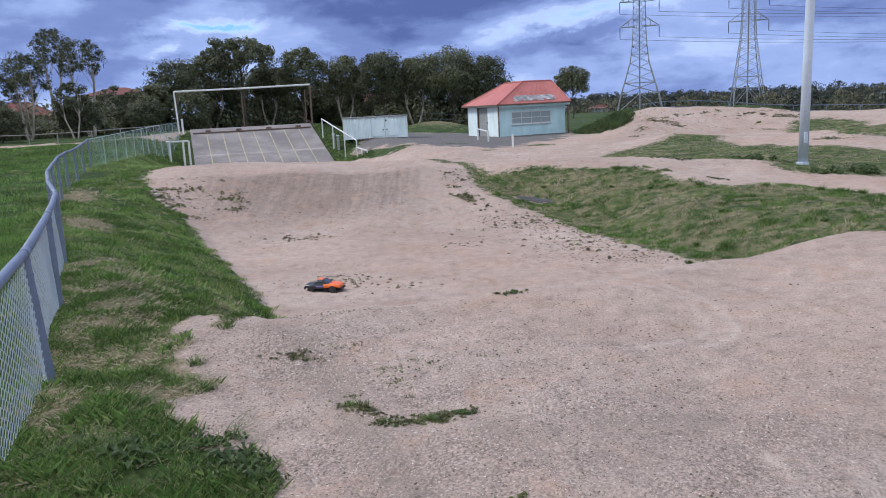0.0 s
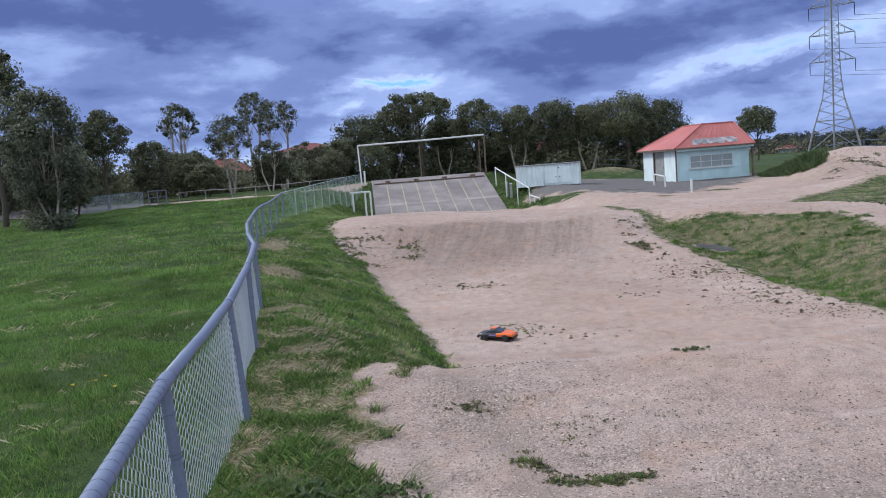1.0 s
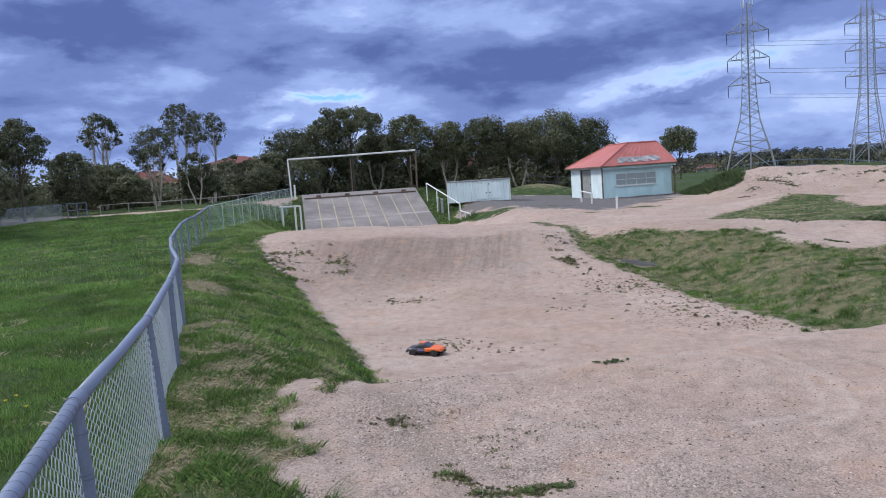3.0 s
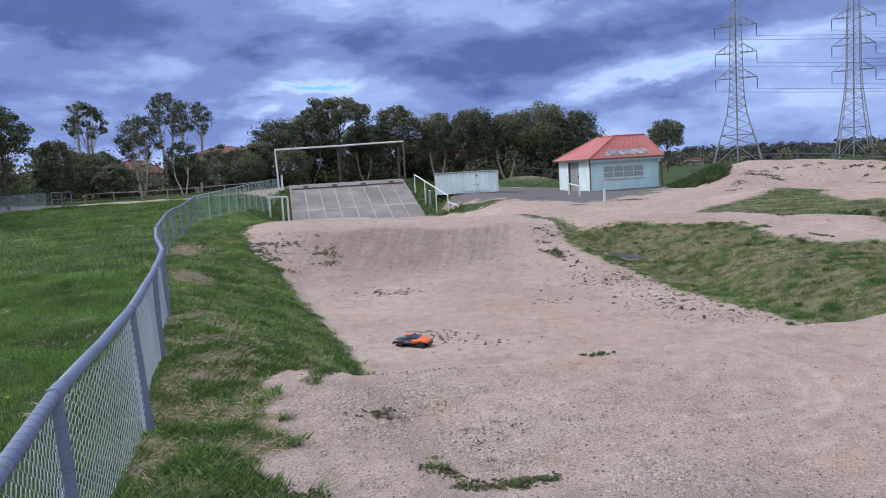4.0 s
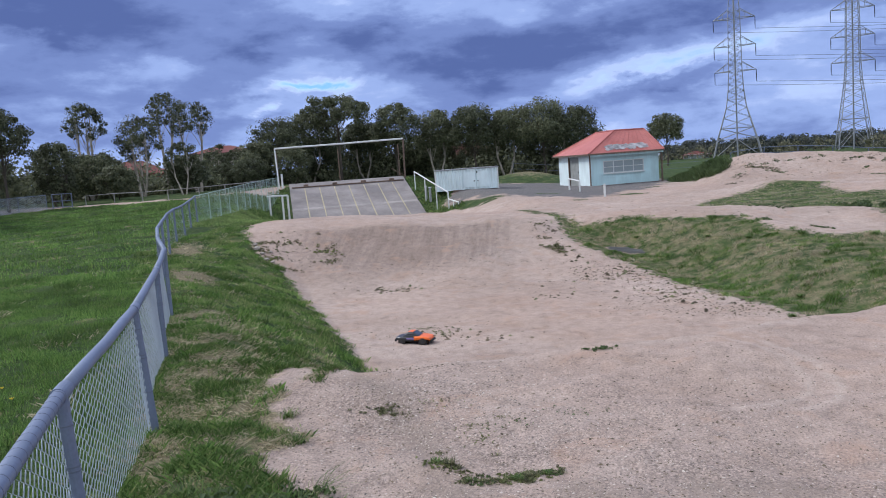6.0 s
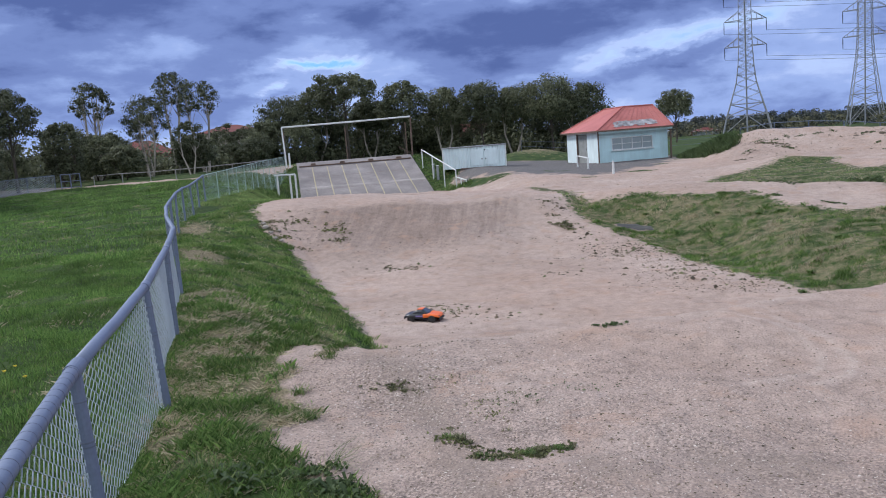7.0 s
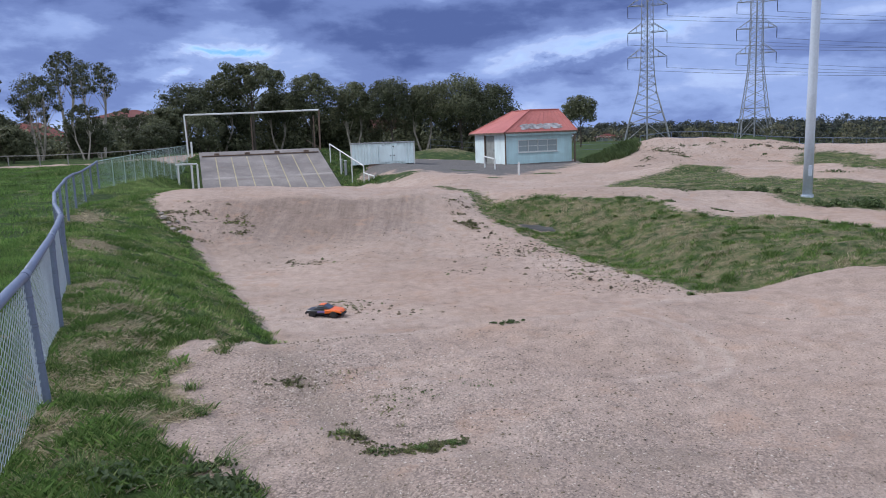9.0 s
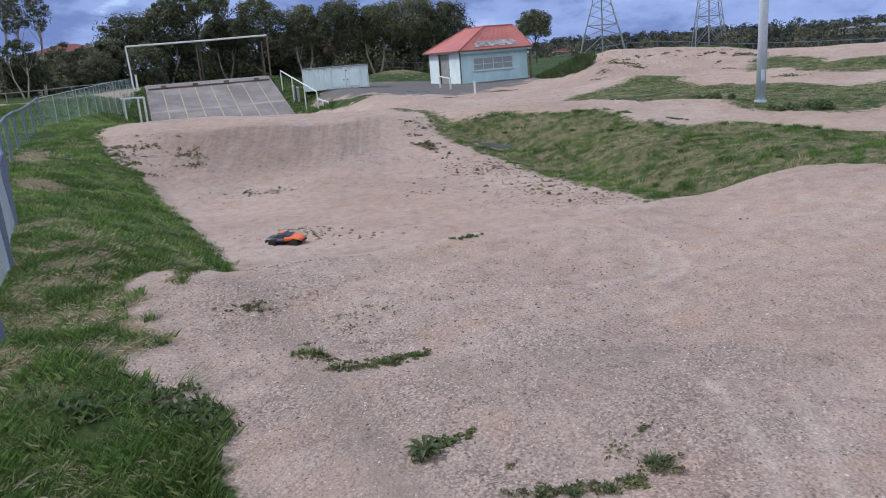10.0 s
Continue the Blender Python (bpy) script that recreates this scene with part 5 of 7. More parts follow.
# ---- across the field: rail, gate, houses ----
MAT_BRICK = plain("red_roof_tiles", (0.15, 0.036, 0.03), 0.8, 0.0, 0.2, 0.6, 4)
MAT_CREAMWALL = plain("cream_house_wall", (0.48, 0.43, 0.37), 0.8, 0.0, 0.1, 0.5, 3)
MAT_REDBRICK = plain("red_brick_wall", (0.26, 0.12, 0.085), 0.85, 0.0, 0.15, 0.8, 8)
MAT_BLUEROOF = plain("grey_blue_sheet_roof", (0.22, 0.25, 0.30), 0.5, 0.2, 0.1, 0.3, 2)


def house(x, y, turn, w, d, h, rise, wall, roof, label, windows=3, z=None):
    """A hip-roofed house with windows on the side that is seen."""
    z = ground_z(x, y) - 0.1 if z is None else z
    t = thing("house", (x, y, z), label, "house", turn=turn)
    bm = bmesh.new()
    box(bm, w, d, h, Matrix.Translation((0, 0, h / 2)))
    body = part("wall", bm, wall, t)
    bm = bmesh.new()
    e = 0.5
    v = [bm.verts.new(p) for p in ((-w / 2 - e, -d / 2 - e, h), (w / 2 + e, -d / 2 - e, h), (w / 2 + e, d / 2 + e, h), (-w / 2 - e, d / 2 + e, h),
                                   (-w / 2 + d * 0.42, 0, h + rise), (w / 2 - d * 0.42, 0, h + rise))]
    for f in ((0, 1, 5, 4), (1, 2, 5), (2, 3, 4, 5), (3, 0, 4), (3, 2, 1, 0)):
        bm.faces.new([v[i] for i in f])
    part("roof", bm, roof, t)
    for k in range(windows):
        wx = -w / 2 + w * (k + 0.5) / windows
        win = part("window", boxed(1.5, 0.1, 1.2, wx, -d / 2 - 0.03, h * 0.55, bevel=0.02), MAT_TRIM, t)
        part("pane", boxed(1.3, 0.04, 1.0, wx, -d / 2 - 0.08, h * 0.55), MAT_GLASS, win)
    return t


house(-46.5, 86.5, 28, 7, 6, 2.5, 1.6, MAT_REDBRICK, MAT_BRICK, "brick house with red tiled roof behind the scrub")
house(-38.6, 94.5, 22, 7.5, 7, 4.5, 1.0, MAT_CREAMWALL, MAT_BRICK, "two-storey cream house with red tiled roof behind trees", 5)
house(-14.5, 150.0, 5, 16, 9, 3.2, 2.2, MAT_REDBRICK, MAT_BRICK, "red-roofed house glimpsed through the dark tree row", 4)
house(39.0, 192.0, -8, 6, 5, 0.8, 0.9, MAT_REDBRICK, MAT_BRICK, "low red-roofed brick house past the open grass", 4, -1.0)
house(30.0, 200.0, -8, 7, 7, 1.2, 0.8, MAT_CREAMWALL, MAT_BLUEROOF, "pale house with grey roof past the open grass", 3, -1.0)
house(57.0, 205.0, -14, 8, 8, 1.3, 0.8, MAT_CREAMWALL, MAT_BLUEROOF, "pale house with grey roof behind the pylon", 4, -1.1)
house(118.0, 186.0, -32, 24, 12, 1.3, 0.7, MAT_CREAMWALL, MAT_BLUEROOF, "long grey-roofed building beyond the hill fence", 8, -1.2)
house(88.0, 212.0, -20, 8, 8, 1.3, 0.8, MAT_CREAMWALL, MAT_BRICK, "distant cream house with tiled roof among trees", 4, -1.1)


def post_rail(points, height, label, material, rails=(1.0,), radius=0.03, name="rail_fence", group=""):
    """Posts at the points with level rails between."""
    z0 = ground_z(*points[0])
    f = thing(name, (*points[0], z0), label, "fence", group)
    o = Vector((*points[0], z0))
    feet = [Vector((x, y, ground_z(x, y))) for x, y in points]
    for p in feet:
        part("post", piped([p - o - Vector((0, 0, 0.1)), p - o + Vector((0, 0, height + 0.02))], radius, 6), material, f)
    for a, b in zip(feet, feet[1:]):
        for r in rails:
            up = Vector((0, 0, height * r))
            part("rail", piped([a - o + up, b - o + up], radius * 0.9, 6), material, f)
    return f


MAT_RAILGREY = plain("grey_timber_rail", (0.30, 0.29, 0.28), 0.8, 0.0, 0.2, 1.0, 14)
post_rail([(-29.2, 47.6), (-27.2, 47.6), (-25.2, 47.5), (-23.2, 47.0), (-21.2, 47.2), (-20.2, 49.0), (-19.9, 51.5), (-19.6, 54.0)], 0.6, "low grey rail fence along the pale path", MAT_RAILGREY, radius=0.03)


def far_mesh(points, height, label, wire):
    f = post_rail(points, height, label, MAT_GALV, (1.0,), 0.025, "mesh_fence")
    o = Vector(f.matrix_basis.translation)
    for (ax, ay), (bx, by) in zip(points, points[1:]):
        ga, gb = ground_z(ax, ay), ground_z(bx, by)
        v, fc = mesh_panel((ax, ay, 0), (bx, by, 0), ga, gb, ga + height, gb + height, 0.11, wire, 2)
        ob = quick_mesh("mesh_panel", np.asarray(v) - np.array(o), fc, MAT_WIRE)
        ob.parent = f
    return f


far_mesh([(-32.6, 39.0), (-31.6, 41.2), (-30.7, 43.0), (-30.1, 44.8)], 0.95, "grey wire-mesh fence panels beside the path", 0.012)
gate = thing("field_gate", (-29.95, 45.2, ground_z(-29.95, 45.2)), "grey pipe gate at the path", "gate", turn=-14)
for x in (0.0, 0.8, 1.6):
    part("upright", piped([(x, 0, 0), (x, 0, 0.95)], 0.035, 6), MAT_GALV, gate)
for zz in (0.12, 0.5, 0.93):
    part("bar", piped([(0, 0, zz), (1.6, 0, zz)], 0.03, 6), MAT_GALV, gate)
# rail on top of the berm
post_rail([(13.0 + 2.0 * k, 53.0 - 0.35 * k) for k in range(14)], 0.75, "galvanised pipe fence along the top of the far dirt hill", MAT_GALV, (1.0, 0.5), 0.03)
post_rail([(-1.6, 66), (2.5, 66.5), (6.5, 67), (10.5, 67.5), (14.5, 68), (18.5, 68.5)], 0.9, "thin wire fence across the grass behind the hut", MAT_GALV, (1.0, 0.5), 0.013)
for x, y in ((-7.95, 50.2), (-7.6, 49.7)):
    b = thing("timing_box", (x + 0.75, y + 1.2, ground_z(x + 0.75, y + 1.2)), "grey timing post in the grass by the ramp", "post", "timing posts", 10)
    part("post", boxed(0.16, 0.16, 0.95, 0, 0, 0.45, bevel=0.02), MAT_GREYTIN, b)
    part("cap", boxed(0.19, 0.19, 0.05, 0, 0, 0.94, bevel=0.01), MAT_WHITE, b)


# ---- far woods along the skyline ----
def far_woods():
    """Tree crowns of many sizes and greens, rank behind rank."""
    rng = np.random.default_rng(77)
    made = []
    for name, material, count, near, far in (("far_woods", MAT_FARGUM, 520, 190, 430), ("far_woods", MAT_FARDARK, 420, 185, 400), ("far_woods", MAT_FAROLIVE, 110, 175, 230)):
        centres, sizes = [], []
        for _ in range(count):
            a, r = rng.uniform(3, 46), rng.uniform(near, far)
            x, y = r * math.sin(radians(a)), r * math.cos(radians(a))
            tall = 0.0085 * r * rng.uniform(0.0, 1.0) ** 1.6 * (0.75 + 0.5 * math.sin(a * 0.9) * math.sin(a * 0.37 + 1))
            top, foot = 1.75 + tall + (0.5 if material == MAT_FARGUM else 0.0), ground_z(x, y)
            if material == MAT_FAROLIVE:
                top = 1.2 + rng.uniform(0, 0.9)
            wide = rng.uniform(1.2, 2.6)
            for k in range(5):
                f = 0.2 + 0.17 * k
                centres.append((x + rng.normal(0, wide * (1.05 - 0.8 * f)), y + rng.normal(0, wide), foot + (top - foot) * f))
                sizes.append(wide * rng.uniform(0.55, 0.9) * (1.2 - 0.6 * f))
        v, f = leaf_cloud(rng, centres, sizes, 26, 0.62, 0.8)
        made.append(tagged(quick_mesh(name, v, f, material), "distant suburban woodland along the skyline", "trees", kind="stuff"))
    return made


MAT_FARGUM = leafy("far_leaves", (0.05, 0.058, 0.055), (0.105, 0.112, 0.095), patches=(0.6, 1.2))
MAT_FARDARK = leafy("far_dark_leaves", (0.028, 0.036, 0.033), (0.062, 0.07, 0.06), patches=(0.6, 1.2))
MAT_FAROLIVE = leafy("far_olive_leaves", (0.11, 0.108, 0.066), (0.19, 0.183, 0.115), patches=(0.6, 1.2))
far_woods()


def undergrowth():
    """Dark scrub between the trunks across the field and behind the ramp."""
    rng = np.random.default_rng(12)
    centres, sizes = [], []
    for _ in range(420):
        k = rng.uniform(0, 1)
        x, y = -46 + 52 * k, 62 + 30 * ss(0.2, 0.6, k) + rng.uniform(0, 14)
        z = ground_z(x, y)
        h = rng.uniform(0.8, 3.6) if k > 0.45 else rng.uniform(0.5, 1.7)
        centres.append((x, y, z + h * 0.5))
        sizes.append(0.7 + 0.5 * h)
    for _ in range(260):
        x, y = rng.uniform(-84, -35), rng.uniform(46, 80)
        h = rng.uniform(1.0, 4.2)
        centres.append((x, y, ground_z(x, y) + h * 0.5))
        sizes.append(0.8 + 0.5 * h)
    v, f = leaf_cloud(rng, centres, sizes, 120, 0.42, 0.8)
    ob = quick_mesh("undergrowth", v, f, MAT_DARKGUM)
    return tagged(ob, "dark tangled scrub between the tree trunks", "scrub", kind="stuff")


undergrowth()


def shrub(x, y, rx, ry, h, seed, label, leaves, count=900, leaf=0.12):
    rng = np.random.default_rng(seed)
    z = ground_z(x, y)
    s = thing("shrub", (x, y, z), label, "shrub")
    n = 14
    c = [(rng.uniform(-rx, rx) * 0.8, rng.uniform(-ry, ry) * 0.8, h * rng.uniform(0.1, 0.55)) for _ in range(n)]
    v, f = leaf_cloud(rng, c, [h * rng.uniform(0.35, 0.6) for _ in range(n)], count // n, leaf, 0.8)
    v[:, 2] = np.maximum(v[:, 2], -0.02)
    ob = quick_mesh("foliage", v, f, leaves)
    ob.parent = s
    return s


for x, y, r, h, seed in ((-23.9, 29.3, 0.5, 0.9, 21), (-24.8, 29.6, 0.6, 1.6, 22), (-25.6, 30.4, 0.6, 1.1, 23), (-26.5, 31.6, 0.7, 1.9, 24), (-27.4, 33.0, 0.7, 1.3, 25)):
    shrub(x, y, r, r, h, seed, "grey-green scrub at the foot of the field's gums", MAT_GREYLEAF, 1500, 0.12)
shrub(10.6, 51.2, 0.7, 0.8, 0.4, 5, "dense low green shrub at the hill's shoulder", MAT_WEED, 1800, 0.10)
shrub(9.2, 22.7, 0.7, 0.5, 0.25, 7, "low dark shrub beside the light pole", MAT_WEED, 700, 0.09)
shrub(11.0, 20.1, 0.5, 0.4, 0.3, 8, "low dark shrub at the edge of the dirt track", MAT_WEED, 600, 0.09)
shrub(9.9, 20.0, 0.4, 0.3, 0.22, 9, "low dark shrub at the edge of the dirt track", MAT_WEED, 400, 0.08)


# ---- turf blades ----
def soft_noise(x, y, size, seed):
    rng = np.random.default_rng(seed)
    w = np.zeros_like(x)
    for _ in range(10):
        a, p, k = rng.uniform(0, math.tau), rng.uniform(0, math.tau), math.tau / (size * rng.uniform(0.6, 1.7))
        w += np.sin(k * (x * math.cos(a) + y * math.sin(a)) + p)
    return w / 3.2


def blades(name, count, x, y, height, width, seed, material, label, lean=0.6, tuft=3, spread=0.02, simple=False):
    """Single bent blades, each one or two triangles, standing at x, y."""
    rng = np.random.default_rng(seed)
    x, y = np.tile(x, tuft) + rng.normal(0, spread, len(x) * tuft), np.tile(y, tuft) + rng.normal(0, spread, len(y) * tuft)
    height = np.tile(height, tuft)
    n = len(x)
    z = skin(x, y) - 0.012
    a = rng.uniform(0, math.tau, n)
    h = height * rng.uniform(0.45, 1.3, n)
    w = width * rng.uniform(0.7, 1.3, n)
    dx, dy = np.cos(a), np.sin(a)
    tilt = rng.uniform(0.15, lean + 0.3, n) * h
    b = rng.uniform(0, math.tau, n)
    tx, ty = np.cos(b) * tilt, np.sin(b) * tilt
    p0 = np.stack([x - dx * w, y - dy * w, z], 1)
    p1 = np.stack([x + dx * w, y + dy * w, z], 1)
    p2 = np.stack([x + tx * 0.4 + dx * w * 0.7, y + ty * 0.4 + dy * w * 0.7, z + h * 0.62], 1)
    p3 = np.stack([x + tx, y + ty, z + h], 1)
    corners = (p0, p1, p3) if simple else (p0, p1, p2, p3)
    k = len(corners)
    ob = quick_mesh(name, np.stack(corners, 1).reshape(-1, 3), np.arange(k * n).reshape(-1, k), material)
    return tagged(ob, label, "grass", kind="stuff")


def turf_patch(seed, count, x0, x1, y0, y1, test, power=1.0, floor=0.55, gaps=1.0):
    """Random places in a box of the plan where turf grows, clumped."""
    rng = np.random.default_rng(seed)
    x, y = rng.uniform(x0, x1, count * 3), y0 + (y1 - y0) * rng.uniform(0, 1, count * 3) ** power
    t = turf_at(x, y)
    ok = test(x, y) & (t > 0.2) & (t + gaps * (0.28 * soft_noise(x, y, 0.55, 4) + 0.15 * soft_noise(x, y, 0.17, 6)) > 0.5)
    ok &= rng.uniform(0, 1, len(x)) < floor + (1 - floor) * soft_noise(x, y, 0.5, 8)
    return x[ok][:count], y[ok][:count]


def verge(x, y):
    return (x > fence_x(y) - 0.15) & (x < 2 - 8 * ss(20, 24, y))


def field(x, y):
    return x < fence_x(y) - 0.02


px, py = turf_patch(1, 110000, -5.2, -0.3, 1.2, 8.5, lambda x, y: verge(x, y) & (-0.5 * soft_noise(x, y, 0.42, 14) - 0.6 * soft_noise(x, y, 0.16, 15) + 0.4 * np.exp(-((x - fence_x(y) - 0.15) / 0.3) ** 2) < 0.95), gaps=0.8)
tall = 0.036 * (1.0 + 0.55 * soft_noise(px, py, 0.6, 21))
blades("verge_grass", 0, px, py, np.clip(tall, 0.015, 0.11), 0.0024, 31, MAT_BLADE, "tufty green grass on the verge beside the fence")
px, py = turf_patch(2, 42000, -5.2, -0.5, 1.2, 9.5, lambda x, y: verge(x, y) & (0.35 * soft_noise(x, y, 0.32, 9) + np.exp(-((x - fence_x(y) - 0.2) / 0.5) ** 2) > 0.15), gaps=1.3)
blades("dry_grass", 0, px, py, np.full(len(px), 0.035), 0.0022, 32, MAT_STRAW, "dry straw lying among the verge grass", 2.6)
px, py = turf_patch(11, 4500, -2.6, -0.4, 2.0, 4.4, lambda x, y: verge(x, y) & (soft_noise(x, y, 0.45, 61) > -0.1))
blades("verge_grass", 0, px, py, np.full(len(px), 0.07), 0.0022, 41, MAT_BLADE, "longer green grass at the near edge of the verge", 0.9)
px, py = turf_patch(18, 9000, -2.6, -0.45, 1.4, 3.8, verge, gaps=0.35)
green = soft_noise(px, py, 0.35, 62) > -0.2
for share, seed, leaves in ((green, 48, MAT_BLADE), (~green, 49, MAT_FIELD)):
    blades("verge_grass", 0, px[share], py[share], np.clip(0.042 * (1 + 0.5 * soft_noise(px[share], py[share], 0.3, 63)), 0.02, 0.08), 0.0018, seed, leaves, "thick green grass at the near edge of the verge", 0.9)
px, py = turf_patch(19, 9000, -5.0, -1.4, 3.8, 9.0, lambda x, y: verge(x, y) & (soft_noise(x, y, 0.3, 64) + 0.5 * soft_noise(x, y, 0.9, 65) > 0.25), gaps=0.6)
blades("verge_grass", 0, px, py, np.clip(0.05 * (1 + 0.5 * soft_noise(px, py, 0.3, 66)), 0.02, 0.09), 0.0024, 50, MAT_FIELD, "bright green clumps of grass on the verge", 0.8)
px, py = turf_patch(3, 70000, -9.5, -1.6, 8.0, 24, lambda x, y: verge(x, y) & (bald_at(x, y) + 0.25 * soft_noise(x, y, 0.3, 84) < 0.5))
lush = soft_noise(px, py, 0.9, 81) + 0.5 * soft_noise(px, py, 0.25, 82) > 0.0
for share, seed, leaves in ((lush, 33, MAT_FIELD), (~lush, 45, MAT_BANKGRASS)):
    blades("verge_grass", 0, px[share], py[share], np.clip(0.055 * (1 + 0.5 * soft_noise(px[share], py[share], 0.8, 22)), 0.025, 0.12), 0.0045, seed, leaves, "green grass on the bank between fence and dirt")
px, py = turf_patch(16, 9000, -9.5, -1.6, 8.0, 24, lambda x, y: verge(x, y) & (soft_noise(x, y, 0.7, 83) + 1.5 * bald_at(x, y) > 0.25))
blades("dry_grass", 0, px, py, np.full(len(px), 0.05), 0.004, 46, MAT_STRAW, "dry straw among the grass on the bank", 1.6)
px, py = turf_patch(17, 30000, -17, -5, 23, 40, verge)
blades("verge_grass", 0, px, py, np.full(len(px), 0.07), 0.012, 47, MAT_BANKGRASS, "green grass on the far bank along the green fence", spread=0.05)
px, py = turf_patch(4, 110000, -13, -2.0, 1.5, 14, field, floor=0.85)
blades("field_grass", 0, px, py, np.clip(0.055 * (1 + 0.4 * soft_noise(px, py, 0.9, 23)), 0.025, 0.12), 0.0055, 34, MAT_FIELD, "mown green field grass beyond the fence", simple=True)
px, py = turf_patch(5, 60000, -34, -6, 13, 46, field, floor=0.85)
blades("field_grass", 0, px, py, np.clip(0.075 * (1 + 0.4 * soft_noise(px, py, 1.6, 24)), 0.03, 0.14), 0.014, 35, MAT_FIELD, "mown green field grass beyond the fence", spread=0.06, simple=True)
px, py = turf_patch(6, 45000, 0.4, 11, 9, 24, lambda x, y: inside(x, y, BANK) > -0.3)
kind = 0.8 * soft_noise(px, py, 1.6, 25) + 0.6 * soft_noise(px, py, 0.4, 26) - 1.1 * bump(px, py, 3.9, 19.9, 1.5, 0.8, -20) - 1.0 * bump(px, py, 4.9, 17.1, 1.2, 0.8, -20) - 0.9 * bump(px, py, 5.2, 10.2, 2.5, 1.0) + 0.6 * bump(px, py, 5.4, 19.8, 1.6, 0.8, -40)
for share, tall, wide, seed, leaves, label in ((kind > 0.25, 0.05, 0.005, 36, MAT_FIELD, "lush green grass on the bank beside the hollow"), ((kind > -0.45) & (kind <= 0.25), 0.042, 0.005, 38, MAT_BANKGRASS, "rough olive grass on the bank beside the hollow"),
                                               (kind <= -0.45, 0.04, 0.0045, 37, MAT_STRAW, "dry straw-coloured grass on the bank beside the hollow")):
    blades("dry_grass" if leaves == MAT_STRAW else "bank_grass", 0, px[share], py[share], np.clip(tall * (1 + 0.6 * soft_noise(px[share], py[share], 0.9, 27)), 0.018, 0.085), wide, seed, leaves, label)
px, py = turf_patch(15, 16000, 0.4, 11, 9, 24, lambda x, y: (inside(x, y, BANK) > -0.1) & (soft_noise(x, y, 1.0, 71) + 0.5 * soft_noise(x, y, 0.35, 72) > 0.55))
blades("bank_grass", 0, px, py, np.full(len(px), 0.05), 0.0045, 43, MAT_BLADE, "darker green grass patches on the bank beside the hollow")
px, py = turf_patch(7, 40000, 4, 25, 18, 41, lambda x, y: (inside(x, y, POLEGREEN) > -0.3) | (inside(x, y, FARGREEN) > -0.3))
dry = soft_noise(px, py, 1.2, 28) + 0.6 * soft_noise(px, py, 0.4, 29) < 0.15
blades("bank_grass", 0, px[~dry], py[~dry], np.full((~dry).sum(), 0.035), 0.008, 51, MAT_BANKGRASS, "short green grass round the light pole")
blades("dry_grass", 0, px[dry], py[dry], np.full(dry.sum(), 0.035), 0.008, 44, MAT_STRAW, "short dry grass round the light pole")
px, py = turf_patch(13, 9000, 9, 13, 45, 53, lambda x, y: inside(x, y, SHOULDER) > -0.2)
blades("bank_grass", 0, px, py, np.clip(0.26 * (1 + 0.4 * soft_noise(px, py, 1.2, 67)), 0.1, 0.45), 0.018, 42, MAT_WEED, "tall dark green grass on the hill's shoulder", spread=0.1)
px, py = turf_patch(8, 16000, -20, -4, 36, 58, lambda x, y: (np.abs((x + 10.9) * 0.949 + (y - 47.5) * 0.316) > 4.3))
blades("bank_grass", 0, px, py, np.full(len(px), 0.13), 0.016, 39, MAT_BLADE, "green grass beside the concrete ramp")
px, py = turf_patch(9, 9000, -12, -2.0, 1.5, 14, lambda x, y: field(x, y) & (soft_noise(x, y, 1.3, 41) > 0.75))
blades("dry_grass", 0, px, py, np.full(len(px), 0.05), 0.004, 40, MAT_STRAW, "dry cut grass lying in the field", 1.8)


# ---- weeds ----
def rosette(x, y, size, seed, label="broad-leaved green weed rosette in the verge grass", leaves=15, up=0.6):
    rnd = random.Random(seed)
    w = thing("weed_plant", (x, y, ground_z(x, y) - 0.005), label, "weed")
    for k in range(leaves):
        a, s = k * 2.4 + rnd.uniform(-0.3, 0.3), size * rnd.uniform(0.6, 1.1)
        lift = up * rnd.uniform(0.5, 1.2)
        d, side = Vector((math.cos(a), math.sin(a), 0)), Vector((-math.sin(a), math.cos(a), 0))
        bm = bmesh.new()
        rows = []
        for f, half in ((0.0, 0.03), (0.3, 0.10), (0.6, 0.13), (0.85, 0.08), (1.0, 0.0)):
            c = d * s * f + Vector((0, 0, s * lift * math.sin(f * 2.4)))
            rows.append([bm.verts.new(c - side * s * half), bm.verts.new(c + Vector((0, 0, -s * half * 0.35))), bm.verts.new(c + side * s * half)] if half else [bm.verts.new(c)])
        for p, q in zip(rows, rows[1:]):
            if len(q) == 3:
                bm.faces.new((p[0], p[1], q[1], q[0]))
                bm.faces.new((p[1], p[2], q[2], q[1]))
            else:
                bm.faces.new((p[0], p[1], q[0]))
                bm.faces.new((p[1], p[2], q[0]))
        part("leaf", bm, MAT_WEED, w)
    return w


for i, (x, y, s) in enumerate([(-1.12, 3.5, 0.10), (-1.2, 3.58, 0.08), (-1.02, 3.42, 0.09), (-1.08, 3.62, 0.07), (-1.62, 3.72, 0.08), (-1.5, 3.66, 0.07), (-1.36, 3.78, 0.06), (-0.95, 3.3, 0.08)]):
    rosette(x, y, s, 60 + i, leaves=18, up=0.9)


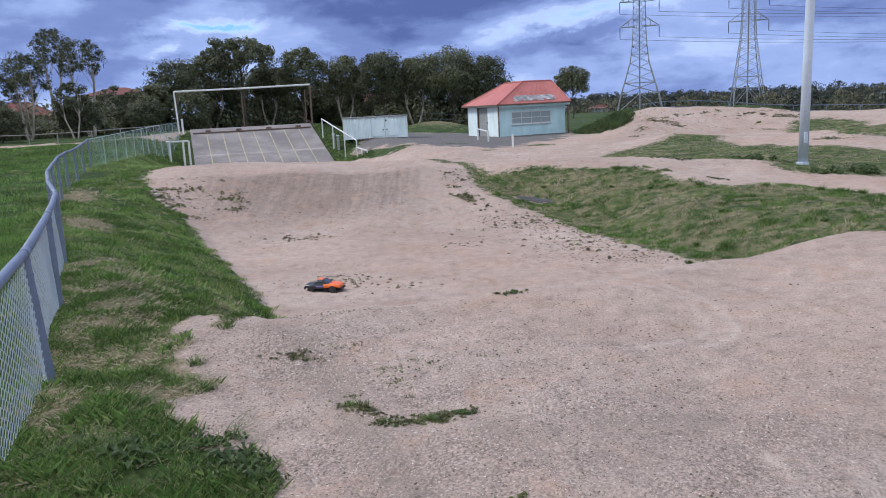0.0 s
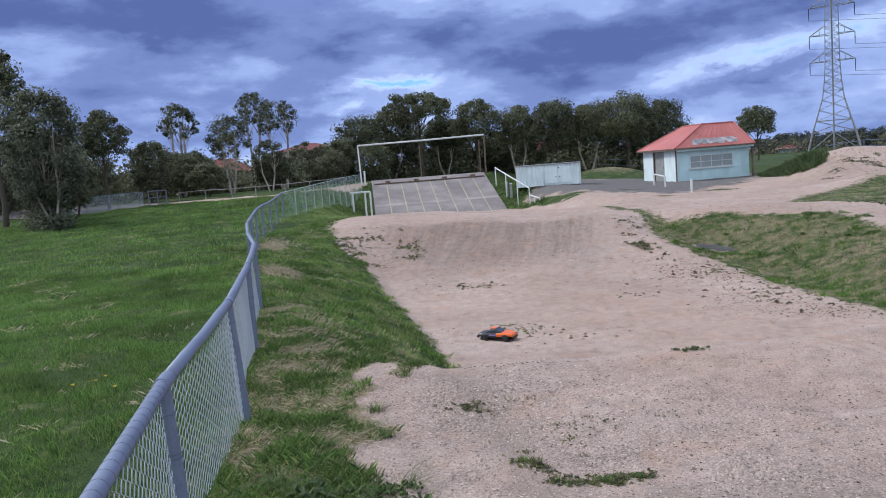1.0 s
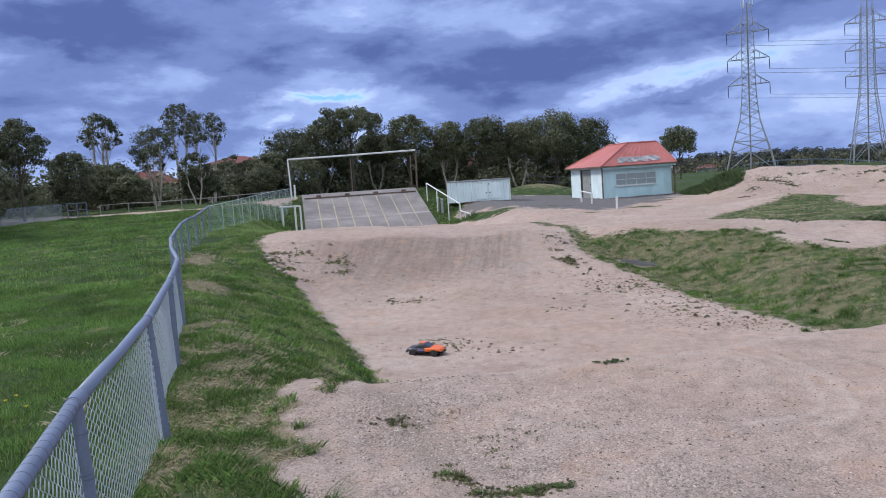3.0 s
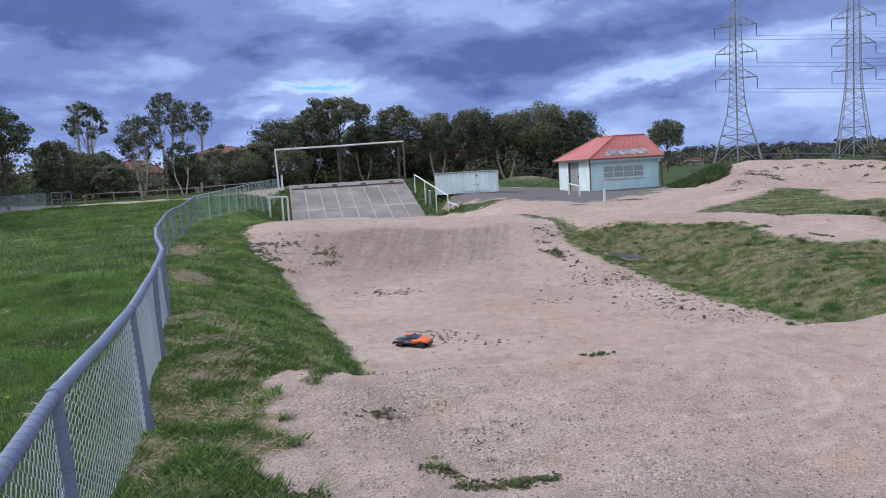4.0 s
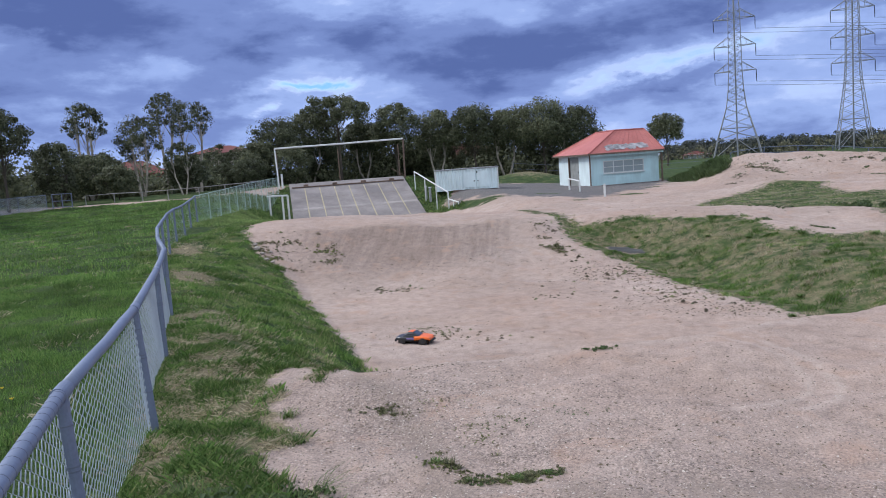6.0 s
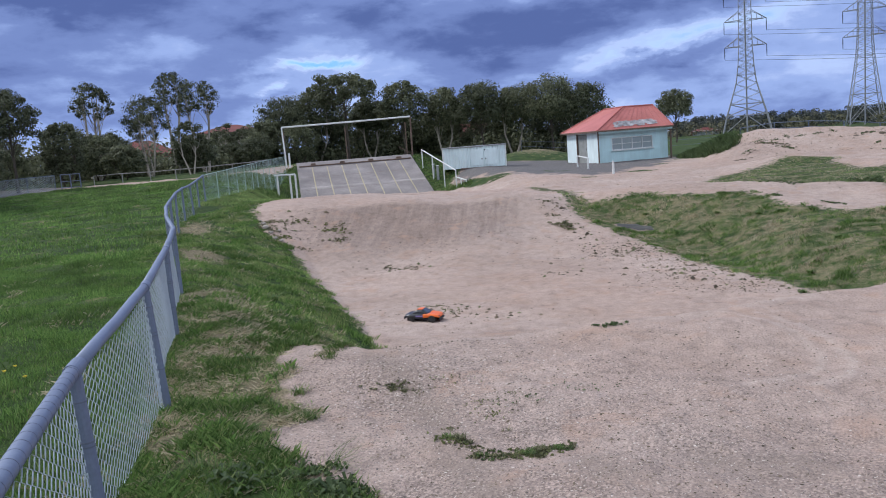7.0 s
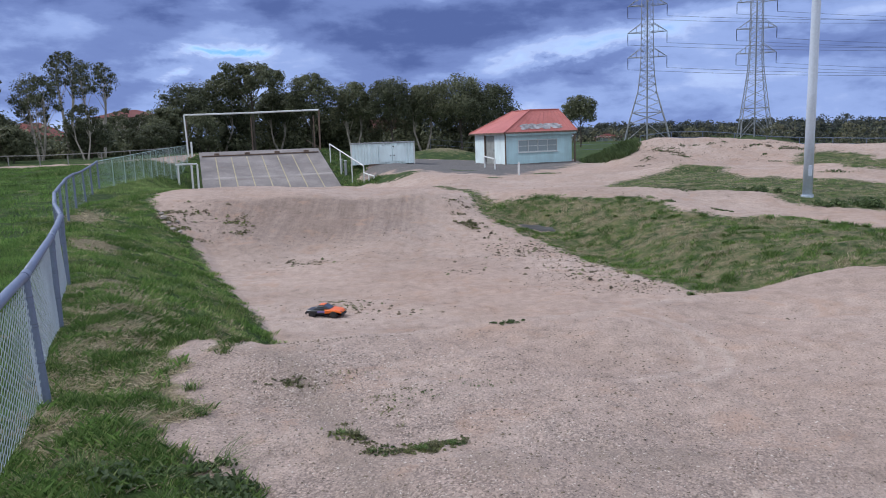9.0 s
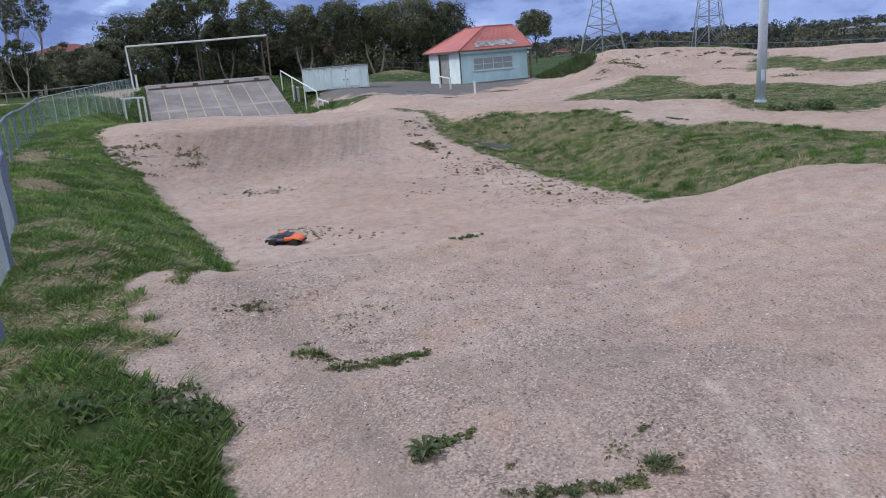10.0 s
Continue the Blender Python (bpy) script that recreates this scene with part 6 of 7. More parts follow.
def grass_tuft(x, y, size, count, seed, label="long-bladed bright green grass tuft in the verge", lean=(0.0, 0.0), width=0.0028, leaves=None):
    """A tussock: long arched blades from one root, each three quads narrowing to the tip."""
    rng, leaves = np.random.default_rng(seed), leaves or MAT_BLADE
    t = thing("grass_tuft", (x, y, ground_z(x, y) - 0.01), label, "grass")
    a = rng.uniform(0, math.tau, count)
    s = size * rng.uniform(0.5, 1.15, count)
    root = rng.normal(0, size * 0.22, (count, 2))
    out = np.stack([np.cos(a) + lean[0], np.sin(a) + lean[1]], 1) * (s * rng.uniform(0.3, 0.85, count))[:, None]
    side = np.stack([-np.sin(a), np.cos(a)], 1)
    rows = []
    for f, w in ((0.0, 1.0), (0.4, 1.0), (0.75, 0.7), (1.0, 0.12)):
        c = root + out * f ** 1.5
        z = s * 0.85 * (f - 0.42 * f * f * rng.uniform(0.7, 1.5, count))
        for k in (-1, 1):
            rows.append(np.concatenate([c + side * (k * w * width), z[:, None]], 1))
    v = np.stack(rows, 1).reshape(-1, 3)
    quad = np.array([(0, 1, 3, 2), (2, 3, 5, 4), (4, 5, 7, 6)])
    f = (np.arange(count)[:, None, None] * 8 + quad[None]).reshape(-1, 4)
    quick_mesh("foliage", v, f, leaves).parent = t
    return t


for i, (x, y, s, n) in enumerate([(-1.89, 3.70, 0.20, 110), (-1.76, 3.66, 0.16, 90), (-1.60, 3.55, 0.14, 80), (-1.42, 3.62, 0.15, 80), (-2.05, 3.50, 0.15, 70), (-1.70, 3.30, 0.16, 80), (-1.35, 3.35, 0.14, 70), (-1.85, 4.35, 0.10, 60),
                                  (-1.55, 4.55, 0.11, 70), (-1.95, 4.85, 0.10, 60), (-2.35, 4.60, 0.09, 50), (-1.78, 5.05, 0.12, 70), (-2.1, 5.45, 0.12, 70), (-2.45, 5.9, 0.12, 60), (-2.3, 6.4, 0.14, 80), (-2.75, 6.3, 0.12, 60)]):
    grass_tuft(x, y, s, n, 500 + i)
grass_tuft(-1.22, 3.78, 0.24, 46, 530, "wiry dry-green grass tuft leaning over the dirt", (0.9, 0.2), 0.0016)
for i, (x, y, s, n) in enumerate([(-3.5, 9.8, 0.20, 120), (-3.1, 9.3, 0.18, 110), (-3.9, 10.3, 0.2, 110), (-2.8, 8.7, 0.18, 100), (-3.4, 9.1, 0.16, 90), (-4.1, 11.2, 0.2, 100)]):
    grass_tuft(x, y, s, n, 540 + i, "thick dark green tussock on the grass bank", width=0.004)


for i, (x, y, s, n) in enumerate([(8.5, 16.6, 0.30, 160), (8.2, 16.9, 0.26, 120), (8.8, 16.3, 0.26, 120), (5.4, 18.6, 0.2, 120), (5.0, 18.9, 0.18, 90), (6.0, 18.3, 0.18, 90), (3.3, 16.5, 0.17, 90), (5.6, 15.6, 0.2, 110),
                                  (4.2, 19.6, 0.17, 90), (2.6, 20.6, 0.16, 80), (7.2, 17.4, 0.2, 100), (4.6, 14.2, 0.17, 90), (6.6, 13.4, 0.18, 100), (3.9, 12.4, 0.14, 80), (5.3, 10.6, 0.14, 80), (6.4, 11.4, 0.16, 80), (7.6, 14.8, 0.18, 90)]):
    grass_tuft(x, y, s * 0.75, n, 560 + i, "rough green tussock on the grass bank", width=0.006)


grass_tuft(0.90, 2.62, 0.075, 260, 580, "dense feathery dark green weed on the dirt", width=0.0022, leaves=MAT_WEED)
for i, (x, y) in enumerate([(0.44, 2.5), (0.56, 2.47), (0.68, 2.48), (0.78, 2.52)]):
    grass_tuft(x, y, 0.055, 120, 582 + i, "low feathery green weed on the dirt", width=0.0022, leaves=MAT_WEED)
rosette(0.03, 2.88, 0.10, 590, "broad-leaved green weed on the dirt", 16, 0.6)
rosette(0.11, 2.95, 0.09, 591, "broad-leaved green weed on the dirt", 12, 0.4)


def weed_mat(x, y, rx, ry, h, turn, seed, label, count=420, leaf=0.022, material=None):
    """A low spreading weed: small leaves over the dirt."""
    rng = np.random.default_rng(seed)
    c, s = math.cos(radians(turn)), math.sin(radians(turn))
    t = thing("weed_clump", (x, y, ground_z(x, y)), label, "weed", turn=turn)
    n = 26
    cx = [(rng.normal(0, rx * 0.55), rng.normal(0, ry * 0.6)) for _ in range(n)]
    cx = [(p, q, h * 0.25 + float(skin(x + p * c - q * s, y + p * s + q * c)) - ground_z(x, y)) for p, q in cx]
    v, f = leaf_cloud(rng, cx, [max(0.6 * h, 0.16 * rx) * rng.uniform(0.3, 1.1) for _ in cx], max(2, count // n), leaf * 0.8, 0.32)
    ob = quick_mesh("leaves", v, f, material or (MAT_OLIVE if seed % 3 == 0 else MAT_DRYWEED))
    ob.parent = t
    return t


for i, (x, y, rx, ry, h, turn, n) in enumerate([(-1.14, 3.52, 0.13, 0.09, 0.13, 20, 900), (-1.02, 3.45, 0.09, 0.07, 0.10, -15, 500), (-1.30, 3.74, 0.14, 0.06, 0.08, 10, 600), (-1.52, 3.66, 0.12, 0.07, 0.06, 0, 420), (-0.92, 3.32, 0.08, 0.07, 0.06, 0, 340)]):
    weed_mat(x, y, rx, ry, h, turn, 700 + i, "dark leafy weed at the edge of the verge", n, 0.034, MAT_WEED)
for i, (x, y) in enumerate([(-1.66, 3.58), (-1.58, 3.52), (-1.75, 3.62)]):
    rosette(x, y, 0.13, 720 + i, "long-leaved green weed rosette in the verge grass", 11, 0.7)
LOW = "low spreading green weed on the bare dirt"
for i, (x, y, rx, ry, h, turn, n, leaf) in enumerate([
        (0.48, 6.3, 0.13, 0.07, 0.05, 10, 500, 0.02), (-1.12, 5.1, 0.12, 0.06, 0.03, 5, 300, 0.02), (-1.0, 5.05, 0.2, 0.04, 0.015, 0, 150, 0.02),
        (-0.60, 4.10, 0.09, 0.05, 0.025, -20, 200, 0.022), (-0.47, 4.0, 0.10, 0.03, 0.012, -20, 140, 0.018), (-0.36, 3.9, 0.16, 0.035, 0.018, 4, 360, 0.018), (-0.2, 3.93, 0.12, 0.05, 0.025, 14, 420, 0.02),
        (-0.06, 3.98, 0.11, 0.035, 0.025, 18, 300, 0.02), (-0.62, 4.28, 0.06, 0.03, 0.01, 0, 60, 0.016), (-0.45, 4.7, 0.10, 0.04, 0.012, 0, 90, 0.016), (-0.3, 4.82, 0.07, 0.03, 0.012, 0, 70, 0.016),
        (0.02, 2.87, 0.08, 0.06, 0.05, 20, 500, 0.018), (0.12, 2.95, 0.08, 0.03, 0.03, 25, 260, 0.03), (0.92, 2.6, 0.07, 0.06, 0.06, 0, 700, 0.016), (0.93, 2.87, 0.07, 0.02, 0.02, 30, 120, 0.015),
        (0.78, 2.76, 0.05, 0.04, 0.02, 60, 110, 0.015), (0.45, 2.5, 0.10, 0.04, 0.04, 0, 420, 0.018), (0.62, 2.48, 0.10, 0.04, 0.03, 0, 380, 0.018), (0.78, 2.5, 0.07, 0.04, 0.04, 0, 300, 0.018),
        (0.36, 2.72, 0.03, 0.02, 0.02, 0, 60, 0.014), (0.40, 19.5, 0.32, 0.18, 0.14, -20, 700, 0.05), (0.62, 19.3, 0.12, 0.08, 0.06, 0, 160, 0.04), (0.06, 21.2, 0.22, 0.12, 0.05, 0, 220, 0.04),
        (0.2, 20.3, 0.15, 0.1, 0.05, 0, 160, 0.04), (-5.48, 19.35, 0.30, 0.22, 0.10, 0, 420, 0.045), (-5.1, 18.7, 0.16, 0.18, 0.08, 0, 220, 0.045), (-6.08, 18.1, 0.36, 0.1, 0.05, 0, 300, 0.04),
        (-6.5, 19.7, 0.25, 0.14, 0.05, 0, 260, 0.04), (-7.1, 19.5, 0.4, 0.14, 0.07, 20, 400, 0.045), (-6.95, 18.9, 0.3, 0.2, 0.1, 30, 420, 0.045), (-6.6, 18.55, 0.25, 0.2, 0.1, 30, 420, 0.045),
        (-5.3, 19.7, 0.15, 0.1, 0.05, 0, 120, 0.04), (-3.1, 16.7, 0.3, 0.15, 0.04, 0, 200, 0.03), (-1.65, 12.15, 0.22, 0.12, 0.03, 0, 220, 0.025), (-1.9, 12.55, 0.2, 0.12, 0.03, 0, 180, 0.025)]):
    weed_mat(x, y, rx, ry, h, turn, 300 + i, LOW, n, leaf, MAT_WEED if i == 0 else None)
for i, (x, y, rx, ry, n) in enumerate([(-0.57, 4.09, 0.09, 0.05, 260), (-0.34, 3.90, 0.10, 0.035, 240), (-0.12, 3.92, 0.12, 0.06, 420), (0.03, 3.99, 0.08, 0.035, 200), (-0.42, 4.5, 0.14, 0.08, 60), (-0.2, 4.7, 0.16, 0.08, 60), (-0.75, 5.2, 0.2, 0.1, 50), (0.2, 4.9, 0.2, 0.1, 40)]):
    weed_mat(x, y, rx, ry, 0.02, 8, 740 + i, "low leafy weed mat on the dirt mound", n, 0.02, MAT_WEED if i % 2 else MAT_OLIVE)
WISPY = "wispy grass and weed tuft on the dirt mound"
for i, (x, y, size, n) in enumerate([(-0.62, 4.12, 0.055, 70), (-0.55, 4.09, 0.06, 90), (-0.50, 4.06, 0.045, 50), (-0.42, 3.93, 0.035, 40), (-0.33, 3.90, 0.035, 50), (-0.24, 3.90, 0.045, 70), (-0.16, 3.92, 0.055, 90), (-0.09, 3.95, 0.06, 110), (-0.10, 3.88, 0.05, 70),
                                     (-0.01, 3.98, 0.05, 80), (0.06, 4.0, 0.045, 60), (-1.12, 5.08, 0.05, 60), (-1.04, 5.05, 0.045, 50), (-0.30, 4.25, 0.05, 14), (0.36, 2.70, 0.024, 30), (-0.62, 4.26, 0.03, 30)]):
    grass_tuft(x, y, size * 1.15, int(n * 1.5), 610 + i, WISPY, width=0.0024, leaves=MAT_DRYWEED if i % 3 or i > 10 else MAT_BLADE)
for i, (x, y) in enumerate([(12.2, 45.4), (12.3, 45.0), (12.9, 45.2), (12.8, 44.7), (12.9, 44.0), (13.0, 43.7), (13.2, 43.3), (11.2, 44.1), (14.3, 45.6), (15.4, 45.9), (17.6, 45.3), (18.0, 45.3), (17.5, 43.3), (18.9, 44.5), (19.3, 44.6),
                            (19.5, 44.3), (19.9, 44.1), (13.6, 45.6), (16.3, 46.3)]):
    weed_mat(x, y, 0.30, 0.14, 0.07, -30 + 7 * i, 600 + i, "small dark weed on the banked dirt turn", 130, 0.07, MAT_WEED)
for i, (x, y, rx) in enumerate([(6.4, 22.6, 0.3), (6.8, 22.3, 0.3), (9.5, 25.4, 0.35), (14.8, 30.2, 0.4), (15.1, 30.0, 0.4), (17.4, 41.3, 0.6), (6.7, 18.9, 0.25), (10.1, 20.9, 0.3), (10.7, 20.0, 0.4), (12.8, 26.0, 0.5), (9.8, 22.6, 0.4), (5.7, 20.0, 0.15)]):
    weed_mat(x, y, rx, 0.16, 0.08, 10 - 8 * i, 630 + i, "low dark weed at the grass edge of the track", 260, 0.05, MAT_WEED)
weed_mat(-2.45, 7.0, 0.5, 0.16, 0.1, 20, 371, "yellow-green grass tuft at the hollow's edge", 900, 0.04, MAT_BLADE)


def specks(name, seed, groups, size, material, label, category):
    """Many small clods or tufts strewn over the dirt, as one sheet of litter."""
    rng = np.random.default_rng(seed)
    xs, ys = [], []
    for x, y, rx, ry, n in groups:
        xs.append(rng.normal(x, rx * 0.55, n))
        ys.append(rng.normal(y, ry * 0.55, n))
    x, y = np.concatenate(xs), np.concatenate(ys)
    ok = turf_at(x, y) < 0.45
    x, y = x[ok], y[ok]
    n = len(x)
    s = size * np.minimum(rng.lognormal(0, 0.5, n), 1.7) * (0.3 + 0.045 * np.hypot(x, y))
    base = np.array([(1, 0, 0), (0.2, 0.9, 0.1), (-0.9, 0.3, 0), (-0.4, -0.9, 0.1), (0.6, -0.7, 0), (0, 0, 0.75)])
    a = rng.uniform(0, math.tau, n)
    ca, sa = np.cos(a)[:, None], np.sin(a)[:, None]
    jig = base[None] * rng.uniform(0.6, 1.3, (n, 6, 1)) * s[:, None, None]
    jig[:, :, 0] *= rng.uniform(1.0, 1.9, (n, 1))
    vx, vy = jig[:, :, 0] * ca - jig[:, :, 1] * sa, jig[:, :, 0] * sa + jig[:, :, 1] * ca
    v = np.stack([vx + x[:, None], vy + y[:, None], jig[:, :, 2] + (skin(x, y) - 0.15 * s)[:, None]], -1).reshape(-1, 3)
    tri = np.array([(0, 1, 5), (1, 2, 5), (2, 3, 5), (3, 4, 5), (4, 0, 5)])
    f = (np.arange(n)[:, None, None] * 6 + tri[None]).reshape(-1, 3)
    return tagged(quick_mesh(name, v, f, material), label, category, kind="stuff")


MAT_STONE = Mat("pale_and_dark_pebbles", 0.85)
MAT_STONE.color(MAT_STONE.ramp(MAT_STONE.island(), (0.0, (0.10, 0.08, 0.075)), (0.35, (0.25, 0.195, 0.172)), (0.8, (0.42, 0.345, 0.30)), (1.0, (0.56, 0.49, 0.44))))
MAT_STONE = MAT_STONE.m
MAT_CLOD = leafy("dark_clods_and_dry_weed", (0.085, 0.07, 0.05), (0.19, 0.15, 0.11), 0.9)
specks("pebbles", 51, [(0.2, 3.4, 1.9, 1.3, 9000), (0.6, 4.9, 2.8, 1.4, 5000), (-0.9, 4.8, 0.9, 1.3, 6500), (2.0, 5.5, 3.0, 2.0, 2500)], 0.0055, MAT_STONE, "small pale and dark pebbles strewn over the dirt", "pebbles")
specks("stones", 54, [(0.2, 3.3, 1.9, 1.2, 6000), (0.6, 4.7, 2.6, 1.2, 2000), (-0.9, 5.0, 0.9, 1.0, 3600), (1.6, 2.9, 1.0, 0.7, 900)], 0.009, MAT_STONE, "loose angular stones on the dirt mound", "stones")
specks("dark_grit", 53, [(0.4, 3.6, 1.9, 1.4, 2600), (1.0, 5.2, 2.8, 1.6, 1600), (-1.2, 5.0, 0.8, 1.3, 1600), (0.5, 9.5, 3.0, 2.5, 500)], 0.0085, MAT_CLOD, "fine dark grit strewn over the dirt", "grit")
specks("clods", 52, [(-1.0, 6.15, 0.7, 0.06, 60), (-1.3, 6.1, 0.3, 0.05, 30), (-0.45, 5.4, 0.9, 0.8, 60), (1.8, 5.2, 2.6, 2.0, 70), (0.5, 3.5, 1.5, 1.0, 60), (-3.1, 16.7, 0.8, 0.5, 70), (-1.7, 12.2, 0.8, 0.8, 110), (1.5, 17.2, 1.1, 0.9, 420), (2.4, 14.6, 1.2, 1.5, 420), (3.0, 13.0, 1.3, 0.8, 320), (12.2, 46.3, 1.0, 1.2, 90), (19.2, 45.6, 1.6, 0.5, 90), (13.0, 44.5, 1.6, 1.2, 60), (0.5, 4.3, 2.2, 1.5, 260), (-2.6, 18.6, 4.0, 1.2, 200), (5.5, 11.0, 1.8, 1.0, 120), (2.0, 16.0, 0.9, 1.6, 160), (2.9, 14.9, 0.8, 0.8, 60),
                     (-6.0, 19.2, 1.5, 1.0, 130), (0.3, 20.3, 0.5, 1.0, 40), (-1.0, 11.3, 1.8, 1.0, 60), (-2.0, 17.5, 3.5, 3.0, 90), (-1.4, 5.3, 0.6, 0.6, 60), (-2.9, 11.4, 0.5, 1.6, 60), (14.5, 42.5, 4, 1.2, 90), (4, 32, 6, 6, 120), (6.0, 22.5, 3.0, 1.5, 40)],
       0.0135, MAT_CLOD, "dark clods and withered weeds on the dirt", "clods")


TUFTS = [(1.7, 17.5, 1.0, 1.0, 46), (1.9, 17.1, 0.7, 0.5, 26), (2.8, 14.2, 0.9, 1.3, 44), (2.4, 15.4, 0.6, 0.8, 22), (3.4, 13.0, 0.6, 0.6, 26), (0.33, 14.9, 0.5, 0.4, 14), (-3.45, 16.8, 0.7, 0.5, 18), (-1.55, 12.1, 0.6, 0.7, 30), (-0.49, 11.57, 0.3, 0.15, 8),
         (-5.25, 19.0, 0.4, 0.5, 14), (0.3, 21.1, 0.4, 0.7, 10), (-6.5, 19.8, 0.5, 0.4, 14), (-6.8, 18.6, 0.25, 0.6, 12), (4.0, 13.2, 0.6, 0.5, 12), (0.9, 18.6, 0.4, 0.6, 10)]
specks("withered_tufts", 55, TUFTS, 0.034, MAT_CLOD, "flat withered weed tufts on the hollow's floor", "weeds")
specks("weed_tufts", 56, [(x, y, rx * 1.1, ry * 1.1, n // 2) for x, y, rx, ry, n in TUFTS], 0.030, MAT_DRYWEED, "flat olive weed tufts on the hollow's floor", "weeds")
specks("berm_crumbs", 58, [(12.2, 45.2, 0.3, 0.15, 12), (12.5, 44.8, 0.35, 0.15, 14), (12.8, 44.4, 0.35, 0.15, 14), (13.1, 43.6, 0.3, 0.3, 12), (11.2, 43.8, 0.3, 0.25, 10), (10.3, 42.4, 0.5, 0.3, 10), (17.5, 45.2, 1.6, 0.4, 24), (20.0, 44.4, 1.4, 0.4, 24)], 0.03, MAT_CLOD, "dark clods on the face of the banked dirt turn", "clods")
# crumbled edge along the mound's lip
specks("lip_clods", 57, [(-1.0 + 0.35 * k, 6.42 + 0.09 * k, 0.25, 0.05, 14) for k in range(9)] + [(2.3 + 0.3 * k, 7.45 + 0.2 * k, 0.3, 0.08, 8) for k in range(5)], 0.012, MAT_CLOD, "dark crumbs along the edge of the dirt mound", "clods")


def rock(x, y, s, seed):
    rnd = random.Random(seed)
    bm = bmesh.new()
    bmesh.ops.create_icosphere(bm, subdivisions=2, radius=s)
    for v in bm.verts:
        v.co *= rnd.uniform(0.82, 1.12)
        v.co.z *= 0.6
    ob = part("rock", bm, MAT_STONEBIG, None)
    ob.matrix_basis = pose(x, y, ground_z(x, y) + s * 0.2, 0, 0, seed * 40)
    tagged(ob, "pale broken rock half buried at the track's edge", "rock", "rocks on the bank")


MAT_STONEBIG = plain("pale_rock", (0.36, 0.315, 0.28), 0.9, 0.0, 0.2, 6, 40, 0.4)
for i, (x, y, s) in enumerate([(-7.1, 18.9, 0.09), (-6.9, 18.7, 0.07), (-7.25, 19.2, 0.07), (-6.7, 18.4, 0.08), (-6.5, 18.3, 0.06), (-6.75, 18.9, 0.06), (-7.4, 19.4, 0.05)]):
    rock(x, y, s, i + 1)

MAT_YELLOWFLOWER = plain("yellow_petals", (0.75, 0.55, 0.02), 0.6, 0.0, 0.1, 20, 90, 0)
for i, (x, y) in enumerate([(-4.46, 5.62), (-4.45, 5.74), (-4.07, 5.34), (-4.55, 5.45)]):
    z = ground_z(x, y)
    d = thing("dandelion", (x, y, z), "yellow dandelion flower in the field grass", "flower", "dandelions")
    part("stem", piped([(0, 0, 0), (0.004, 0, 0.085)], 0.002, 5), MAT_WEED, d)
    bm = bmesh.new()
    for k in range(12):
        a = k * math.tau / 12
        q = [bm.verts.new(p) for p in ((0.004, 0, 0.086), (0.015 * math.cos(a - 0.22), 0.015 * math.sin(a - 0.22), 0.098), (0.018 * math.cos(a), 0.018 * math.sin(a), 0.102), (0.015 * math.cos(a + 0.22), 0.015 * math.sin(a + 0.22), 0.098))]
        bm.faces.new(q)
    part("flower_head", bm, MAT_YELLOWFLOWER, d)


# ---- model car standing in the hollow ----
MAT_ORANGE = plain("fluorescent_orange_shell", (0.85, 0.16, 0.02), 0.35, 0.0, 0.05, 5, 60, 0)
MAT_BLACKSHELL = plain("black_painted_shell", (0.03, 0.032, 0.04), 0.35, 0.0, 0.2, 5, 60, 0)
MAT_WINDSHELL = plain("dark_tinted_shell_window", (0.06, 0.07, 0.09), 0.15, 0.0, 0.1, 5, 60, 0)
MAT_TYRE = plain("dusty_tyre_rubber", (0.035, 0.032, 0.03), 0.9, 0.0, 0.3, 8, 90, 0.3)
MAT_PURPLE = plain("violet_decal", (0.30, 0.24, 0.55), 0.4, 0.0, 0.1, 5, 60, 0)


def lofted(sections):
    """A shell through cross sections: (x, half width, bottom, top, top half width)."""
    bm = bmesh.new()
    rings = []
    for x, w, z0, z1, wt in sections:
        zs = z0 + (z1 - z0) * 0.7
        rings.append([bm.verts.new(p) for p in ((x, -w, z0), (x, -w, zs), (x, -wt, z1), (x, wt, z1), (x, w, zs), (x, w, z0))])
    for p, q in zip(rings, rings[1:]):
        for k in range(6):
            bm.faces.new((p[k], p[(k + 1) % 6], q[(k + 1) % 6], q[k]))
    bm.faces.new(rings[0])
    bm.faces.new(rings[-1][::-1])
    bmesh.ops.bevel(bm, geom=[e for e in bm.edges], offset=0.004, segments=1, affect="EDGES")
    return bm


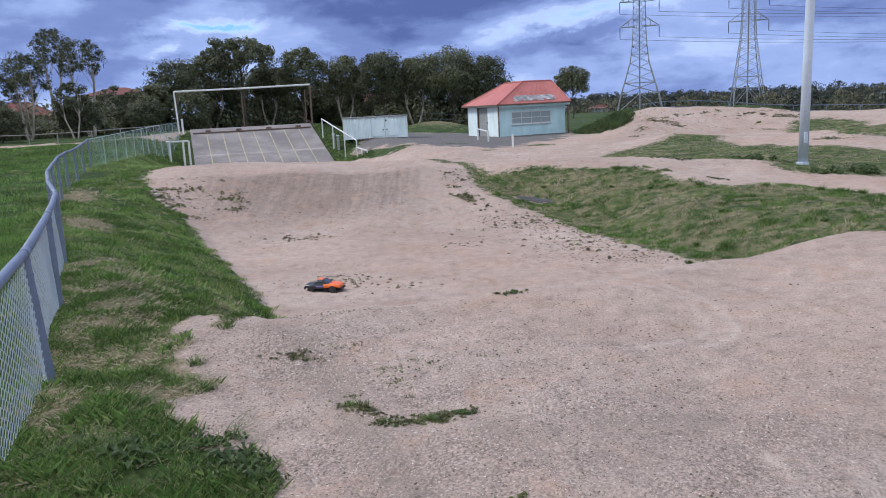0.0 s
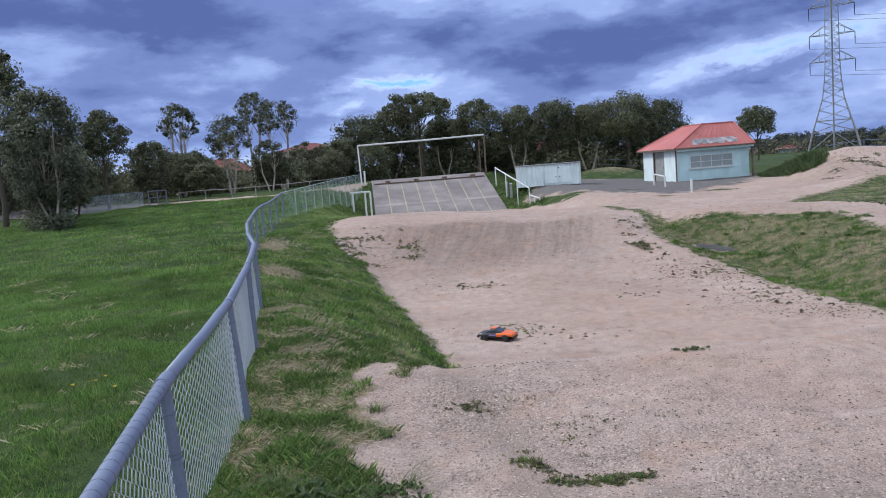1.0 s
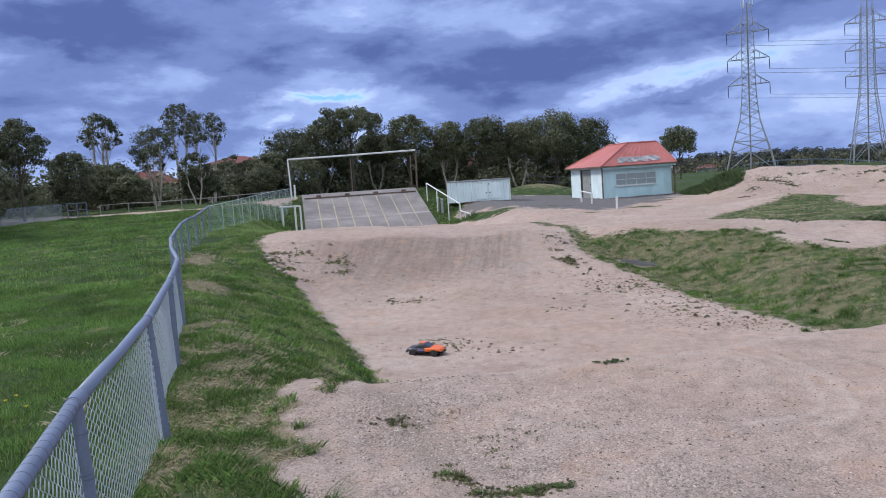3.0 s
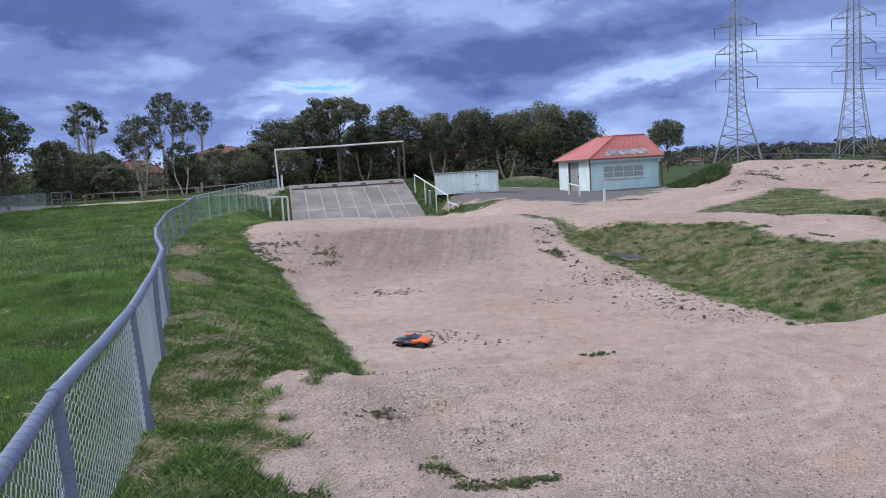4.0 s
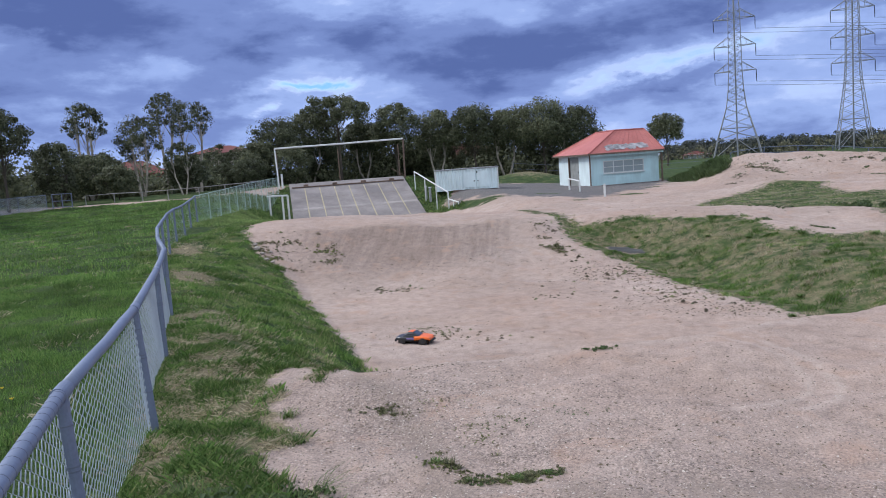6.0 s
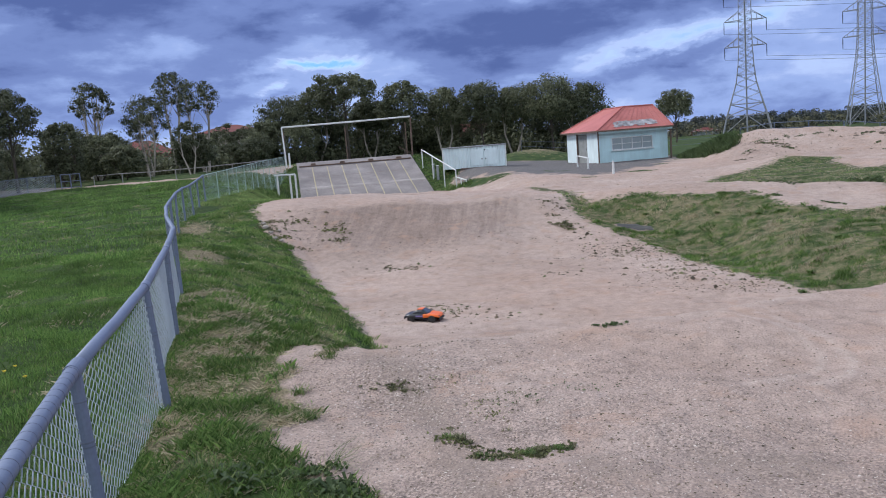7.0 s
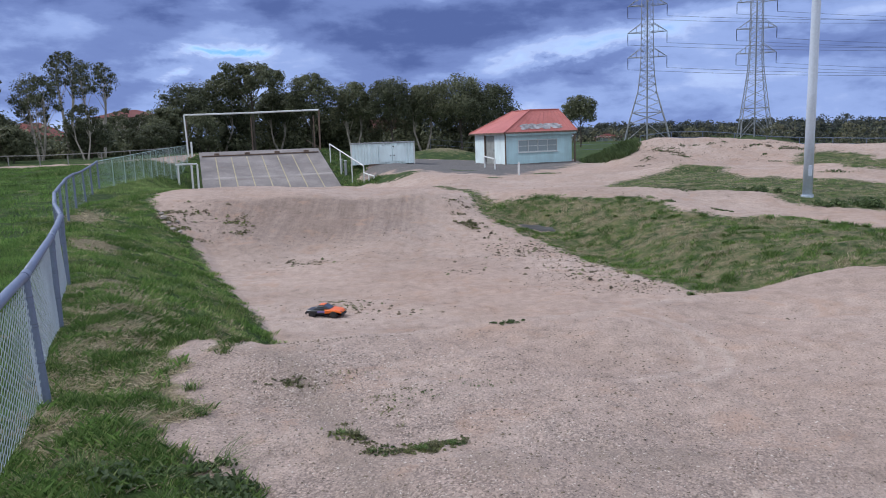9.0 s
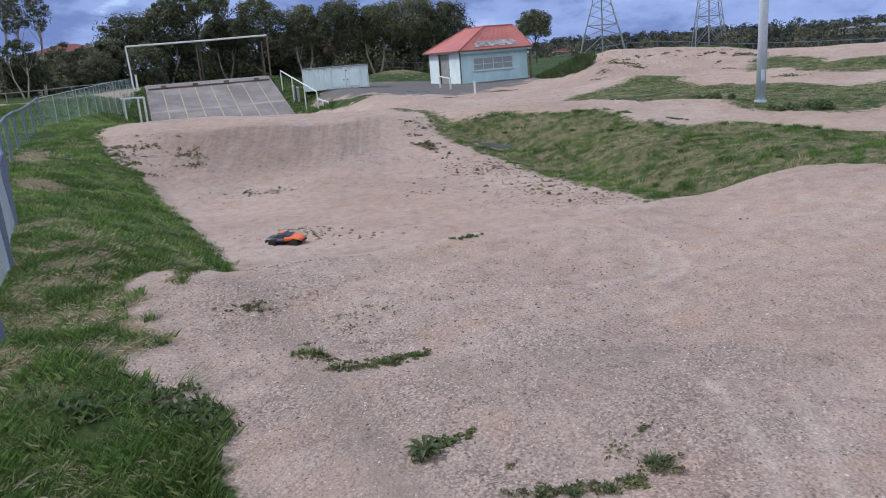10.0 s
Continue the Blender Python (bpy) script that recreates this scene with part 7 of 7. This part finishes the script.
def build_car(x, y, turn):
    z = ground_z(x, y)
    c = thing("model_car", (x, y, z), "orange and black radio-controlled truck with dusty black tyres on the dirt", "toy car", turn=turn)
    part("front_shell", lofted([(0.02, 0.135, 0.075, 0.135, 0.12), (0.1, 0.142, 0.085, 0.138, 0.12), (0.19, 0.142, 0.095, 0.130, 0.115), (0.255, 0.13, 0.085, 0.118, 0.105), (0.28, 0.11, 0.07, 0.098, 0.095)]), MAT_ORANGE, c, "bright orange bonnet and front wings")
    part("rear_shell", lofted([(-0.28, 0.12, 0.085, 0.12, 0.11), (-0.2, 0.142, 0.075, 0.13, 0.12), (-0.08, 0.142, 0.065, 0.135, 0.12), (0.022, 0.136, 0.065, 0.135, 0.12)]), MAT_BLACKSHELL, c, "black rear bed and sides")
    cab = part("cabin", lofted([(-0.17, 0.105, 0.12, 0.135, 0.09), (-0.09, 0.112, 0.12, 0.19, 0.085), (0.0, 0.112, 0.12, 0.195, 0.085), (0.10, 0.112, 0.12, 0.142, 0.095)]), MAT_BLACKSHELL, c)
    part("roof_panel", boxed(0.085, 0.14, 0.006, -0.045, 0, 0.196, bevel=0.002), MAT_ORANGE, cab, "orange roof panel")
    bm = bmesh.new()
    v = [bm.verts.new(p) for p in ((0.004, -0.08, 0.1955), (0.004, 0.08, 0.1955), (0.094, 0.09, 0.1475), (0.094, -0.09, 0.1475))]
    bm.faces.new(v)
    part("windscreen", bm, MAT_WINDSHELL, cab)
    for s in (-1, 1):
        bm = bmesh.new()
        v = [bm.verts.new(p) for p in ((-0.1, s * 0.106, 0.165), (-0.01, s * 0.106, 0.168), (0.055, s * 0.1165, 0.146), (-0.12, s * 0.1165, 0.146))]
        bm.faces.new(v)
        part("side_window", bm, MAT_WINDSHELL, cab)
        part("decal", boxed(0.12, 0.003, 0.022, -0.03, s * 0.1445, 0.105), MAT_PURPLE, c)
        part("headlight", boxed(0.012, 0.04, 0.016, 0.272, s * 0.085, 0.097, bevel=0.003), MAT_WINDSHELL, c)
        for wx in (-0.175, 0.17):
            t = part("wheel", piped([(wx, s * 0.105, 0.056), (wx, s * 0.112, 0.056), (wx, s * 0.148, 0.056), (wx, s * 0.155, 0.056)], [0.048, 0.056, 0.056, 0.048], 18), MAT_TYRE, c, "black knobbly tyre")
            part("rim", piped([(wx, s * 0.15, 0.056), (wx, s * 0.157, 0.056)], [0.032, 0.026], 12), MAT_BLACKSHELL, t)
            for k in range(18):
                a = k * math.tau / 18
                part("tread_block", box(bmesh.new(), 0.009, 0.034, 0.006, Matrix.Translation((wx + 0.057 * math.cos(a), s * 0.13, 0.056 + 0.057 * math.sin(a))) @ Matrix.Rotation(math.pi / 2 - a, 4, "Y")), MAT_TYRE, t)
    part("chassis", boxed(0.42, 0.16, 0.03, 0, 0, 0.055, bevel=0.006), MAT_DARK, c)
    part("front_bumper", boxed(0.03, 0.2, 0.035, 0.285, 0, 0.06, bevel=0.008), MAT_DARK, c)
    part("rear_bumper", boxed(0.03, 0.22, 0.035, -0.29, 0, 0.075, bevel=0.008), MAT_DARK, c)
    part("aerial", piped([(-0.12, 0.05, 0.12), (-0.13, 0.05, 0.23)], 0.0015, 4), MAT_DARK, c)


build_car(-1.95, 11.6, -12)
